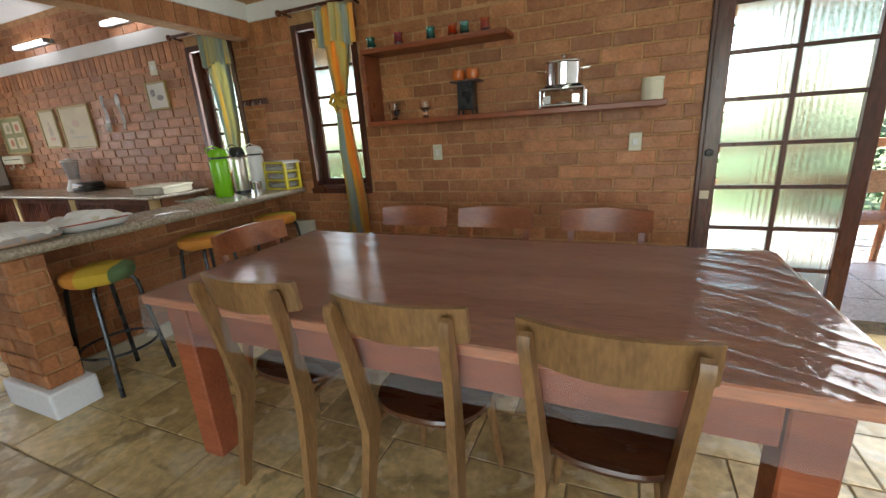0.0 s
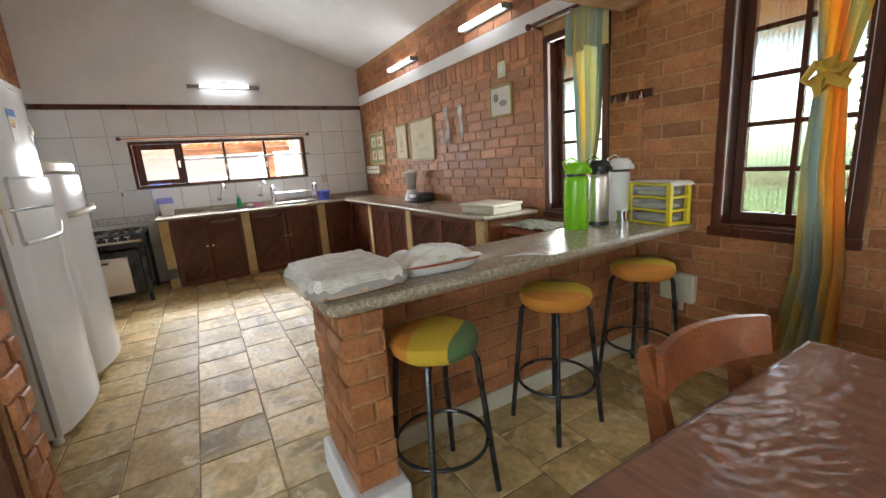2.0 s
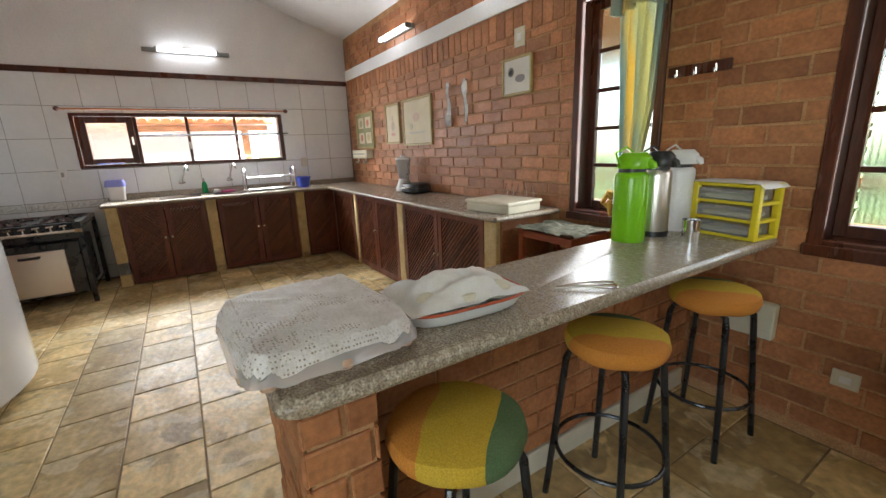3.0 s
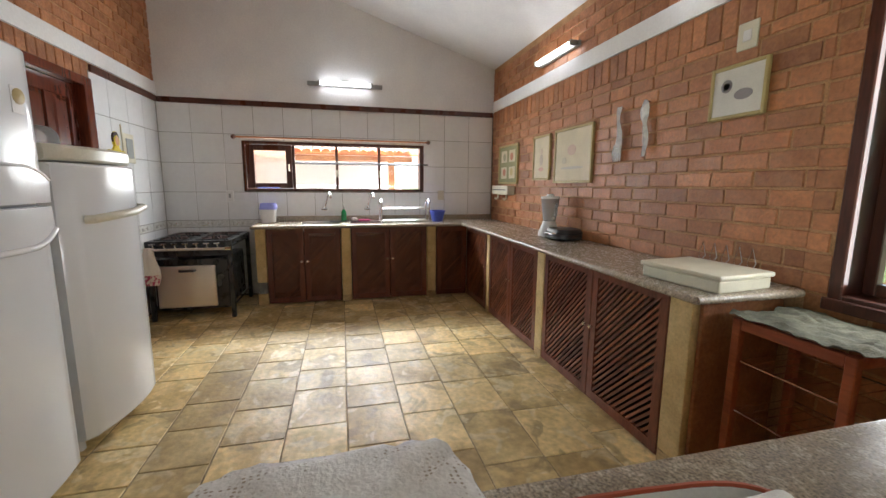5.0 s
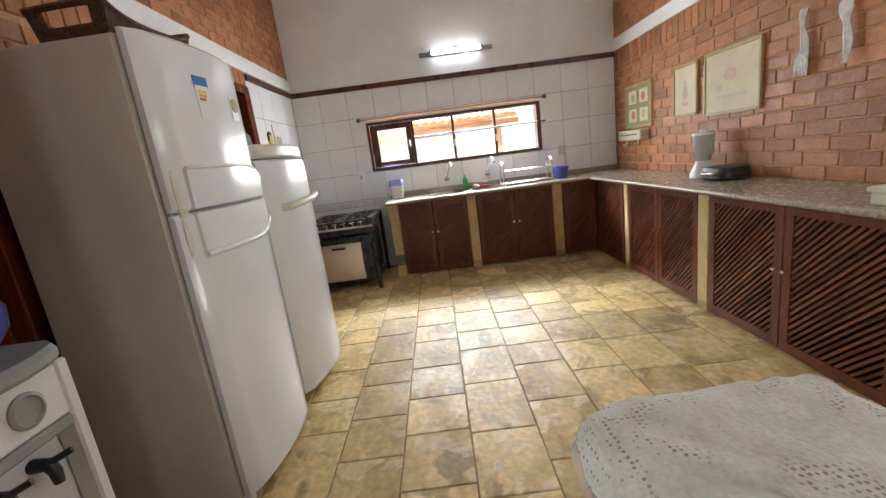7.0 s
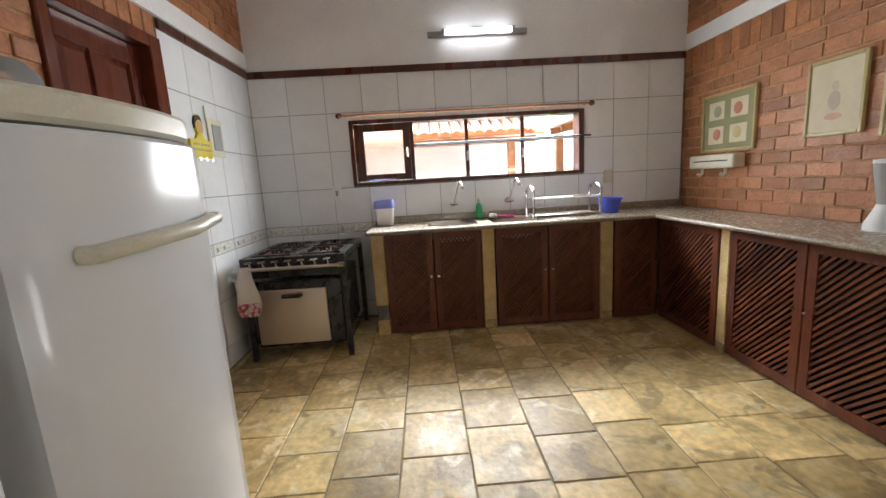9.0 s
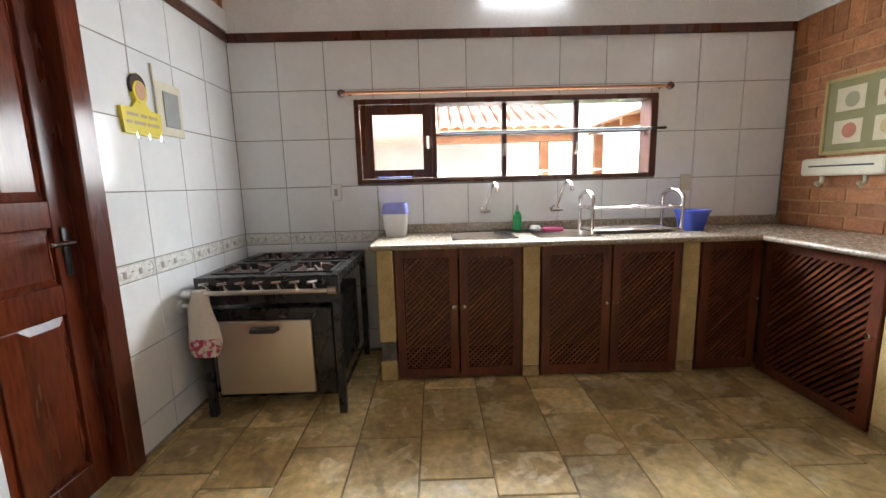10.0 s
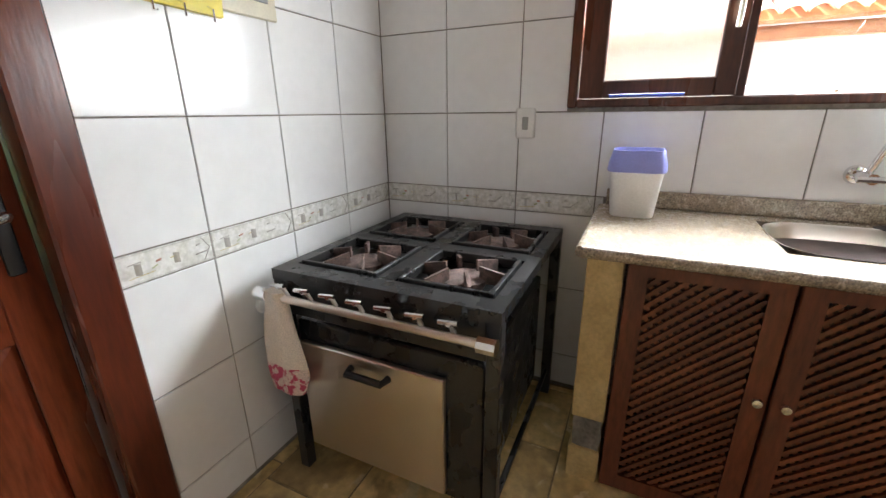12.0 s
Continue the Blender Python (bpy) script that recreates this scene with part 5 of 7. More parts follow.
for z in (0.012, 0.10):
    bx(bm, -0.12, 0.12, -0.07, 0.07, z, z + 0.006, 0.002)
for sx in (-1, 1):
    bx(bm, sx * 0.085 - 0.022, sx * 0.085 + 0.022, -0.088, -0.074, 0.02, 0.07, 0.003)
part("stand", bm, M_CHROME, pt)
turned("burner", M_CHROME, pt, [(0.0, 0.0), (0.04, 0.0), (0.045, 0.03), (0.0, 0.035)], n=20)
turned("pot", M_CHROME, pt, [(0.0, 0.115), (0.10, 0.117), (0.115, 0.13), (0.118, 0.25), (0.125, 0.255), (0.0, 0.25)], n=32)
turned("lid", M_CHROME, pt, [(0.126, 0.256), (0.124, 0.262), (0.08, 0.278), (0.015, 0.284), (0.012, 0.298), (0.02, 0.305), (0.0, 0.31)], n=32)
for sx in (-1, 1):
    bar("handle", M_CHROME, pt, [(sx * 0.115, -0.03, 0.215), (sx * 0.155, -0.025, 0.22), (sx * 0.155, 0.025, 0.22), (sx * 0.115, 0.03, 0.215)], 0.006, 8)
tn = thing("cream_tin", "round cream-coloured tin on the shelf", "tin", (-0.24, YN - 0.12, SZ))
turned("tin", M_CREAM, tn, [(0.0, 0.0), (0.058, 0.0), (0.058, 0.11), (0.061, 0.112), (0.061, 0.125), (0.0, 0.128)], n=28)
lt = thing("candle_lantern", "dark metal lantern with amber cups on top", "lantern", (-1.385, YN - 0.12, SZ))
block("case", M_BLACK, lt, -0.055, 0.055, -0.05, 0.05, 0.03, 0.21, 0.004)
for sx in (-1, 1):
    for sy in (-1, 1):
        bar("foot", M_BLACK, lt, [(sx * 0.05, sy * 0.045, 0.0), (sx * 0.05, sy * 0.045, 0.035)], 0.008, 6)
block("tray", M_IRON, lt, -0.10, 0.10, -0.07, 0.07, 0.21, 0.222, 0.003)
for x in (-0.055, 0.045):
    turned("cup", M_FOAM, lt, [(0.0, 0.223), (0.035, 0.223), (0.045, 0.25), (0.04, 0.29), (0.034, 0.29), (0.036, 0.25), (0.0, 0.23)], x, 0, 18, "amber candle cup")
for x, dark in ((-1.96, True), (-1.71, False)):
    g = thing("clear_glass", "clear glass jug with a dark tap" if dark else "clear stemmed glass on the shelf", "glass", (x, YN - 0.12, SZ))
    turned("bowl", M_GLASS, g, [(0.0, 0.001), (0.03, 0.001), (0.012, 0.02), (0.012, 0.04), (0.04, 0.07), (0.038, 0.12), (0.034, 0.12), (0.036, 0.072), (0.0, 0.05)], n=20)
    if dark:
        bar("tap", M_BLACKP, g, [(0.03, -0.03, 0.05), (0.05, -0.06, 0.055), (0.05, -0.07, 0.03)], 0.014, 8)


def plate_switch(name, label, x, z, w=0.075, h=0.115, face="n", y=None):
    t = thing(name, label, "switch" if "switch" in label else "socket", (x, (YN if face == "n" else y), z))
    s = 1
    block("plate", M_CREAM, t, -w / 2, w / 2, -0.009, 0.0, -h / 2, h / 2, 0.003)
    block("rocker", M_WHITEP, t, -w / 5, w / 5, -0.012, -0.009, -h / 5, h / 5, 0.001)
    return t


plate_switch("wall_switch", "cream switch plate on the brick wall", -1.685, 1.153)
plate_switch("wall_switch", "cream switch plate on the brick wall", -0.31, 1.166)
plate_switch("wall_switch", "cream blank plate high on the kitchen brick", -4.69, 2.08, 0.11, 0.13)
plate_switch("wall_socket", "cream socket plate low on the brick wall", -2.715, 0.335, 0.09, 0.075)
mb = thing("cable_box", "cream plastic cable box on the wall by the bar", "junction box", (-3.07, YN, 0.42))
block("cover", M_CREAM, mb, -0.1, 0.1, -0.05, 0.0, 0.0, 0.17, 0.006)
bar("conduit", M_CREAM, mb, [(0.02, -0.02, 0.002), (0.02, -0.02, -0.06)], 0.014, 8)
hk = thing("hook_rail", "dark wooden hook rail with metal hooks", "hook rail", (-3.435, YN, 1.635))
block("board", M_DARKWOOD, hk, -0.145, 0.145, -0.018, 0.0, 0.0, 0.05, 0.004)
for x in (-0.09, 0.0, 0.09):
    bar("hook", M_CHROME, hk, [(x, -0.018, 0.035), (x, -0.035, 0.03), (x, -0.03, 0.0), (x, -0.05, -0.005), (x, -0.052, 0.012)], 0.004, 6)


# ---- curtains ----
def curtain(at, outline, label, knot=None, frill=True, cloth=M_CURTAIN):
    """outline: (z, centre x, half width) from the top down."""
    t = thing("curtain", label, "curtain", at, group="tied curtains")
    bm = bmesh.new()
    n, m = 46, len(outline) * 6
    rows = []
    for j in range(m + 1):
        f = j / m * (len(outline) - 1)
        i = min(int(f), len(outline) - 2)
        u = f - i
        u = u * u * (3 - 2 * u)
        z, cx, hw_ = (outline[i][k] * (1 - u) + outline[i + 1][k] * u for k in range(3))
        row = []
        for k in range(n + 1):
            s = k / n * 2 - 1
            d = 0.022 * math.sin(s * 17 + 0.7 * noise.noise(Vector((s * 3, z * 1.5, 0)))) + 0.012 * math.sin(s * 7 + z * 2)
            row.append(bm.verts.new((cx + hw_ * s, d * min(1, hw_ / 0.08), z)))
        rows.append(row)
    fs = []
    for p, q in zip(rows, rows[1:]):
        for k in range(n):
            fs.append(bm.faces.new((p[k], p[k + 1], q[k + 1], q[k])))
    bmesh.ops.solidify(bm, geom=fs, thickness=0.002)
    part("cloth", bm, cloth, t)
    if frill:
        bm = bmesh.new()
        z, cx, hw_ = outline[0]
        plate(bm, 40, 6, lambda u, v: (cx + (hw_ + 0.02) * (2 * u - 1), -0.03 + 0.02 * math.sin(u * 38) * (0.5 + v), z - 0.02 - 0.26 * v - 0.02 * math.sin(u * 9)), 0.002)
        part("valance", bm, cloth, t, "gathered valance of the same cloth")
    if knot:
        z, cx = knot
        bm = bmesh.new()
        for k in range(5):
            q = k * 1.3
            tube(bm, [(cx, -0.03, z), (cx + 0.05 * math.cos(q), -0.05, z + 0.05 * math.sin(q)), (cx + 0.08 * math.cos(q + 0.5), -0.045, z - 0.03 + 0.07 * math.sin(q + 0.5)), (cx + 0.05 * math.cos(q + 0.8), -0.03, z - 0.06)], [0.02, 0.03, 0.026, 0.012], 8, 0.6)
        part("tie", bm, M_TIE, t, "yellow cloth tie")
    return t


M_TIE = plain("yellow_cloth", (0.55, 0.34, 0.05), 0.9, bump=0.3)
curtain((-2.42, YN - 0.085, 0), [(2.27, -0.0, 0.16), (2.0, 0.0, 0.12), (1.60, -0.03, 0.055), (1.2, -0.03, 0.08), (0.75, -0.0, 0.10), (0.30, -0.03, 0.125)], "yellow, green and orange striped curtain knotted at the middle", (1.60, -0.03))
curtain((-3.70, YN - 0.085, 0), [(2.27, 0.0, 0.15), (1.95, 0.0, 0.125), (1.5, 0.0, 0.10), (1.2, -0.02, 0.06), (0.98, -0.05, 0.05), (0.9, -0.06, 0.05)], "green and yellow striped curtain gathered to a point", (1.02, -0.06), cloth=M_CURTAIN_PALE)
for x0, x1 in ((-4.26, -3.42), (-2.95, -2.2)):
    rd = thing("curtain_rod", "dark wooden curtain rod above the window", "curtain rod", ((x0 + x1) / 2, YN - 0.085, 2.262), group="curtain rods")
    w = (x1 - x0) / 2
    bar("rod", M_DARKWOOD, rd, [(-w, 0, 0.02), (w, 0, 0.02)], 0.013, 10)
    for s in (-1, 1):
        turned("finial", M_DARKWOOD, rd, [(0.0, -0.026), (0.018, -0.018), (0.024, 0.0), (0.018, 0.018), (0.0, 0.026)], s * w, 0, 14).location.z = 0.02
        bar("bracket", M_DARKWOOD, rd, [(s * (w - 0.05), 0.0, 0.01), (s * (w - 0.05), 0.084, 0.0)], 0.010, 6)

# ---- things on the bar ----
def flask(name, at, label, body, cap, r, h, pump=True, base=None):
    t = thing(name, label, "thermos", at, group="thermos flasks on the bar")
    turned("body", body, t, [(0.0, 0.0), (r * 0.96, 0.0), (r, 0.008), (r, h * 0.72), (r * 0.97, h * 0.76), (r * 0.8, h * 0.79), (0.0, h * 0.79)], 0, 0, 32)
    if base:
        turned("base_ring", base, t, [(r * 0.9, 0.0), (r * 1.02, 0.001), (r * 1.02, 0.025), (r * 0.9, 0.026)], 0, 0, 32)
    turned("collar", M_BLACKP, t, [(r * 0.75, h * 0.785), (r * 0.8, h * 0.79), (r * 0.8, h * 0.83), (r * 0.7, h * 0.835)], 0, 0, 24)
    bm = bmesh.new()
    lathe(bm, [(0.0, h * 0.83), (r * 0.86, h * 0.83), (r * 0.9, h * 0.86), (r * 0.85, h * 0.95), (r * 0.6, h), (0.0, h)], 0, 0, 24)
    for v in bm.verts:
        if v.co.x > 0:
            v.co.x *= 1.35
    part("lid", bm, cap, t)
    bar("spout", cap, t, [(r * 1.0, 0, h * 0.89), (r * 1.35, 0, h * 0.87), (r * 1.45, 0, h * 0.83)], [r * 0.3, r * 0.22, r * 0.16], 10)
    bar("handle", cap, t, [(-r * 0.2, r * 0.8, h * 0.84), (-r * 0.6, r * 0.9, h * 1.0), (-r * 0.5, 0, h * 1.06), (-r * 0.6, -r * 0.9, h * 1.0), (-r * 0.2, -r * 0.8, h * 0.84)], 0.005, 6)


flask("thermos", (-3.40, 2.69, BT), "lime green thermos flask with a hinged lid", M_GREEN, M_GREEN, 0.070, 0.385)
flask("thermos", (-3.39, 2.87, BT), "brushed steel thermos flask with a black pump lid", M_STEEL, M_BLACKP, 0.062, 0.385, base=M_BLACKP)
flask("thermos", (-3.39, 3.06, BT), "tall white thermos flask with a pump lid", M_WHITEP, M_WHITEP, 0.066, 0.385)
cup = thing("steel_cup", "small shiny steel cup on the bar", "cup", (-3.215, 2.865, BT))
turned("cup", M_CHROME, cup, [(0.0, 0.001), (0.034, 0.001), (0.038, 0.095), (0.036, 0.095), (0.032, 0.006), (0.0, 0.006)], 0, 0, 24)
cad = thing("drawer_caddy", "small yellow plastic caddy with three clear drawers", "drawer unit", (-3.165, 3.12, BT), -10)
w, d, h = 0.135, 0.068, 0.24
for sx in (-1, 1):
    for sy in (-1, 1):
        block("post", M_YELLOWP, cad, sx * w - 0.014, sx * w + 0.014, sy * d - 0.012, sy * d + 0.012, 0, h, 0.003)
for k in range(4):
    z = k * (h - 0.016) / 3
    block("shelf", M_YELLOWP, cad, -w - 0.012, w + 0.012, -d - 0.010, d + 0.010, z, z + 0.014, 0.003)
for k in range(3):
    z = 0.015 + k * (h - 0.016) / 3
    dr = block("drawer", M_POLY, cad, -w + 0.017, w - 0.017, -d - 0.014, d - 0.01, z, z + 0.05, 0.003, "clear plastic drawer")
    block("content", M_CREAM, dr, -w + 0.03, w - 0.03, -d + 0.01, d - 0.02, z + 0.004, z + 0.022, 0.004, "pale small things in the drawer")
bm = bmesh.new()
plate(bm, 16, 10, lambda u, v: (-w - 0.02 + (2 * w + 0.05) * u, -d - 0.015 + (2 * d + 0.03) * v, h + 0.004 + 0.004 * noise.noise(Vector((u * 6, v * 6, 1))) - 0.03 * max(0, u - 0.92) * 8), 0.002)
part("cover", bm, M_CLOTH, cad, "white cloth lying on top")


def soft_rect(rx, ry, n=44, q=0.45):
    out = []
    for k in range(n):
        a = 2 * math.pi * k / n
        ca, sa = math.cos(a), math.sin(a)
        out.append((rx * math.copysign(abs(ca) ** q, ca), ry * math.copysign(abs(sa) ** q, sa)))
    return out


dish = thing("covered_dish", "clear baking dish under a white lace cover on the bar", "dish", (-3.28, 1.24, BT), 2)
bm = bmesh.new()
base = soft_rect(1, 1)
rings(bm, [[(x * rx, y * ry, z) for x, y in base] for rx, ry, z in ((0.195, 0.15, 0.001), (0.212, 0.168, 0.010), (0.222, 0.18, 0.050), (0.217, 0.173, 0.050), (0.19, 0.15, 0.011), (0.08, 0.08, 0.008))])
M_DISH = material("rosy_clear_dish", (0.52, 0.36, 0.26), (0.44, 0.30, 0.22), 12, 0.15, bump=0.06, grain=60, fine=0.1)
part("dish", bm, M_DISH, dish, "rosy glass baking dish")
bm = bmesh.new()
loops = []
NS = 88
base = soft_rect(1, 1, NS, 0.34)
for j, (s, z) in enumerate(((1.07, 0.024), (1.05, 0.038), (1.03, 0.054), (0.95, 0.076), (0.78, 0.084), (0.5, 0.087), (0.25, 0.088))):
    lp = []
    for k, (x, y) in enumerate(base):
        scal = (0, 0, 0.016)[j] * abs(math.sin(k * math.pi / 5.5)) if j < 3 else 0
        nz = 0.007 * noise.noise(Vector((x * 3 * s, y * 3 * s, 4))) + 0.008 * noise.noise(Vector((x * 8 * s, y * 8 * s, 9)))
        out = s * (1 + (0.02 * noise.noise(Vector((k * 0.35, j * 0.8, 2))) if j < 4 else 0))
        lp.append((0.222 * out * x, 0.182 * out * y, z + nz - scal))
    loops.append(lp)
M_SKIRT = film_plastic("rosy_clear_plastic", 0.12, (0.86, 0.74, 0.66), 0.35)
rings(bm, loops[:3], caps=False)
part("skirt", bm, M_SKIRT, dish, "clear rosy plastic skirt of the cover")
bm = bmesh.new()
vl = rings(bm, loops[2:], caps=False)
bm.faces.new(vl[-1])
part("lace_cover", bm, M_LACE, dish, "white plastic lace cover with scalloped edge")
for k in range(0, NS, 8):
    x, y = base[k]
    turned("boss", M_DISH, dish, [(0.0, 0.012), (0.016, 0.016), (0.02, 0.026), (0.014, 0.036), (0.0, 0.039)], 0.220 * x, 0.178 * y, 10)

d2 = thing("cloth_covered_bowl", "oval dish with a red rim under a white cloth", "dish", (-3.225, 1.617, BT), -4)
bm = bmesh.new()
base = soft_rect(1, 1, 40, 0.5)
rings(bm, [[(x * rx, y * ry, z) for x, y in base] for rx, ry, z in ((0.105, 0.15, 0.001), (0.12, 0.168, 0.012), (0.14, 0.188, 0.045), (0.135, 0.183, 0.045), (0.11, 0.158, 0.013), (0.07, 0.06, 0.008))])
part("dish", bm, M_WHITEP, d2)
bm = bmesh.new()
loop_tube(bm, [(x * 0.138, y * 0.186, 0.046) for x, y in base], 0.004, 6)
part("rim", bm, plain("red_rim", (0.42, 0.07, 0.02), 0.4), d2, "thin red rim")
for k, (x, y) in enumerate(((0.065, 0.11), (0.065, 0.0), (0.05, -0.10), (-0.04, 0.06), (-0.04, -0.05))):
    turned("bread_roll", M_CREAM, d2, [(0.0, 0.012), (0.035, 0.016), (0.048, 0.04), (0.036, 0.066), (0.0, 0.078)], x, y, 16, "pale bread roll")


def drape(u, v):
    x, y = (u - 0.5) * 0.34, (v - 0.5) * 0.42
    rr = max(abs(x) / 0.17, abs(y) / 0.21)
    z = 0.084 - 0.05 * max(0, rr - 0.45) * 1.7 + 0.020 * noise.noise(Vector((x * 9, y * 9, 2))) + 0.007 * noise.noise(Vector((x * 24, y * 24, 7)))
    z += 0.012 * abs(math.sin(7 * u + 5 * v))
    return (x * 0.66 + 0.01, y * 0.84 + 0.0, max(z, 0.05))


bm = bmesh.new()
plate(bm, 44, 40, drape, 0.002)
part("cloth", bm, M_CLOTH, d2, "crumpled white cotton cloth")
tg = thing("serving_tongs", "steel serving tongs lying on the bar", "tongs", (-3.10, 2.02, BT), 60)
for s in (-1, 1):
    bar("arm", M_CHROME, tg, [(-0.09, 0, 0.006), (0.0, s * 0.012, 0.012), (0.06, s * 0.02, 0.01), (0.10, s * 0.012, 0.006)], [0.004, 0.006, 0.007, 0.009], 8, flat=0.5)

# ---- trolley between worktop and window ----
tr = thing("trolley", "red-stained wooden trolley with wire shelves", "trolley", (-4.06, 3.025, 0))
for sx in (-1, 1):
    for sy in (-1, 1):
        block("post", M_REDWOOD, tr, sx * 0.2 - 0.017, sx * 0.2 + 0.017, sy * 0.165 - 0.017, sy * 0.165 + 0.017, 0, 0.80, 0.003)
for sy in (-1, 1):
    block("rail", M_REDWOOD, tr, -0.182, 0.182, sy * 0.165 - 0.012, sy * 0.165 + 0.012, 0.755, 0.80, 0.003)
for sx in (-1, 1):
    block("rail", M_REDWOOD, tr, sx * 0.2 - 0.012, sx * 0.2 + 0.012, -0.147, 0.147, 0.755, 0.80, 0.003)
for z in (0.62, 0.40, 0.15):
    bm = bmesh.new()
    for k in range(9):
        tube(bm, [(-0.19 + k * 0.0475, -0.165, z), (-0.19 + k * 0.0475, 0.165, z)], 0.0025, 5)
    for y in (-0.165, 0.165):
        tube(bm, [(-0.2, y, z), (0.2, y, z)], 0.004, 5)
    part("wire_shelf", bm, M_CHROME, tr, "wire shelf")
clo = thing("folded_cloth", "crumpled grey-green cloth lying on the trolley", "cloth", (-4.06, 3.02, 0.801))
bm = bmesh.new()
plate(bm, 36, 30, lambda u, v: ((u - 0.5) * (0.46 + 0.04 * math.sin(9 * v)), (v - 0.5) * (0.37 + 0.03 * math.sin(11 * u)), 0.012 + 0.03 * abs(noise.noise(Vector((u * 5, v * 5, 3)))) + 0.01 * noise.noise(Vector((u * 15, v * 15, 8)))), 0.003)
part("cloth", bm, material("grey_green_cloth", (0.17, 0.165, 0.115), (0.09, 0.09, 0.065), 14, 0.9, bump=0.4, grain=180), clo)

# ---- things on the worktop ----
bxm = thing("cream_box", "flat cream plastic box with a lid on the worktop", "box", (-4.50, 2.90, CT), 6)
block("tray", M_CREAM, bxm, -0.2, 0.2, -0.16, 0.16, 0, 0.055, 0.008, "", 2)
block("lid", M_CREAM, bxm, -0.21, 0.21, -0.17, 0.17, 0.055, 0.078, 0.008, "", 2)
wr = thing("wire_stand", "thin wire cake stand behind the cream box", "stand", (-4.62, 3.13, CT))
for k in range(5):
    x = -0.14 + 0.07 * k
    bar("wire", M_CHROME, wr, [(x, 0.03, 0.0), (x - 0.03, 0.04, 0.08), (x, 0.03, 0.15), (x + 0.03, 0.02, 0.08), (x + 0.01, -0.03, 0.003)], 0.002, 5)
bl = thing("blender", "white blender with a clear jug", "blender", (-6.31, 3.07, CT))
turned("base", M_WHITEP, bl, [(0.0, 0.0), (0.095, 0.0), (0.095, 0.03), (0.06, 0.11), (0.055, 0.13), (0.0, 0.13)], 0, 0, 24)
turned("jug", film_plastic("clear_jug_plastic", 0.12, (0.97, 0.97, 0.96), 0.34), bl, [(0.05, 0.131), (0.055, 0.14), (0.08, 0.33), (0.078, 0.33), (0.052, 0.14), (0.0, 0.136)], 0, 0, 24, "clear plastic jug")
turned("lid", M_WHITEP, bl, [(0.0, 0.331), (0.082, 0.331), (0.082, 0.35), (0.03, 0.355), (0.03, 0.37), (0.0, 0.372)], 0, 0, 24)
bar("handle", M_POLY, bl, [(0.07, -0.0, 0.30), (0.12, -0.0, 0.29), (0.12, -0.0, 0.19), (0.06, -0.0, 0.17)], 0.010, 8)
gr = thing("sandwich_grill", "black electric sandwich grill on the worktop", "grill", (-6.02, 3.05, CT), 8)
bm = bmesh.new()
base = soft_rect(1, 1, 36, 0.6)
rings(bm, [[(x * 0.145 * s, y * 0.12 * s, z) for x, y in base] for s, z in ((0.9, 0.008), (1.0, 0.02), (1.0, 0.05))])
part("base", bm, M_BLACKP, gr)
bm = bmesh.new()
rings(bm, [[(x * 0.145 * s, y * 0.12 * s, z) for x, y in base] for s, z in ((0.99, 0.052), (1.0, 0.065), (0.9, 0.092), (0.5, 0.102), (0.1, 0.104))])
part("lid", bm, M_BLACKP, gr)
bar("handle", M_CHROME, gr, [(-0.05, -0.115, 0.06), (-0.05, -0.15, 0.06), (0.05, -0.15, 0.06), (0.05, -0.115, 0.06)], 0.008, 8)

bn = thing("counter_bin", "white plastic counter bin with a lilac lid", "bin", (-8.08, 0.425, CT))
bm = bmesh.new()
base = soft_rect(1, 1, 32, 0.35)
rings(bm, [[(x * s, y * s, z) for x, y in base] for s, z in ((0.065, 0.0), (0.07, 0.005), (0.085, 0.165), (0.06, 0.165))])
part("body", bm, M_WHITEP, bn)
bm = bmesh.new()
vl = rings(bm, [[(x * s, y * s, z) for x, y in base] for s, z in ((0.090, 0.155), (0.093, 0.16), (0.09, 0.185), (0.08, 0.225), (0.074, 0.225), (0.08, 0.18))], caps=False)
part("lid", bm, M_LILAC, bn, "lilac swing lid rim")
block("flap", M_WHITEP, bn, -0.06, 0.06, -0.065, 0.065, 0.166, 0.205, 0.01, "white swing flap")
sp = thing("soap_bottle", "bottle of green dish soap by the sink", "bottle", (-8.12, 1.275, CT + 0.009))
turned("bottle", M_SOAP, sp, [(0.0, 0.0), (0.03, 0.0), (0.032, 0.01), (0.03, 0.10), (0.018, 0.13), (0.014, 0.135), (0.0, 0.136)], 0, 0, 20, sx=0.8)
turned("cap", M_GREYP, sp, [(0.0, 0.136), (0.013, 0.136), (0.011, 0.165), (0.005, 0.18), (0.0, 0.18)], 0, 0, 14)
sg = thing("sponge", "pink sponge lying by the sink", "sponge", (-8.10, 1.52, CT))
block("sponge", M_PINK, sg, -0.035, 0.035, -0.07, 0.07, 0, 0.025, 0.006)
mt = thing("sink_mat", "dark rubber mat lying behind the basins", "mat", (-8.105, 1.28, CT))
bm = bmesh.new()
plate(bm, 14, 24, lambda u, v: ((u - 0.5) * 0.14, (v - 0.5) * (0.34 + 0.02 * math.sin(9 * u)), 0.003 + 0.004 * abs(noise.noise(Vector((u * 4, v * 7, 2))))), 0.003)
part("mat", bm, M_BLACKP, mt)
sc = thing("scouring_cloth", "white balled scouring cloth by the sink", "cloth", (-8.11, 1.40, CT))
bm = bmesh.new()
lathe(bm, [(0.0, 0.0), (0.035, 0.004), (0.042, 0.02), (0.03, 0.04), (0.0, 0.046)], 0, 0, 18)
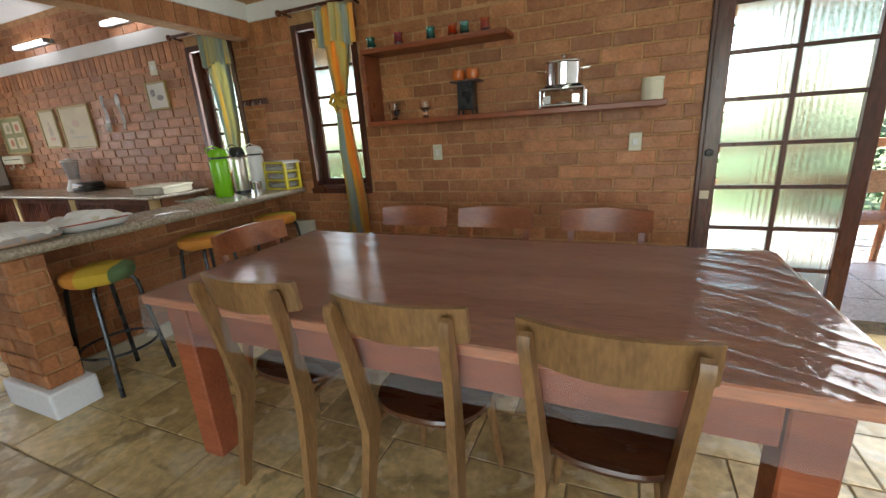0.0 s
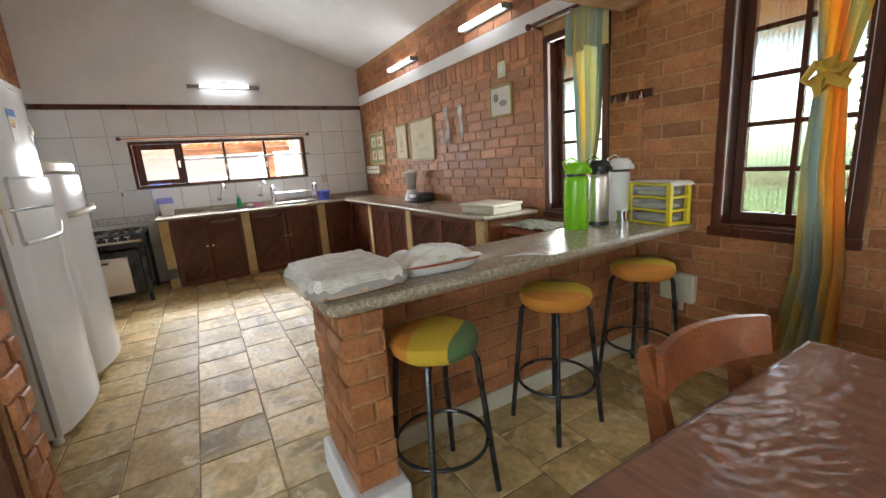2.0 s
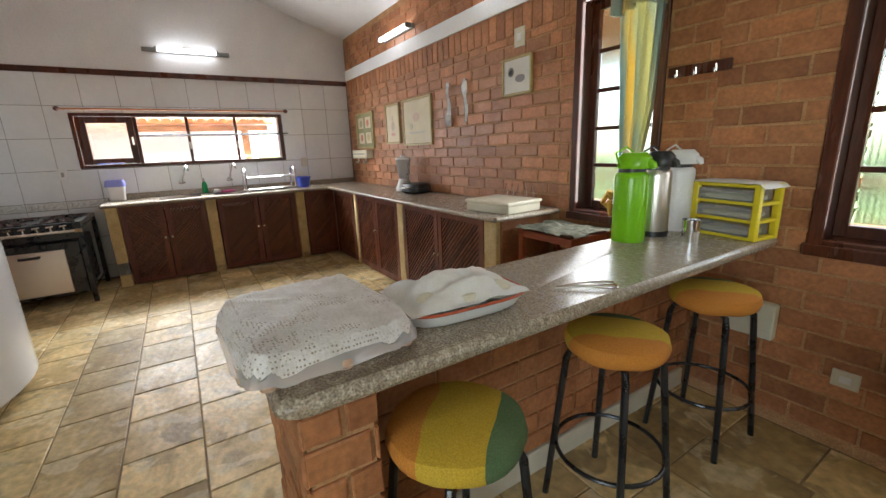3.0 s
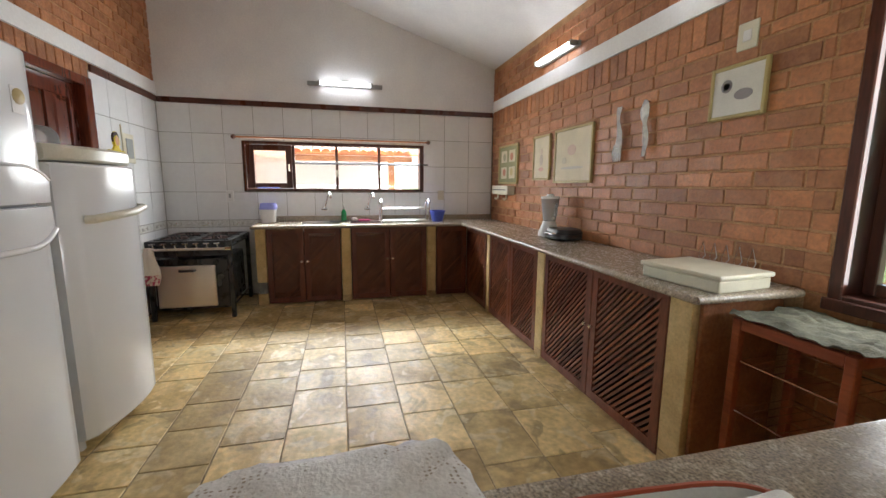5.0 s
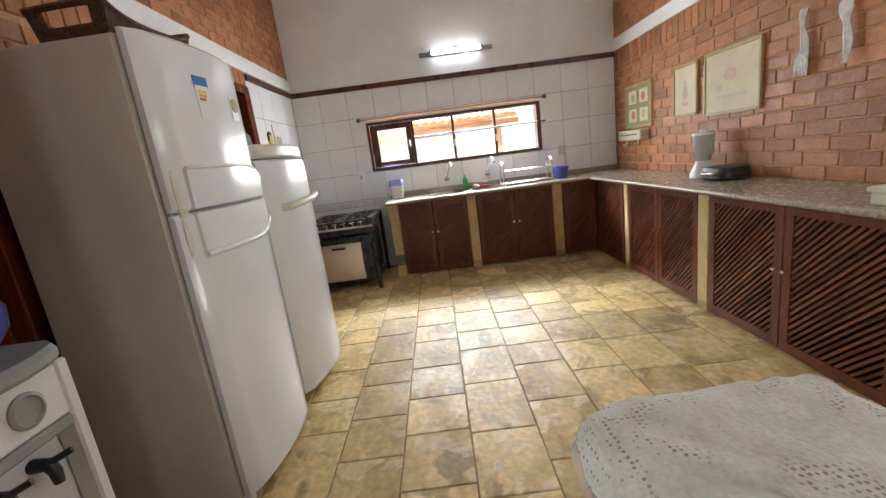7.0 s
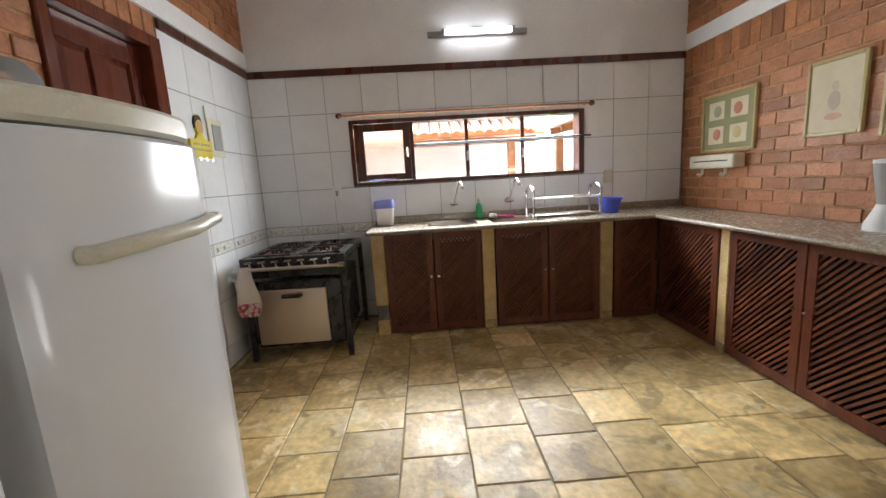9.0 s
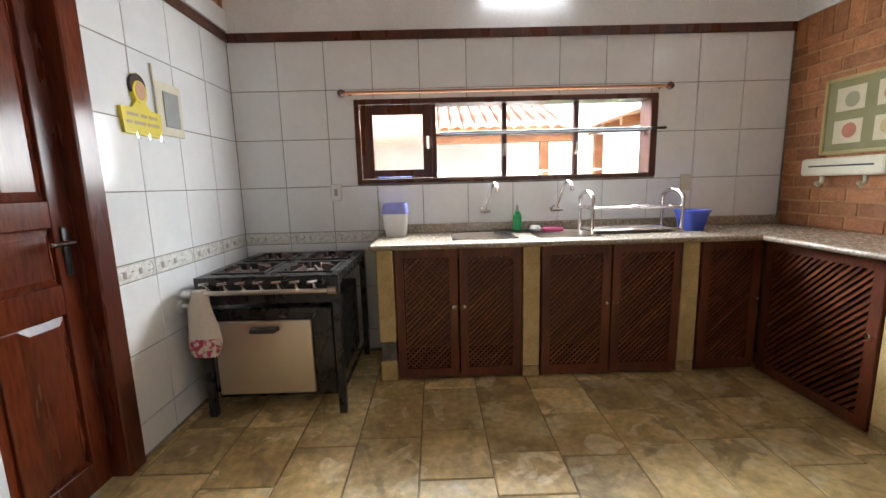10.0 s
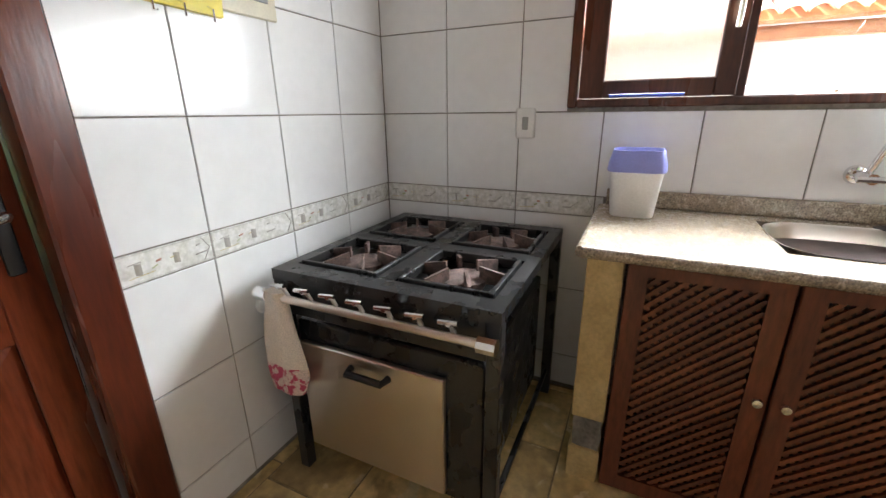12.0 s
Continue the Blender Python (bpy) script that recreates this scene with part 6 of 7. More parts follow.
for v in bm.verts:
    v.co += v.co.normalized() * 0.006 * noise.noise(v.co * 60)
part("cloth", bm, M_CLOTH, sc)
dk = thing("dish_rack", "chrome dish rack over the worktop", "dish rack", (-7.98, 2.0, CT))
for sx in (-1, 1):
    bm = bmesh.new()
    for sy in (-1, 1):
        tube(bm, [(sx * 0.12, sy * 0.29, 0.0), (sx * 0.12, sy * 0.29, 0.22)], 0.011, 10)
    tube(bm, [(sx * 0.12, -0.29, 0.02), (sx * 0.12, 0.29, 0.02)], 0.008, 8)
    tube(bm, [(sx * 0.12, -0.29, 0.165), (sx * 0.12, 0.29, 0.165)], 0.009, 8)
    part("side_frame", bm, M_CHROME, dk)
for sy in (-1, 1):
    bar("hoop", M_CHROME, dk, [(-0.12, sy * 0.29, 0.21)] + [(-0.12 * math.cos(k * math.pi / 8), sy * 0.29, 0.22 + 0.05 * math.sin(k * math.pi / 8)) for k in range(9)] + [(0.12, sy * 0.29, 0.21)], 0.014, 10)
for k in range(16):
    bar("slat", M_CHROME, dk, [(-0.12, -0.26 + k * 0.0347, 0.165), (0.0, -0.26 + k * 0.0347, 0.15), (0.12, -0.26 + k * 0.0347, 0.165)], 0.006, 6)
bm = bmesh.new()
plate(bm, 2, 2, lambda u, v: (-0.11 + 0.22 * u, -0.28 + 0.56 * v, 0.02), 0.003)
part("drip_tray", bm, M_STEEL, dk)
bb = thing("blue_colander", "blue plastic basket standing by the dish rack", "basket", (-7.95, 2.41, CT), 12)
bm = bmesh.new()
base = soft_rect(1, 1, 28, 0.6)
rings(bm, [[(x * s, y * s * 0.8, z) for x, y in base] for s, z in ((0.07, 0.0), (0.10, 0.12), (0.108, 0.125), (0.108, 0.135), (0.095, 0.13), (0.065, 0.012))])
part("basket", bm, M_BLUEP, bb)

# ---- on the walls of the kitchen ----
def picture(name, label, x0, x1, z0, z1, frame_mat, inner, deco, edge=0.022):
    t = thing(name, label, "picture", ((x0 + x1) / 2, YN - 0.004, (z0 + z1) / 2), group="pictures on the brick wall")
    w, h = (x1 - x0) / 2, (z1 - z0) / 2
    bm = bmesh.new()
    for a, b, c, d in ((-w, -w + edge, -h, h), (w - edge, w, -h, h), (-w + edge, w - edge, h - edge, h), (-w + edge, w - edge, -h, -h + edge)):
        bx(bm, a, b, -0.024, 0.0, c, d, 0.004)
    part("frame", bm, frame_mat, t, smooth=False)
    block("print", inner, t, -w + edge, w - edge, -0.014, -0.002, -h + edge, h - edge, 0)
    for m, a, b, c, d, nm in deco:
        bm = bmesh.new()
        pts = [(a * w, c * h), (b * w, d * h)]
        cx, cz, rx, rz = (a + b) / 2 * w, (c + d) / 2 * h, abs(b - a) / 2 * w, abs(d - c) / 2 * h
        n = 4 if nm == "square" else 16
        o = math.pi / 4 if n == 4 else 0
        k = math.sqrt(2) if n == 4 else 1
        rings(bm, [[(cx + rx * k * math.cos(o + 2 * math.pi * i / n), y, cz + rz * k * math.sin(o + 2 * math.pi * i / n)) for i in range(n)] for y in (-0.013, -0.0155)])
        part("motif", bm, m, t, smooth=False)
    return t


sq = []
for sx in (-1, 1):
    for sz in (-1, 1):
        sq.append((M_PAPER, sx * 0.42 - 0.3, sx * 0.42 + 0.3, sz * 0.42 - 0.3, sz * 0.42 + 0.3, "square"))
picture("framed_print", "olive framed print with four small fruit squares", -7.935, -7.36, 1.365, 1.825, M_GILT, M_GREENMAT, sq)
M_FADED = plain("faded_red", (0.52, 0.20, 0.13), 0.8)
fruit = thing("fruit_motif", "small painted fruits on the olive print", "picture", (-7.6475, YN - 0.0195, 1.595))
for sx, sz, m in ((-1, -1, M_FADED), (1, 1, M_FADED), (-1, 1, plain("faded_olive", (0.36, 0.34, 0.22), 0.8)), (1, -1, plain("faded_yellow", (0.56, 0.44, 0.22), 0.8))):
    turned("fruit", m, fruit, [(0.0, 0), (0.045, 0.0), (0.04, 0.001), (0.0, 0.0015)], n=16).matrix_local = pose(sx * 0.11, 0, sz * 0.09, 90, 0, 0)
picture("framed_print", "narrow framed print of a child's figure in pale tones", -6.97, -6.615, 1.40, 1.842, M_GILT, M_PAPER, [(plain("faded_figure", (0.50, 0.42, 0.34), 0.8), -0.2, 0.2, -0.35, 0.15, "round"), (plain("faded_head", (0.58, 0.46, 0.36), 0.8), -0.12, 0.12, 0.15, 0.4, "round"), (plain("faded_pink", (0.60, 0.36, 0.28), 0.8), -0.3, 0.3, -0.6, -0.42, "round")])
picture("framed_print", "large pale faded print in a gilt frame", -6.528, -5.92, 1.37, 1.85, M_GILT, M_PAPER, [(plain("faded_rose", (0.60, 0.44, 0.36), 0.8), -0.25, 0.2, 0.0, 0.38, "round"), (plain("faded_leaf", (0.56, 0.50, 0.38), 0.8), -0.55, -0.3, -0.3, -0.05, "round"), (plain("faded_grey", (0.54, 0.50, 0.44), 0.8), -0.6, 0.6, -0.5, -0.4, "round")])
picture("framed_print", "framed drawing of vegetables in grey ink", -4.86, -4.55, 1.69, 1.955, M_GILT, plain("white_paper", (0.68, 0.66, 0.61), 0.8), [(M_INK, -0.1, 0.55, -0.35, 0.05, "round"), (M_INK, -0.6, -0.2, 0.0, 0.5, "round"), (plain("pale_ink", (0.6, 0.57, 0.53), 0.8), -0.52, -0.28, 0.1, 0.4, "round")], 0.018)
pd = thing("paper_towel_holder", "cream plastic paper towel dispenser under the fruit print", "dispenser", (-7.71, YN - 0.002, 1.175))
block("case", M_CREAM, pd, -0.26, 0.26, -0.10, 0.0, 0.06, 0.17, 0.015, "", 2)
block("slot", M_BLACKP, pd, -0.2, 0.2, -0.104, -0.1, 0.115, 0.125, 0)
for x in (-0.15, 0.12):
    bar("hook", M_CREAM, pd, [(x, -0.05, 0.06), (x, -0.05, 0.02), (x, -0.075, 0.0), (x, -0.09, 0.02)], 0.012, 8)


def cutlery(name, label, x, fork):
    t = thing(name, label, "ornament", (x, YN - 0.03, 1.52))
    bm = bmesh.new()
    n = 14
    loops = []
    for i in range(n + 1):
        u = i / n
        z = (0.10 if fork else 0.02) + (0.38 - (0.10 if fork else 0.02)) * u
        wd_ = 0.017 + 0.012 * math.sin(u * math.pi * 1.5) ** 2 + (0.028 * max(0, 1 - u * 4) if fork else 0)
        if not fork and u > 0.62:
            wd_ = 0.042 * math.sqrt(max(0.03, 1 - ((u - 0.8) / 0.2) ** 2))
        xo = 0.012 * math.sin(u * 6.0)
        loops.append([(xo - wd_, 0, z), (xo, -0.014, z), (xo + wd_, 0, z), (xo, 0.012, z)])
    rings(bm, loops)
    if fork:
        for k in range(4):
            xx = -0.038 + 0.025 * k
            tube(bm, [(xx * 0.8, 0, 0.11), (xx, -0.006, 0.06), (xx * 0.95, -0.002, 0.0)], [0.010, 0.009, 0.005], 6)
    part("ornament", bm, M_CERAMIC, t)
    bar("nail", M_IRON, t, [(0.0, 0.0, 0.37), (0.0, 0.03, 0.372)], 0.003, 5)


cutlery("ceramic_fork", "large painted ceramic fork hanging on the brick", -5.60, True)
cutlery("ceramic_spoon", "large painted ceramic spoon hanging on the brick", -5.335, False)

# curtain rail over the sink window
rr = thing("curtain_rail", "thin wooden rail with turned ends over the window", "curtain rod", (XW + 0.055, 1.21, 1.875))
bar("rail", M_VERWOOD, rr, [(0, -1.12, 0), (0, 1.12, 0.0)], 0.010, 10)
for s in (-1, 1):
    f = turned("finial", M_DARKWOOD, rr, [(0.0, -0.03), (0.016, -0.022), (0.028, 0.0), (0.016, 0.022), (0.0, 0.03)], 0, 0, 16)
    f.matrix_local = pose(0, s * 1.13, 0, 90, 0, 0)
    bar("bracket", M_DARKWOOD, rr, [(0, s * 1.08, 0), (-0.055, s * 1.08, 0.0)], 0.010, 6)
wp = thing("wiper", "thin blue and white wiper lying on the window sill", "wiper", (XW + 0.02, 0.42, 1.295))
bar("strip", M_BLUEP, wp, [(0, -0.12, 0.006), (0, 0.12, 0.006)], 0.006, 6)


def west_plate(y, z, mat, name, label):
    t = thing(name, label, "socket", (XW + 0.001, y, z), 90)
    block("plate", mat, t, -0.04, 0.04, -0.010, 0, -0.06, 0.06, 0.008, "", 2)
    block("insert", M_GREYP if mat is M_WHITEP else mat, t, -0.012, 0.012, -0.012, -0.01, -0.025, 0.025, 0.002)


west_plate(-0.01, 1.205, M_WHITEP, "wall_socket", "white socket on the tiled wall")
west_plate(2.52, 1.215, M_CREAM, "wall_socket", "cream socket on the tiled wall")
ep = thing("meter_panel", "cream breaker panel with a dark window", "electrical panel", (-7.51, YS + 0.001, 1.53))
block("case", M_CREAM, ep, -0.105, 0.105, 0.0, 0.012, 0.0, 0.27, 0.004)
block("glass_door", M_GREYP, ep, -0.07, 0.055, 0.012, 0.018, 0.045, 0.225, 0.003, "dark window of the panel")
bar("cable", M_CREAM, ep, [(0.105, 0.006, 0.24), (0.108, 0.006, 0.34)], 0.006, 6)
kh = thing("key_holder", "yellow painted key holder with a doll's head", "key holder", (-7.285, YS + 0.001, 1.508))
bm = bmesh.new()
prof = [(-0.125, 0.0), (0.125, 0.005), (0.135, 0.12), (0.06, 0.125), (0.03, 0.16), (-0.03, 0.16), (-0.06, 0.125), (-0.135, 0.12)]
rings(bm, [[(x, y, z) for x, z in prof] for y in (0.0, 0.016)])
for cx, cz, r in ((0.0, 0.20, 0.045), (0.0, 0.235, 0.045)):
    rings(bm, [[(cx + r * math.cos(2 * math.pi * k / 20), y, cz + r * 1.15 * math.sin(2 * math.pi * k / 20)) for k in range(20)] for y in ((0.0, 0.02) if cz < 0.22 else (0.0, 0.012))])
doll = part("board", bm, M_YELLOWP, kh, smooth=False)
bm = bmesh.new()
rings(bm, [[(0.052 * math.cos(2 * math.pi * k / 20), y, 0.225 + 0.06 * math.sin(2 * math.pi * k / 20)) for k in range(20)] for y in (0.0, 0.014)])
part("hair", bm, M_SHADE_AND_HAIR, kh, "dark brown painted hair", smooth=False)
bm = bmesh.new()
rings(bm, [[(0.032 * math.cos(2 * math.pi * k / 20), y, 0.205 + 0.042 * math.sin(2 * math.pi * k / 20)) for k in range(20)] for y in (0.014, 0.022)])
part("face", bm, plain("painted_face", (0.55, 0.30, 0.18), 0.5), kh, "plain painted face", smooth=False)
for z_, cuts in ((0.085, ((-0.10, -0.045), (-0.03, 0.01), (0.03, 0.10))), (0.05, ((-0.11, -0.03), (-0.015, 0.06), (0.075, 0.11)))):
    for a_, b_ in cuts:
        block("lettering", M_GILT, kh, a_, b_, 0.016, 0.018, z_, z_ + 0.014, 0, "faded brown lettering")
for x in (-0.08, 0.0, 0.08):
    bar("hook", M_CHROME, kh, [(x, 0.016, 0.02), (x, 0.035, 0.01), (x, 0.035, -0.02), (x, 0.05, -0.02)], 0.003, 5)

# ---- fluorescent lamps ----
def strip_lamp(at, rz, half, tube_half):
    t = thing("strip_light", "fluorescent strip light with a lit tube", "lamp", at, rz, group="strip lights")
    block("batten", M_GREYP, t, -half, half, -0.035, 0.0, -0.022, 0.022, 0.004)
    bm = bmesh.new()
    tube(bm, [(-tube_half, -0.075, 0), (tube_half, -0.075, 0)], 0.022, 14)
    part("tube", bm, M_TUBE, t, "glowing white tube")
    for s in (-1, 1):
        block("socket", M_GREYP, t, s * (tube_half + 0.012) - 0.012, s * (tube_half + 0.012) + 0.012, -0.1, -0.036, -0.022, 0.022, 0.003)
    block("starter", M_GREYP, t, -0.05, 0.05, -0.04, 0.0, 0.023, 0.045, 0.003)


strip_lamp((XW, 1.34, 2.515), 90, 0.435, 0.29)
strip_lamp((-6.535, YN - 0.002, 2.52), 0, 0.34, 0.31)
strip_lamp((-4.865, YN - 0.002, 2.53), 0, 0.34, 0.31)

# ---- outside ----
bm = bmesh.new()
s = 400
vs = [bm.verts.new(p) for p in ((-s, -s, -0.25), (s, -s, -0.25), (s, s, -0.25), (-s, s, -0.25))]
bm.faces.new(vs)
setting("ground", bm, M_GRASS, "grassy ground round the house", "ground")
bm = bmesh.new()
bx(bm, -8.6, 5.5, YN + TH, 6.6, -0.24, -0.032)
veranda = setting("veranda_floor", bm, M_GROUT, "pale tiled veranda floor", "pavement")
bm = bmesh.new()
bx(bm, -13.6, XW - TH, -4.5, 6.6, -0.24, -0.02)
setting("patio", bm, M_VERANDA, "pale paved patio behind the kitchen", "pavement")
# veranda roof over the north side: boards on rafters
bm = bmesh.new()
rings(bm, [[(x, YN + TH, 2.66), (x, 6.2, 2.30), (x, 6.2, 2.34), (x, YN + TH, 2.70)] for x in (-8.5, 5.5)])
vr = tagged(part("veranda_roof", bm, M_VERWOOD, None, smooth=False), "orange boarded veranda roof on rafters", "roof", kind="structure")
for k in range(15):
    x = -8.3 + k * 0.95
    bm = bmesh.new()
    rings(bm, [[(x + a, YN + TH, 2.656 + c) for a, c in ((-0.03, -0.1), (0.03, -0.1), (0.03, 0), (-0.03, 0))], [(x + a, 6.15, 2.30 + c) for a, c in ((-0.03, -0.1), (0.03, -0.1), (0.03, 0), (-0.03, 0))]])
    part("rafter", bm, M_VERWOOD, vr, smooth=False)
rl = thing("veranda_railing", "red-brown wooden railing along the veranda", "railing", (0, 5.9, -0.03))
for k in range(8):
    block("post", M_VERWOOD, rl, -8.0 + 1.85 * k - 0.05, -8.0 + 1.85 * k + 0.05, -0.05, 0.05, 0, 2.2, 0.006)
for z in (0.50, 0.90):
    block("rail", M_VERWOOD, rl, -8.0, 5.0, -0.025, 0.025, z, z + 0.09, 0.006)
bn2 = thing("veranda_bench", "small reddish wooden bench on the veranda", "bench", (1.45, 4.55, -0.03), 20)
block("seat", M_VERWOOD, bn2, -0.35, 0.35, -0.16, 0.16, 0.43, 0.47, 0.006)
for sx in (-1, 1):
    for sy in (-1, 1):
        bar("leg", M_VERWOOD, bn2, [(sx * 0.33, sy * 0.2, 0.0), (sx * 0.25, sy * 0.1, 0.43)], 0.028, 8)
block("backrest", M_VERWOOD, bn2, -0.35, 0.35, 0.15, 0.19, 0.62, 0.80, 0.006)
for sx in (-1, 1):
    block("upright", M_VERWOOD, bn2, sx * 0.3 - 0.025, sx * 0.3 + 0.025, 0.15, 0.185, 0.43, 0.62, 0.003)


def tree(at, h, spread, seed):
    rnd = random.Random(seed)
    t = thing("tree", "leafy green garden tree beyond the veranda", "tree", at, group="garden trees")
    bm = bmesh.new()
    tube(bm, [(0, 0, 0), (0.08, 0.03, h * 0.25), (0.0, 0.1, h * 0.5), (0.1, 0.0, h * 0.75)], [0.16, 0.13, 0.09, 0.04], 10)
    tips = []
    for k in range(9):
        a = rnd.uniform(0, 6.28)
        z = h * rnd.uniform(0.25, 0.7)
        e = (spread * rnd.uniform(0.5, 0.9) * math.cos(a), spread * rnd.uniform(0.5, 0.9) * math.sin(a), z + h * rnd.uniform(0.1, 0.3))
        tube(bm, [(0.04, 0.05, z), (e[0] * 0.5, e[1] * 0.5, (z + e[2]) / 2 + 0.1), e], [0.06, 0.04, 0.015], 6)
        tips.append(Vector(e))
    part("trunk", bm, M_BARK, t)
    v, f = [], []
    for k in range(2600):
        c = rnd.choice(tips)
        p = c + Vector((rnd.gauss(0, 1), rnd.gauss(0, 1), rnd.gauss(0, 0.8))) * spread * 0.24
        d = Vector((rnd.gauss(0, 1), rnd.gauss(0, 1), rnd.gauss(0, 0.6))).normalized()
        u = d.orthogonal().normalized()
        ln, wd_ = rnd.uniform(0.07, 0.14), rnd.uniform(0.025, 0.05)
        b0 = len(v)
        v += [tuple(p), tuple(p + d * ln * 0.5 + u * wd_), tuple(p + d * ln), tuple(p + d * ln * 0.5 - u * wd_)]
        f.append((b0, b0 + 1, b0 + 2, b0 + 3))
    me = bpy.data.meshes.new("crown")
    me.from_pydata(v, [], f)
    me.materials.append(M_LEAF)
    c = new("crown", me)
    c.parent = t
    c["kind"] = "stuff"
    return t


t0 = tree((2.4, 9.0, -0.25), 4.6, 2.0, 3)
for x, y, r in ((-1.2, 10.5, 80), (5.2, 8.4, 200), (-4.5, 9.2, 300), (8.6, 10.5, 40), (0.6, 13.0, 130), (4.2, 12.2, 260)):
    copy_thing(t0, pose(x, y, -0.25, 0, 0, r))
v, f = [], []
rnd = random.Random(8)
for k in range(9000):
    p = Vector((rnd.uniform(-9, 12), 7.6 + rnd.gauss(0, 0.25), -0.2 + 1.25 * math.sqrt(rnd.random()) + 0.1 * math.sin(k)))
    d = Vector((rnd.gauss(0, 1), rnd.gauss(0, 1), rnd.gauss(0, 0.6))).normalized()
    u = d.orthogonal().normalized()
    b0 = len(v)
    v += [tuple(p), tuple(p + d * 0.06 + u * 0.03), tuple(p + d * 0.12), tuple(p + d * 0.06 - u * 0.03)]
    f.append((b0, b0 + 1, b0 + 2, b0 + 3))
me = bpy.data.meshes.new("hedge")
me.from_pydata(v, [], f)
me.materials.append(M_LEAF)
tagged(new("hedge", me), "low leafy green hedge along the garden", "hedge", kind="stuff")

# ---- outbuilding behind the sink window ----
ob_ = thing("outbuilding", "white outbuilding with a terracotta tiled roof", "house", (-13.0, 0.3, -0.02))
block("wall", M_PLASTER, ob_, -0.3, 0.0, -4.6, 2.4, 0, 2.6, 0.01)
for y in (-3.0, -0.6, 1.9):
    block("post", M_VERWOOD, ob_, 1.95, 2.07, y - 0.06, y + 0.06, 0, 1.86, 0.006)
block("beam", M_VERWOOD, ob_, 1.94, 2.08, -4.6, 2.3, 1.80, 1.90, 0.006)
roof = bmesh.new()
rings(roof, [[(2.15, y, 1.90), (-0.2, y, 2.80), (-0.2, y, 2.83), (2.15, y, 1.93)] for y in (-4.7, 2.4)])
rf = part("roof", roof, M_VERWOOD, ob_, "boarded roof under terracotta tiles", smooth=False)
bm = bmesh.new()
for s_ in (0, 1):
    A = [Vector((0.0, 0.075 * math.cos(math.pi * k / 8), 0.055 * math.sin(math.pi * k / 8))) for k in range(9)]
    B = [Vector((0.45, 0.075 * math.cos(math.pi * k / 8), 0.055 * math.sin(math.pi * k / 8))) for k in range(9)]
vlA = [bm.verts.new(p) for p in A]
vlB = [bm.verts.new(p) for p in B]
fs = [bm.faces.new((vlA[i], vlA[i + 1], vlB[i + 1], vlB[i])) for i in range(8)]
bmesh.ops.solidify(bm, geom=fs, thickness=0.012)
tile_me = mesh_of("roof_tile", bm, M_TERRACOTTA, True)
ang = math.degrees(math.atan2(0.9, 2.35))
for i in range(42):
    for j in range(6):
        o = new("roof_tile", tile_me)
        o.parent = rf
        d = 0.42 * j
        o.matrix_local = pose(2.22 - (d + 0.45) * math.cos(radians(ang)), -4.6 + 0.166 * i, 1.95 + (d + 0.45) * math.sin(radians(ang)), 0, ang, 0)
pg = thing("lean_to", "orange timber lean-to roof with rafters beside the kitchen", "roof", (-10.0, 4.2, -0.02))
bm = bmesh.new()
rings(bm, [[(-1.6, -1.2 + 0, 2.02), (-1.6, 1.8, 2.55), (-1.6, 1.8, 2.58), (-1.6, -1.2, 2.05)], [(1.3, -1.2, 2.02), (1.3, 1.8, 2.55), (1.3, 1.8, 2.58), (1.3, -1.2, 2.05)]])
part("boards", bm, M_VERWOOD, pg, smooth=False)
for k in range(6):
    x = -1.5 + 0.54 * k
    bm = bmesh.new()
    rings(bm, [[(x + a, -1.2, 2.015 + c) for a, c in ((-0.035, -0.09), (0.035, -0.09), (0.035, 0), (-0.035, 0))], [(x + a, 1.8, 2.545 + c) for a, c in ((-0.035, -0.09), (0.035, -0.09), (0.035, 0), (-0.035, 0))]])
    part("rafter", bm, M_VERWOOD, pg, smooth=False)
for x in (-1.4, 1.1):
    block("post", M_VERWOOD, pg, x - 0.06, x + 0.06, -1.15, -1.03, 0, 1.93, 0.006)
block("back_wall", M_VERWOOD, pg, -1.6, 1.3, 1.75, 1.8, 0, 2.5, 0.004, "orange plank wall")
wt = thing("wash_trough", "white masonry wash trough under the lean-to", "trough", (-10.2, 3.6, -0.02))
block("pedestal", M_PLASTER, wt, -0.5, 0.5, -0.3, 0.3, 0, 0.95, 0.02)
block("basin", M_PLASTER, wt, -0.7, 0.7, -0.4, 0.4, 0.951, 1.35, 0.03)

# ---- pieces of walls and floor: bricks, tiles, slabs ----
def piece_mesh(name, w, h, t, mat, bev, jitter=0.0):
    """A slab lying in local x-y with its face towards +z, bevelled round the face."""
    bm = bmesh.new()
    lo = [(-w / 2, -h / 2), (w / 2, -h / 2), (w / 2, h / 2), (-w / 2, h / 2)]
    loops = []
    for z, ins in ((0.0, 0.0), (t - bev, 0.0), (t, bev)):
        loops.append([(x - math.copysign(ins, x) + random.uniform(-jitter, jitter), y - math.copysign(ins, y) + random.uniform(-jitter, jitter), z) for x, y in lo])
    rings(bm, loops)
    return mesh_of(name, bm, mat)


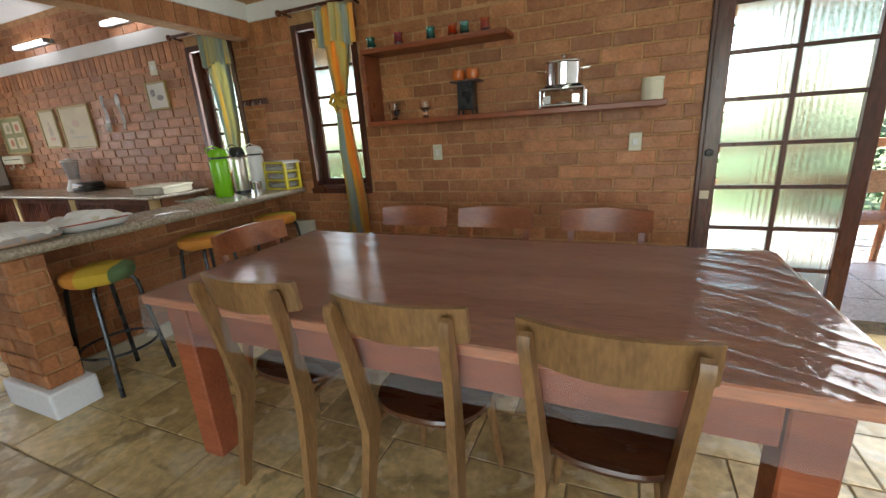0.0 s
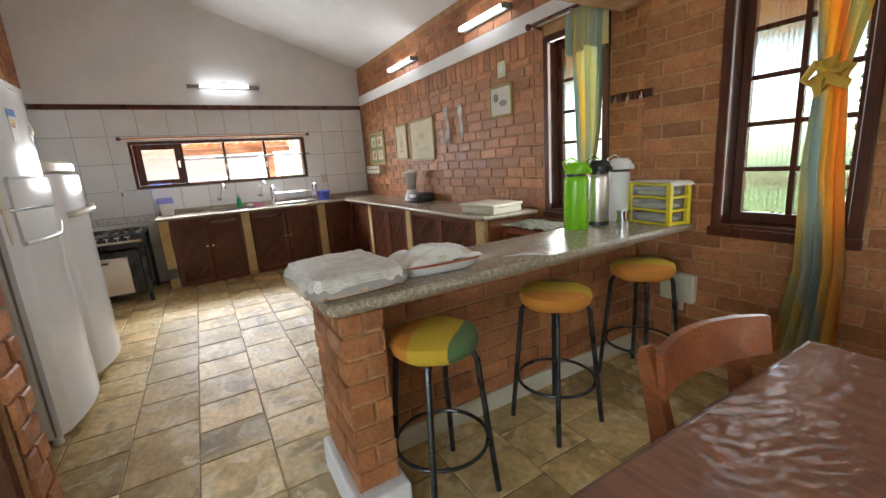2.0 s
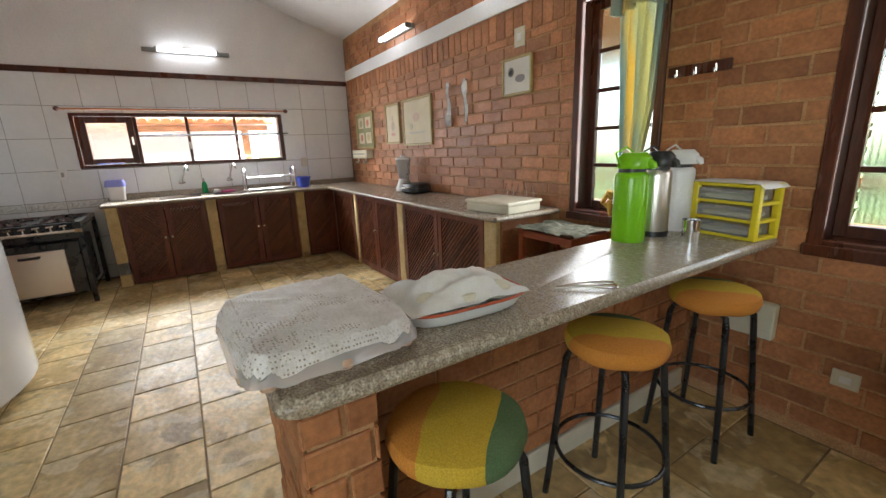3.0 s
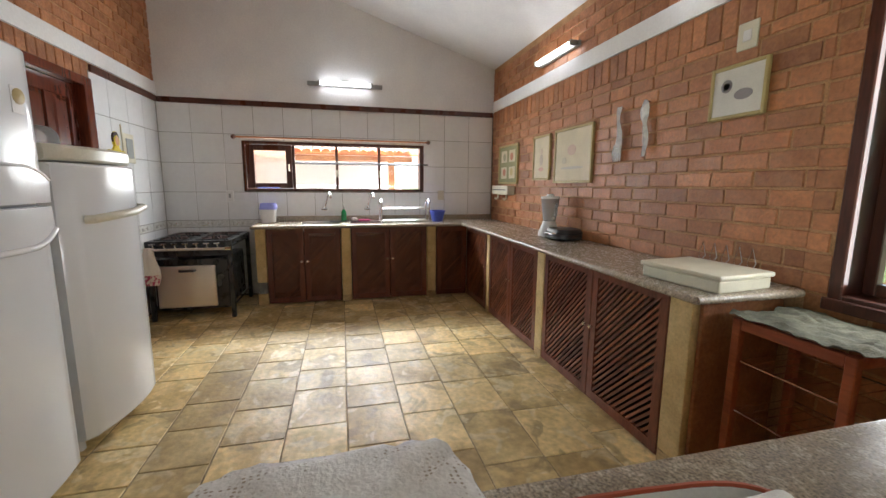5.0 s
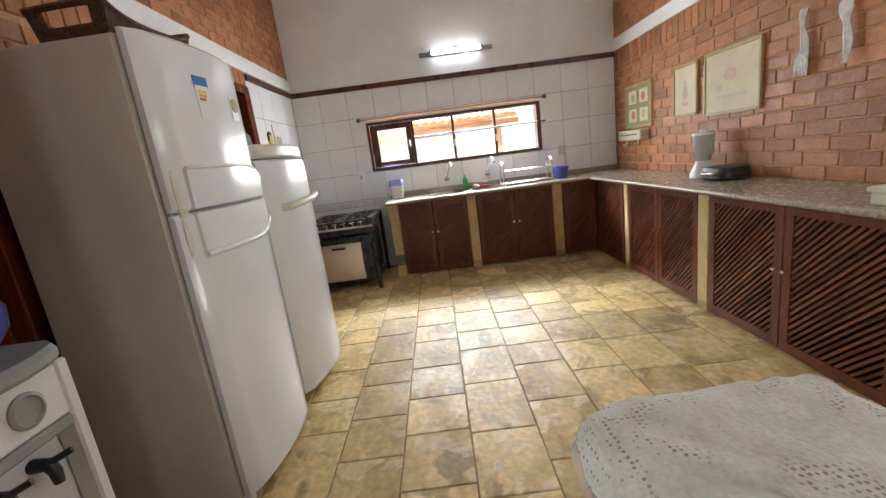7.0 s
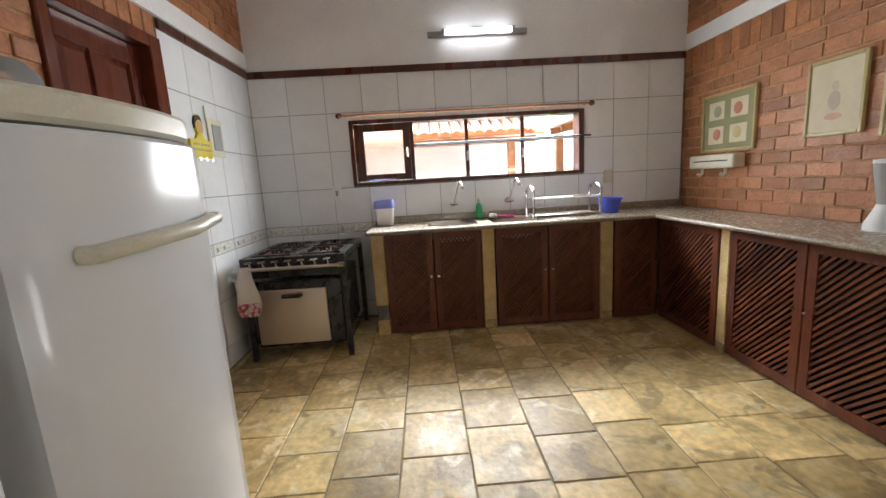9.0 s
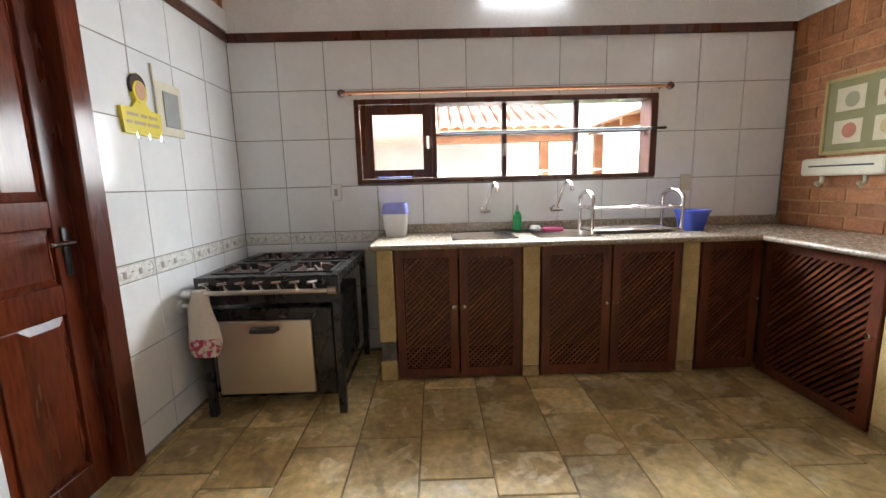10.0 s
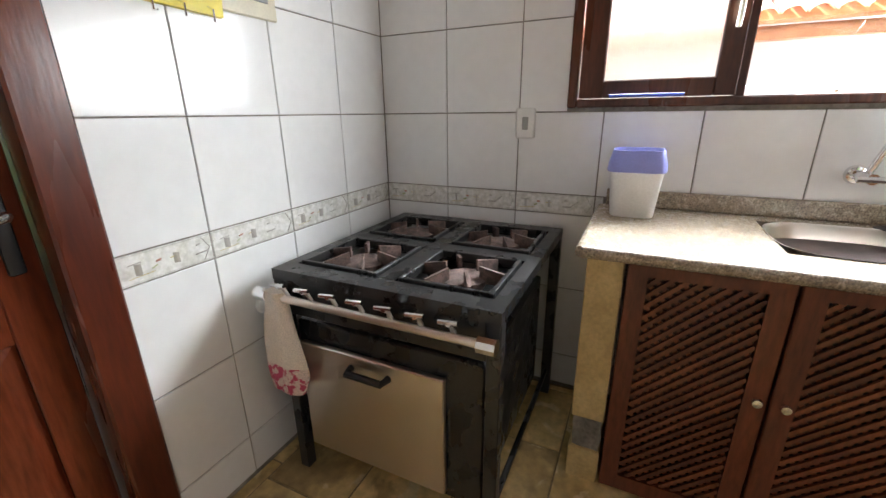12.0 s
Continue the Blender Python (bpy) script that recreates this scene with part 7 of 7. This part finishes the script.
class Layer:
    """Lays pieces on a plane; the first ones are objects, the rest one joined mesh."""

    def __init__(self, parent, name, matrix, mat, mat_field, thick, bev, jitter=0.0, limit=300, tilt=0.0, chosen=None, proud=0.0):
        self.parent, self.name, self.m, self.mat, self.field = parent, name, matrix, mat, mat_field
        self.t, self.bev, self.jit, self.limit, self.tilt, self.chosen, self.proud = thick, bev, jitter, limit, tilt, chosen, proud
        self.made, self.cache, self.v, self.f = 0, {}, [], []

    def put(self, u0, u1, v0, v1):
        w, h = u1 - u0, v1 - v0
        if w < 0.012 or h < 0.012:
            return
        cu, cv = (u0 + u1) / 2, (v0 + v1) / 2
        lift = random.uniform(0, self.proud)
        tilt = pose(0, 0, lift, random.uniform(-self.tilt, self.tilt), random.uniform(-self.tilt, self.tilt), 0)
        mat = self.m @ Matrix.Translation((cu, cv, 0)) @ tilt
        if self.made < self.limit and (self.chosen is None or self.chosen(cu, cv)):
            key = (round(w, 3), round(h, 3), random.randrange(3) if self.jit else 0)
            if key not in self.cache:
                self.cache[key] = piece_mesh(self.name, w, h, self.t, self.mat, self.bev, self.jit)
            ob = new(self.name, self.cache[key])
            ob.parent = self.parent
            ob.matrix_local = mat
            self.made += 1
        else:
            base = len(self.v)
            for z, ins in ((0.0, 0.0), (self.t - self.bev, 0.0), (self.t, self.bev)):
                for sx, sy in ((-1, -1), (1, -1), (1, 1), (-1, 1)):
                    p = Vector((sx * (w / 2 - ins), sy * (h / 2 - ins), z)) + Vector((random.uniform(-1, 1), random.uniform(-1, 1), 0)) * self.jit
                    self.v.append(mat @ p)
            for k in range(2):
                for i in range(4):
                    j = (i + 1) % 4
                    self.f.append((base + 4 * k + i, base + 4 * k + j, base + 4 * k + 4 + j, base + 4 * k + 4 + i))
            self.f.append((base + 8, base + 9, base + 10, base + 11))

    def finish(self, name):
        if not self.v:
            return
        me = bpy.data.meshes.new(name)
        me.from_pydata([tuple(p) for p in self.v], [], self.f)
        me.materials.append(self.field)
        ob = new(name, me)
        ob.parent = self.parent
        ob["kind"] = "stuff"


def cut(a, b, holes):
    """The stretches of a to b that lie outside the holes."""
    out = [(a, b)]
    for c, d in holes:
        nxt = []
        for p, q in out:
            if d <= p or c >= q:
                nxt.append((p, q))
            else:
                if c - p > 0.02:
                    nxt.append((p, c))
                if q - d > 0.02:
                    nxt.append((d, q))
        out = nxt
    return out


BH, BL, J = 0.0885, 0.236, 0.012


def courses(layer, u0, u1, v0, v1, holes=(), length=BL, joint=J, top=None):
    """Running bond from v0 to v1."""
    row, v = 0, v0
    while v < v1 - 0.03:
        vt = min(v + BH - joint, v1)
        hs = [(a - 0.004, b + 0.004) for a, b, lo, hi in holes if lo < (v + vt) / 2 < hi]
        u = u0 - (length / 2 if row % 2 else 0) + random.uniform(-0.02, 0.02)
        while u < u1:
            ln = length * random.uniform(0.93, 1.05)
            a, b = max(u, u0), min(u + ln - joint, u1)
            if b > a and (top is None or vt < top((a + b) / 2)):
                for p, q in cut(a, b, hs):
                    layer.put(p, q, v, vt)
            u += ln
        v += BH
        row += 1


def soldiers(layer, u0, u1, v0, v1, holes=()):
    """Bricks standing on end."""
    u = u0
    hs = [(a, b) for a, b, lo, hi in holes if lo < (v0 + v1) / 2 < hi]
    while u < u1:
        for p, q in cut(u, min(u + 0.083, u1), hs):
            layer.put(p, q, v0, v1)
        u += 0.094


# north wall: local x runs along world x, local y up, face towards -y
north = Matrix(((1, 0, 0, 0), (0, 0, -1, YN + 0.008), (0, 1, 0, 0), (0, 0, 0, 1)))
lay = Layer(wall_north, "brick", north, M_BRICK, M_BRICK_FIELD, 0.0085, 0.003, 0.0022, 300, 0.15, lambda u, v: -7.3 < u < -4.2 and v > 0.9, 0.003)
courses(lay, XW, -4.3, 0.90, 2.10, [WIN_B])
soldiers(lay, XW, -4.25, 2.108, 2.285)
courses(lay, XW, XP - 0.16, 2.425, 2.80)
courses(lay, -4.3, XP, 0.1, 2.10, [WIN_B])
lay.finish("brickwork")
lay = Layer(wall_north, "brick", north, M_BRICK, M_BRICK_FIELD, 0.0085, 0.003, 0.002, 300, 0.12, lambda u, v: -3.4 < u < 0.1 and 0.25 < v < 2.1, 0.001)
courses(lay, XP, XE, 0.06, 2.10, [WIN_A, DOOR_N])
soldiers(lay, -4.25, XE, 2.108, 2.285, [WIN_A, WIN_B, DOOR_N])
lay.finish("brickwork")
# south wall, face towards +y; local x runs against world x
south = Matrix(((-1, 0, 0, 0), (0, 0, 1, YS - 0.008), (0, 1, 0, 0), (0, 0, 0, 1)))
lay = Layer(wall_south, "brick", south, M_BRICK, M_BRICK_FIELD, 0.0095, 0.004, 0.002, 300, 0.2, lambda u, v: v > 1.4, 0.002)
flip = [(-b, -a, lo, hi) for a, b, lo, hi in (DOOR_S, DOOR_P)]
courses(lay, -XP + 0.16, 6.99, 0.05, 2.10, flip)
soldiers(lay, -XP + 0.16, 6.99, 2.108, 2.295, flip)
courses(lay, -XP + 0.16, -XW, 2.435, 4.1, top=lambda u: roof_z(YS))
lay.finish("brickwork")
# partition: dining face (towards +x), end face (towards +y), kitchen face, underside edge of the beam
east = Matrix(((0, 0, 1, XP - 0.006), (1, 0, 0, 0), (0, 1, 0, 0), (0, 0, 0, 1)))
west = Matrix(((0, 0, -1, XP - 0.16), (-1, 0, 0, 0), (0, 1, 0, 0), (0, 0, 0, 1)))
lay = Layer(wall_partition, "brick", east, M_BRICK, M_BRICK_FIELD, 0.008, 0.003, 0.002, 120, 0.1)
soldiers(lay, YP, YN - 0.014, 2.162, 2.298)
lay.limit = 0
courses(lay, YD, YP, 0.02, 2.28, [(-0.85, YP - 0.012, 0.0, 2.12)])
lay.finish("brickwork")
lay = Layer(wall_partition, "brick", west, M_BRICK, M_BRICK_FIELD, 0.008, 0.003, 0.002, 200, 0.1)
soldiers(lay, -YN + 0.014, -YP, 2.162, 2.298)
courses(lay, -YP, 0.69, 0.02, 2.28)
lay.finish("brickwork")
endf = Matrix(((-1, 0, 0, XP - 0.006), (0, 0, 1, YP), (0, 1, 0, 0), (0, 0, 0, 1)))
lay = Layer(wall_partition, "brick", endf, M_BRICK, M_BRICK_FIELD, 0.016, 0.006, 0.004, 60, 1.5, None, 0.008)
courses(lay, 0.0, 0.154, 0.02, 2.16, length=0.15)
lay.finish("brickwork")
# bar: panel, pillar
PB = Matrix.Translation(off)
bar_east = PB @ Matrix(((0, 0, 1, -3.366), (1, 0, 0, 0), (0, 1, 0, 0), (0, 0, 0, 1)))
lay = Layer(bar_core, "brick", bar_east, M_BRICK, M_BRICK_FIELD, 0.010, 0.003, 0.002, 200, 0.15)
courses(lay, 1.30, YN - 0.02, 0.11, BT - 0.052)
lay.finish("brickwork")
lay = Layer(bar_core, "brick", PB @ Matrix(((0, 0, 1, -3.046), (1, 0, 0, 0), (0, 1, 0, 0), (0, 0, 0, 1))), M_BRICK, M_BRICK_FIELD, 0.010, 0.004, 0.002, 200, 0.3)
courses(lay, 1.14, 1.30, 0.16, BT - 0.052, length=0.17)
lay = Layer(bar_core, "brick", PB @ Matrix(((1, 0, 0, 0), (0, 0, -1, 1.15), (0, 1, 0, 0), (0, 0, 0, 1))), M_BRICK, M_BRICK_FIELD, 0.010, 0.005, 0.003, 200, 1.0, None, 0.006)
courses(lay, -3.44, -3.038, 0.16, BT - 0.052, length=0.21)
lay = Layer(bar_core, "brick", PB @ Matrix(((-1, 0, 0, 0), (0, 0, 1, 1.29), (0, 1, 0, 0), (0, 0, 0, 1))), M_BRICK, M_BRICK_FIELD, 0.008, 0.003, 0.002, 200, 0.2)
courses(lay, 3.038, 3.35, 0.16, BT - 0.052, length=0.21)
lay = Layer(bar_core, "brick", PB @ Matrix(((0, 0, -1, -3.434), (-1, 0, 0, 0), (0, 1, 0, 0), (0, 0, 0, 1))), M_BRICK, M_BRICK_FIELD, 0.010, 0.003, 0.002, 200, 0.2)
courses(lay, -YN + 0.02, -1.145, 0.06, BT - 0.052)

# white wall tiles with a decorated band
TP, TPS, G = 0.3257, 0.324, 0.0045
ZL = [(0.02, 0.174), (0.174, 0.507), (0.507, 0.84), (0.924, 1.248), (1.248, 1.578), (1.578, 1.908), (1.908, 2.236)]
tile_w = Matrix(((0, 0, 1, XW - 0.006), (1, 0, 0, 0), (0, 1, 0, 0), (0, 0, 0, 1)))
tile_s = Matrix(((-1, 0, 0, 0), (0, 0, 1, YS - 0.006), (0, 1, 0, 0), (0, 0, 0, 1)))
lay = Layer(wall_west, "tile", tile_w, M_TILE, M_TILE, 0.006, 0.0015, 0.0, 300, 0.06)
bandl = Layer(wall_west, "decor_tile", tile_w, M_BAND, M_BAND, 0.006, 0.0015, 0.0, 100)
band_spots = []
y = YS
while y < YN - 0.02:
    ye = min(y + TP, YN - 0.01)
    for a, b in ZL:
        hs = [WIN_W[:2]] if a < 1.8 and b > 1.3 else []
        if hs and b > WIN_W[2] and a < WIN_W[3]:
            for p, q in cut(y + G / 2, ye - G / 2, hs):
                lay.put(p, q, a + G / 2, b - G / 2)
            lo, hi = max(y + G / 2, WIN_W[0]), min(ye - G / 2, WIN_W[1])
            if hi > lo:
                lay.put(lo, hi, a + G / 2, min(b - G / 2, WIN_W[2]))
                lay.put(lo, hi, max(a + G / 2, WIN_W[3]), b - G / 2)
        else:
            lay.put(y + G / 2, ye - G / 2, a + G / 2, b - G / 2)
    if y < 0.31:
        bandl.put(y + G / 2, min(ye, 0.32) - G / 2, 0.84 + G / 2, 0.924 - G / 2)
        band_spots.append((y + G / 2, min(ye, 0.32) - G / 2))
    y += TP
M_DECOR = [plain("decor_grey", (0.36, 0.35, 0.32), 0.3), plain("decor_ochre", (0.56, 0.46, 0.18), 0.3), plain("decor_red", (0.50, 0.22, 0.16), 0.3), plain("decor_green", (0.36, 0.42, 0.22), 0.3), plain("decor_pale", (0.50, 0.49, 0.46), 0.3)]


def band_motif(parent, matrix, u0, u1):
    """Painted kitchen things on one decorated tile, framed by a chevron and two lines."""
    def stroke(name, mat, pts, r):
        bm = bmesh.new()
        tube(bm, [(u, v, 0.0062) for u, v in pts], r, 6, 0.12)
        bm.transform(matrix)
        part(name, bm, mat, parent, smooth=False)
    w, v0, v1 = u1 - u0, 0.848, 0.916
    for v in (v0 - 0.002, v1 + 0.002):
        stroke("border", M_DECOR[4], [(u0, v), (u1, v)], 0.0016)
    if w < 0.1:
        return
    vm = (v0 + v1) / 2
    stroke("chevron", M_DECOR[0], [(u1 - 0.03, v1), (u1 - 0.008, vm), (u1 - 0.03, v0)], 0.0018)
    stroke("jug", M_DECOR[4], [(u0 + 0.04, vm - 0.018), (u0 + 0.04, vm + 0.012)], 0.014)
    stroke("lid", M_DECOR[0], [(u0 + 0.024, vm + 0.012), (u0 + 0.056, vm + 0.014)], 0.003)
    stroke("spoon", M_DECOR[1], [(u0 + 0.02, vm - 0.024), (u0 + 0.085, vm - 0.020)], 0.003)
    stroke("fruit", M_DECOR[2], [(u0 + 0.092, vm + 0.004), (u0 + 0.104, vm + 0.005)], 0.009)
    stroke("leaf", M_DECOR[3], [(u0 + 0.080, vm - 0.012), (u0 + 0.094, vm - 0.006)], 0.007)
    if w > 0.2:
        stroke("tin", M_DECOR[4], [(u0 + 0.14, vm - 0.015), (u0 + 0.14, vm + 0.014)], 0.013)
        stroke("band", M_DECOR[1], [(u0 + 0.128, vm + 0.002), (u0 + 0.153, vm + 0.003)], 0.004)
        stroke("pan", M_DECOR[0], [(u0 + 0.20, vm - 0.012), (u0 + 0.235, vm - 0.010)], 0.006)
        stroke("pan_handle", M_DECOR[0], [(u0 + 0.235, vm - 0.006), (u0 + 0.262, vm + 0.014)], 0.0025)
        stroke("onion", M_DECOR[4], [(u0 + 0.205, vm + 0.014), (u0 + 0.216, vm + 0.015)], 0.008)


lays = Layer(wall_south, "tile", tile_s, M_TILE, M_TILE, 0.006, 0.0015, 0.0, 200, 0.06)
bands = Layer(wall_south, "decor_tile", tile_s, M_BAND, M_BAND, 0.006, 0.0015, 0.0, 50)
bed = bmesh.new()
bx(bed, XW, -7.001, YS - 0.012, YS - 0.005, 0, 2.24)
part("tile_bed", bed, M_GROUT, wall_south, smooth=False)
x = XW
while x < -7.01:
    xe = min(x + TPS, -7.001)
    for a, b in ZL:
        lays.put(-xe + G / 2, -x - G / 2, a + G / 2, b - G / 2)
    bands.put(-xe + G / 2, -x - G / 2, 0.84 + G / 2, 0.924 - G / 2)
    band_motif(wall_south, tile_s, -xe + G / 2, -x - G / 2)
    x += TPS
for u0, u1 in band_spots:
    band_motif(wall_west, tile_w, u0, u1)

# floor slabs in rows along x
flat = Matrix.Translation((0, 0, -0.012))
lay = Layer(floor, "slab", flat, M_STONE, M_STONE_FIELD, 0.0125, 0.003, 0.003, 300, 0.12, lambda u, v: u < -2.6 and -0.7 < v < 2.75, 0.0)
edges = [-2.6, -2.26, -1.93, -1.6, -1.28, -0.96, -0.65, -0.33, -0.01, 0.29, 0.60, 0.925, 1.25, 1.57, 1.89, 2.21, 2.55, 2.89, 3.23]
for i, (a, b) in enumerate(zip(edges, edges[1:])):
    x = XW - random.uniform(0, 0.3)
    while x < XE:
        ln = random.uniform(0.26, 0.46)
        g = 0.0035
        lay.put(max(x, XW) + g, min(x + ln, XE) - g, a + g, b - g)
        x += ln
lay.finish("slabs")
# veranda tiles near the open door
lay = Layer(veranda, "tile", Matrix.Translation((0, 0, -0.034)), M_VERANDA, M_VERANDA, 0.010, 0.002, 0.0, 200, 0.05, lambda u, v: -1 < u < 4 and v < 6.5)
for i in range(32):
    for j in range(7):
        lay.put(-8.5 + 0.43 * i + 0.004, -8.5 + 0.43 * i + 0.426, 3.45 + 0.43 * j + 0.004, 3.45 + 0.43 * j + 0.426)
lay.finish("tiles")
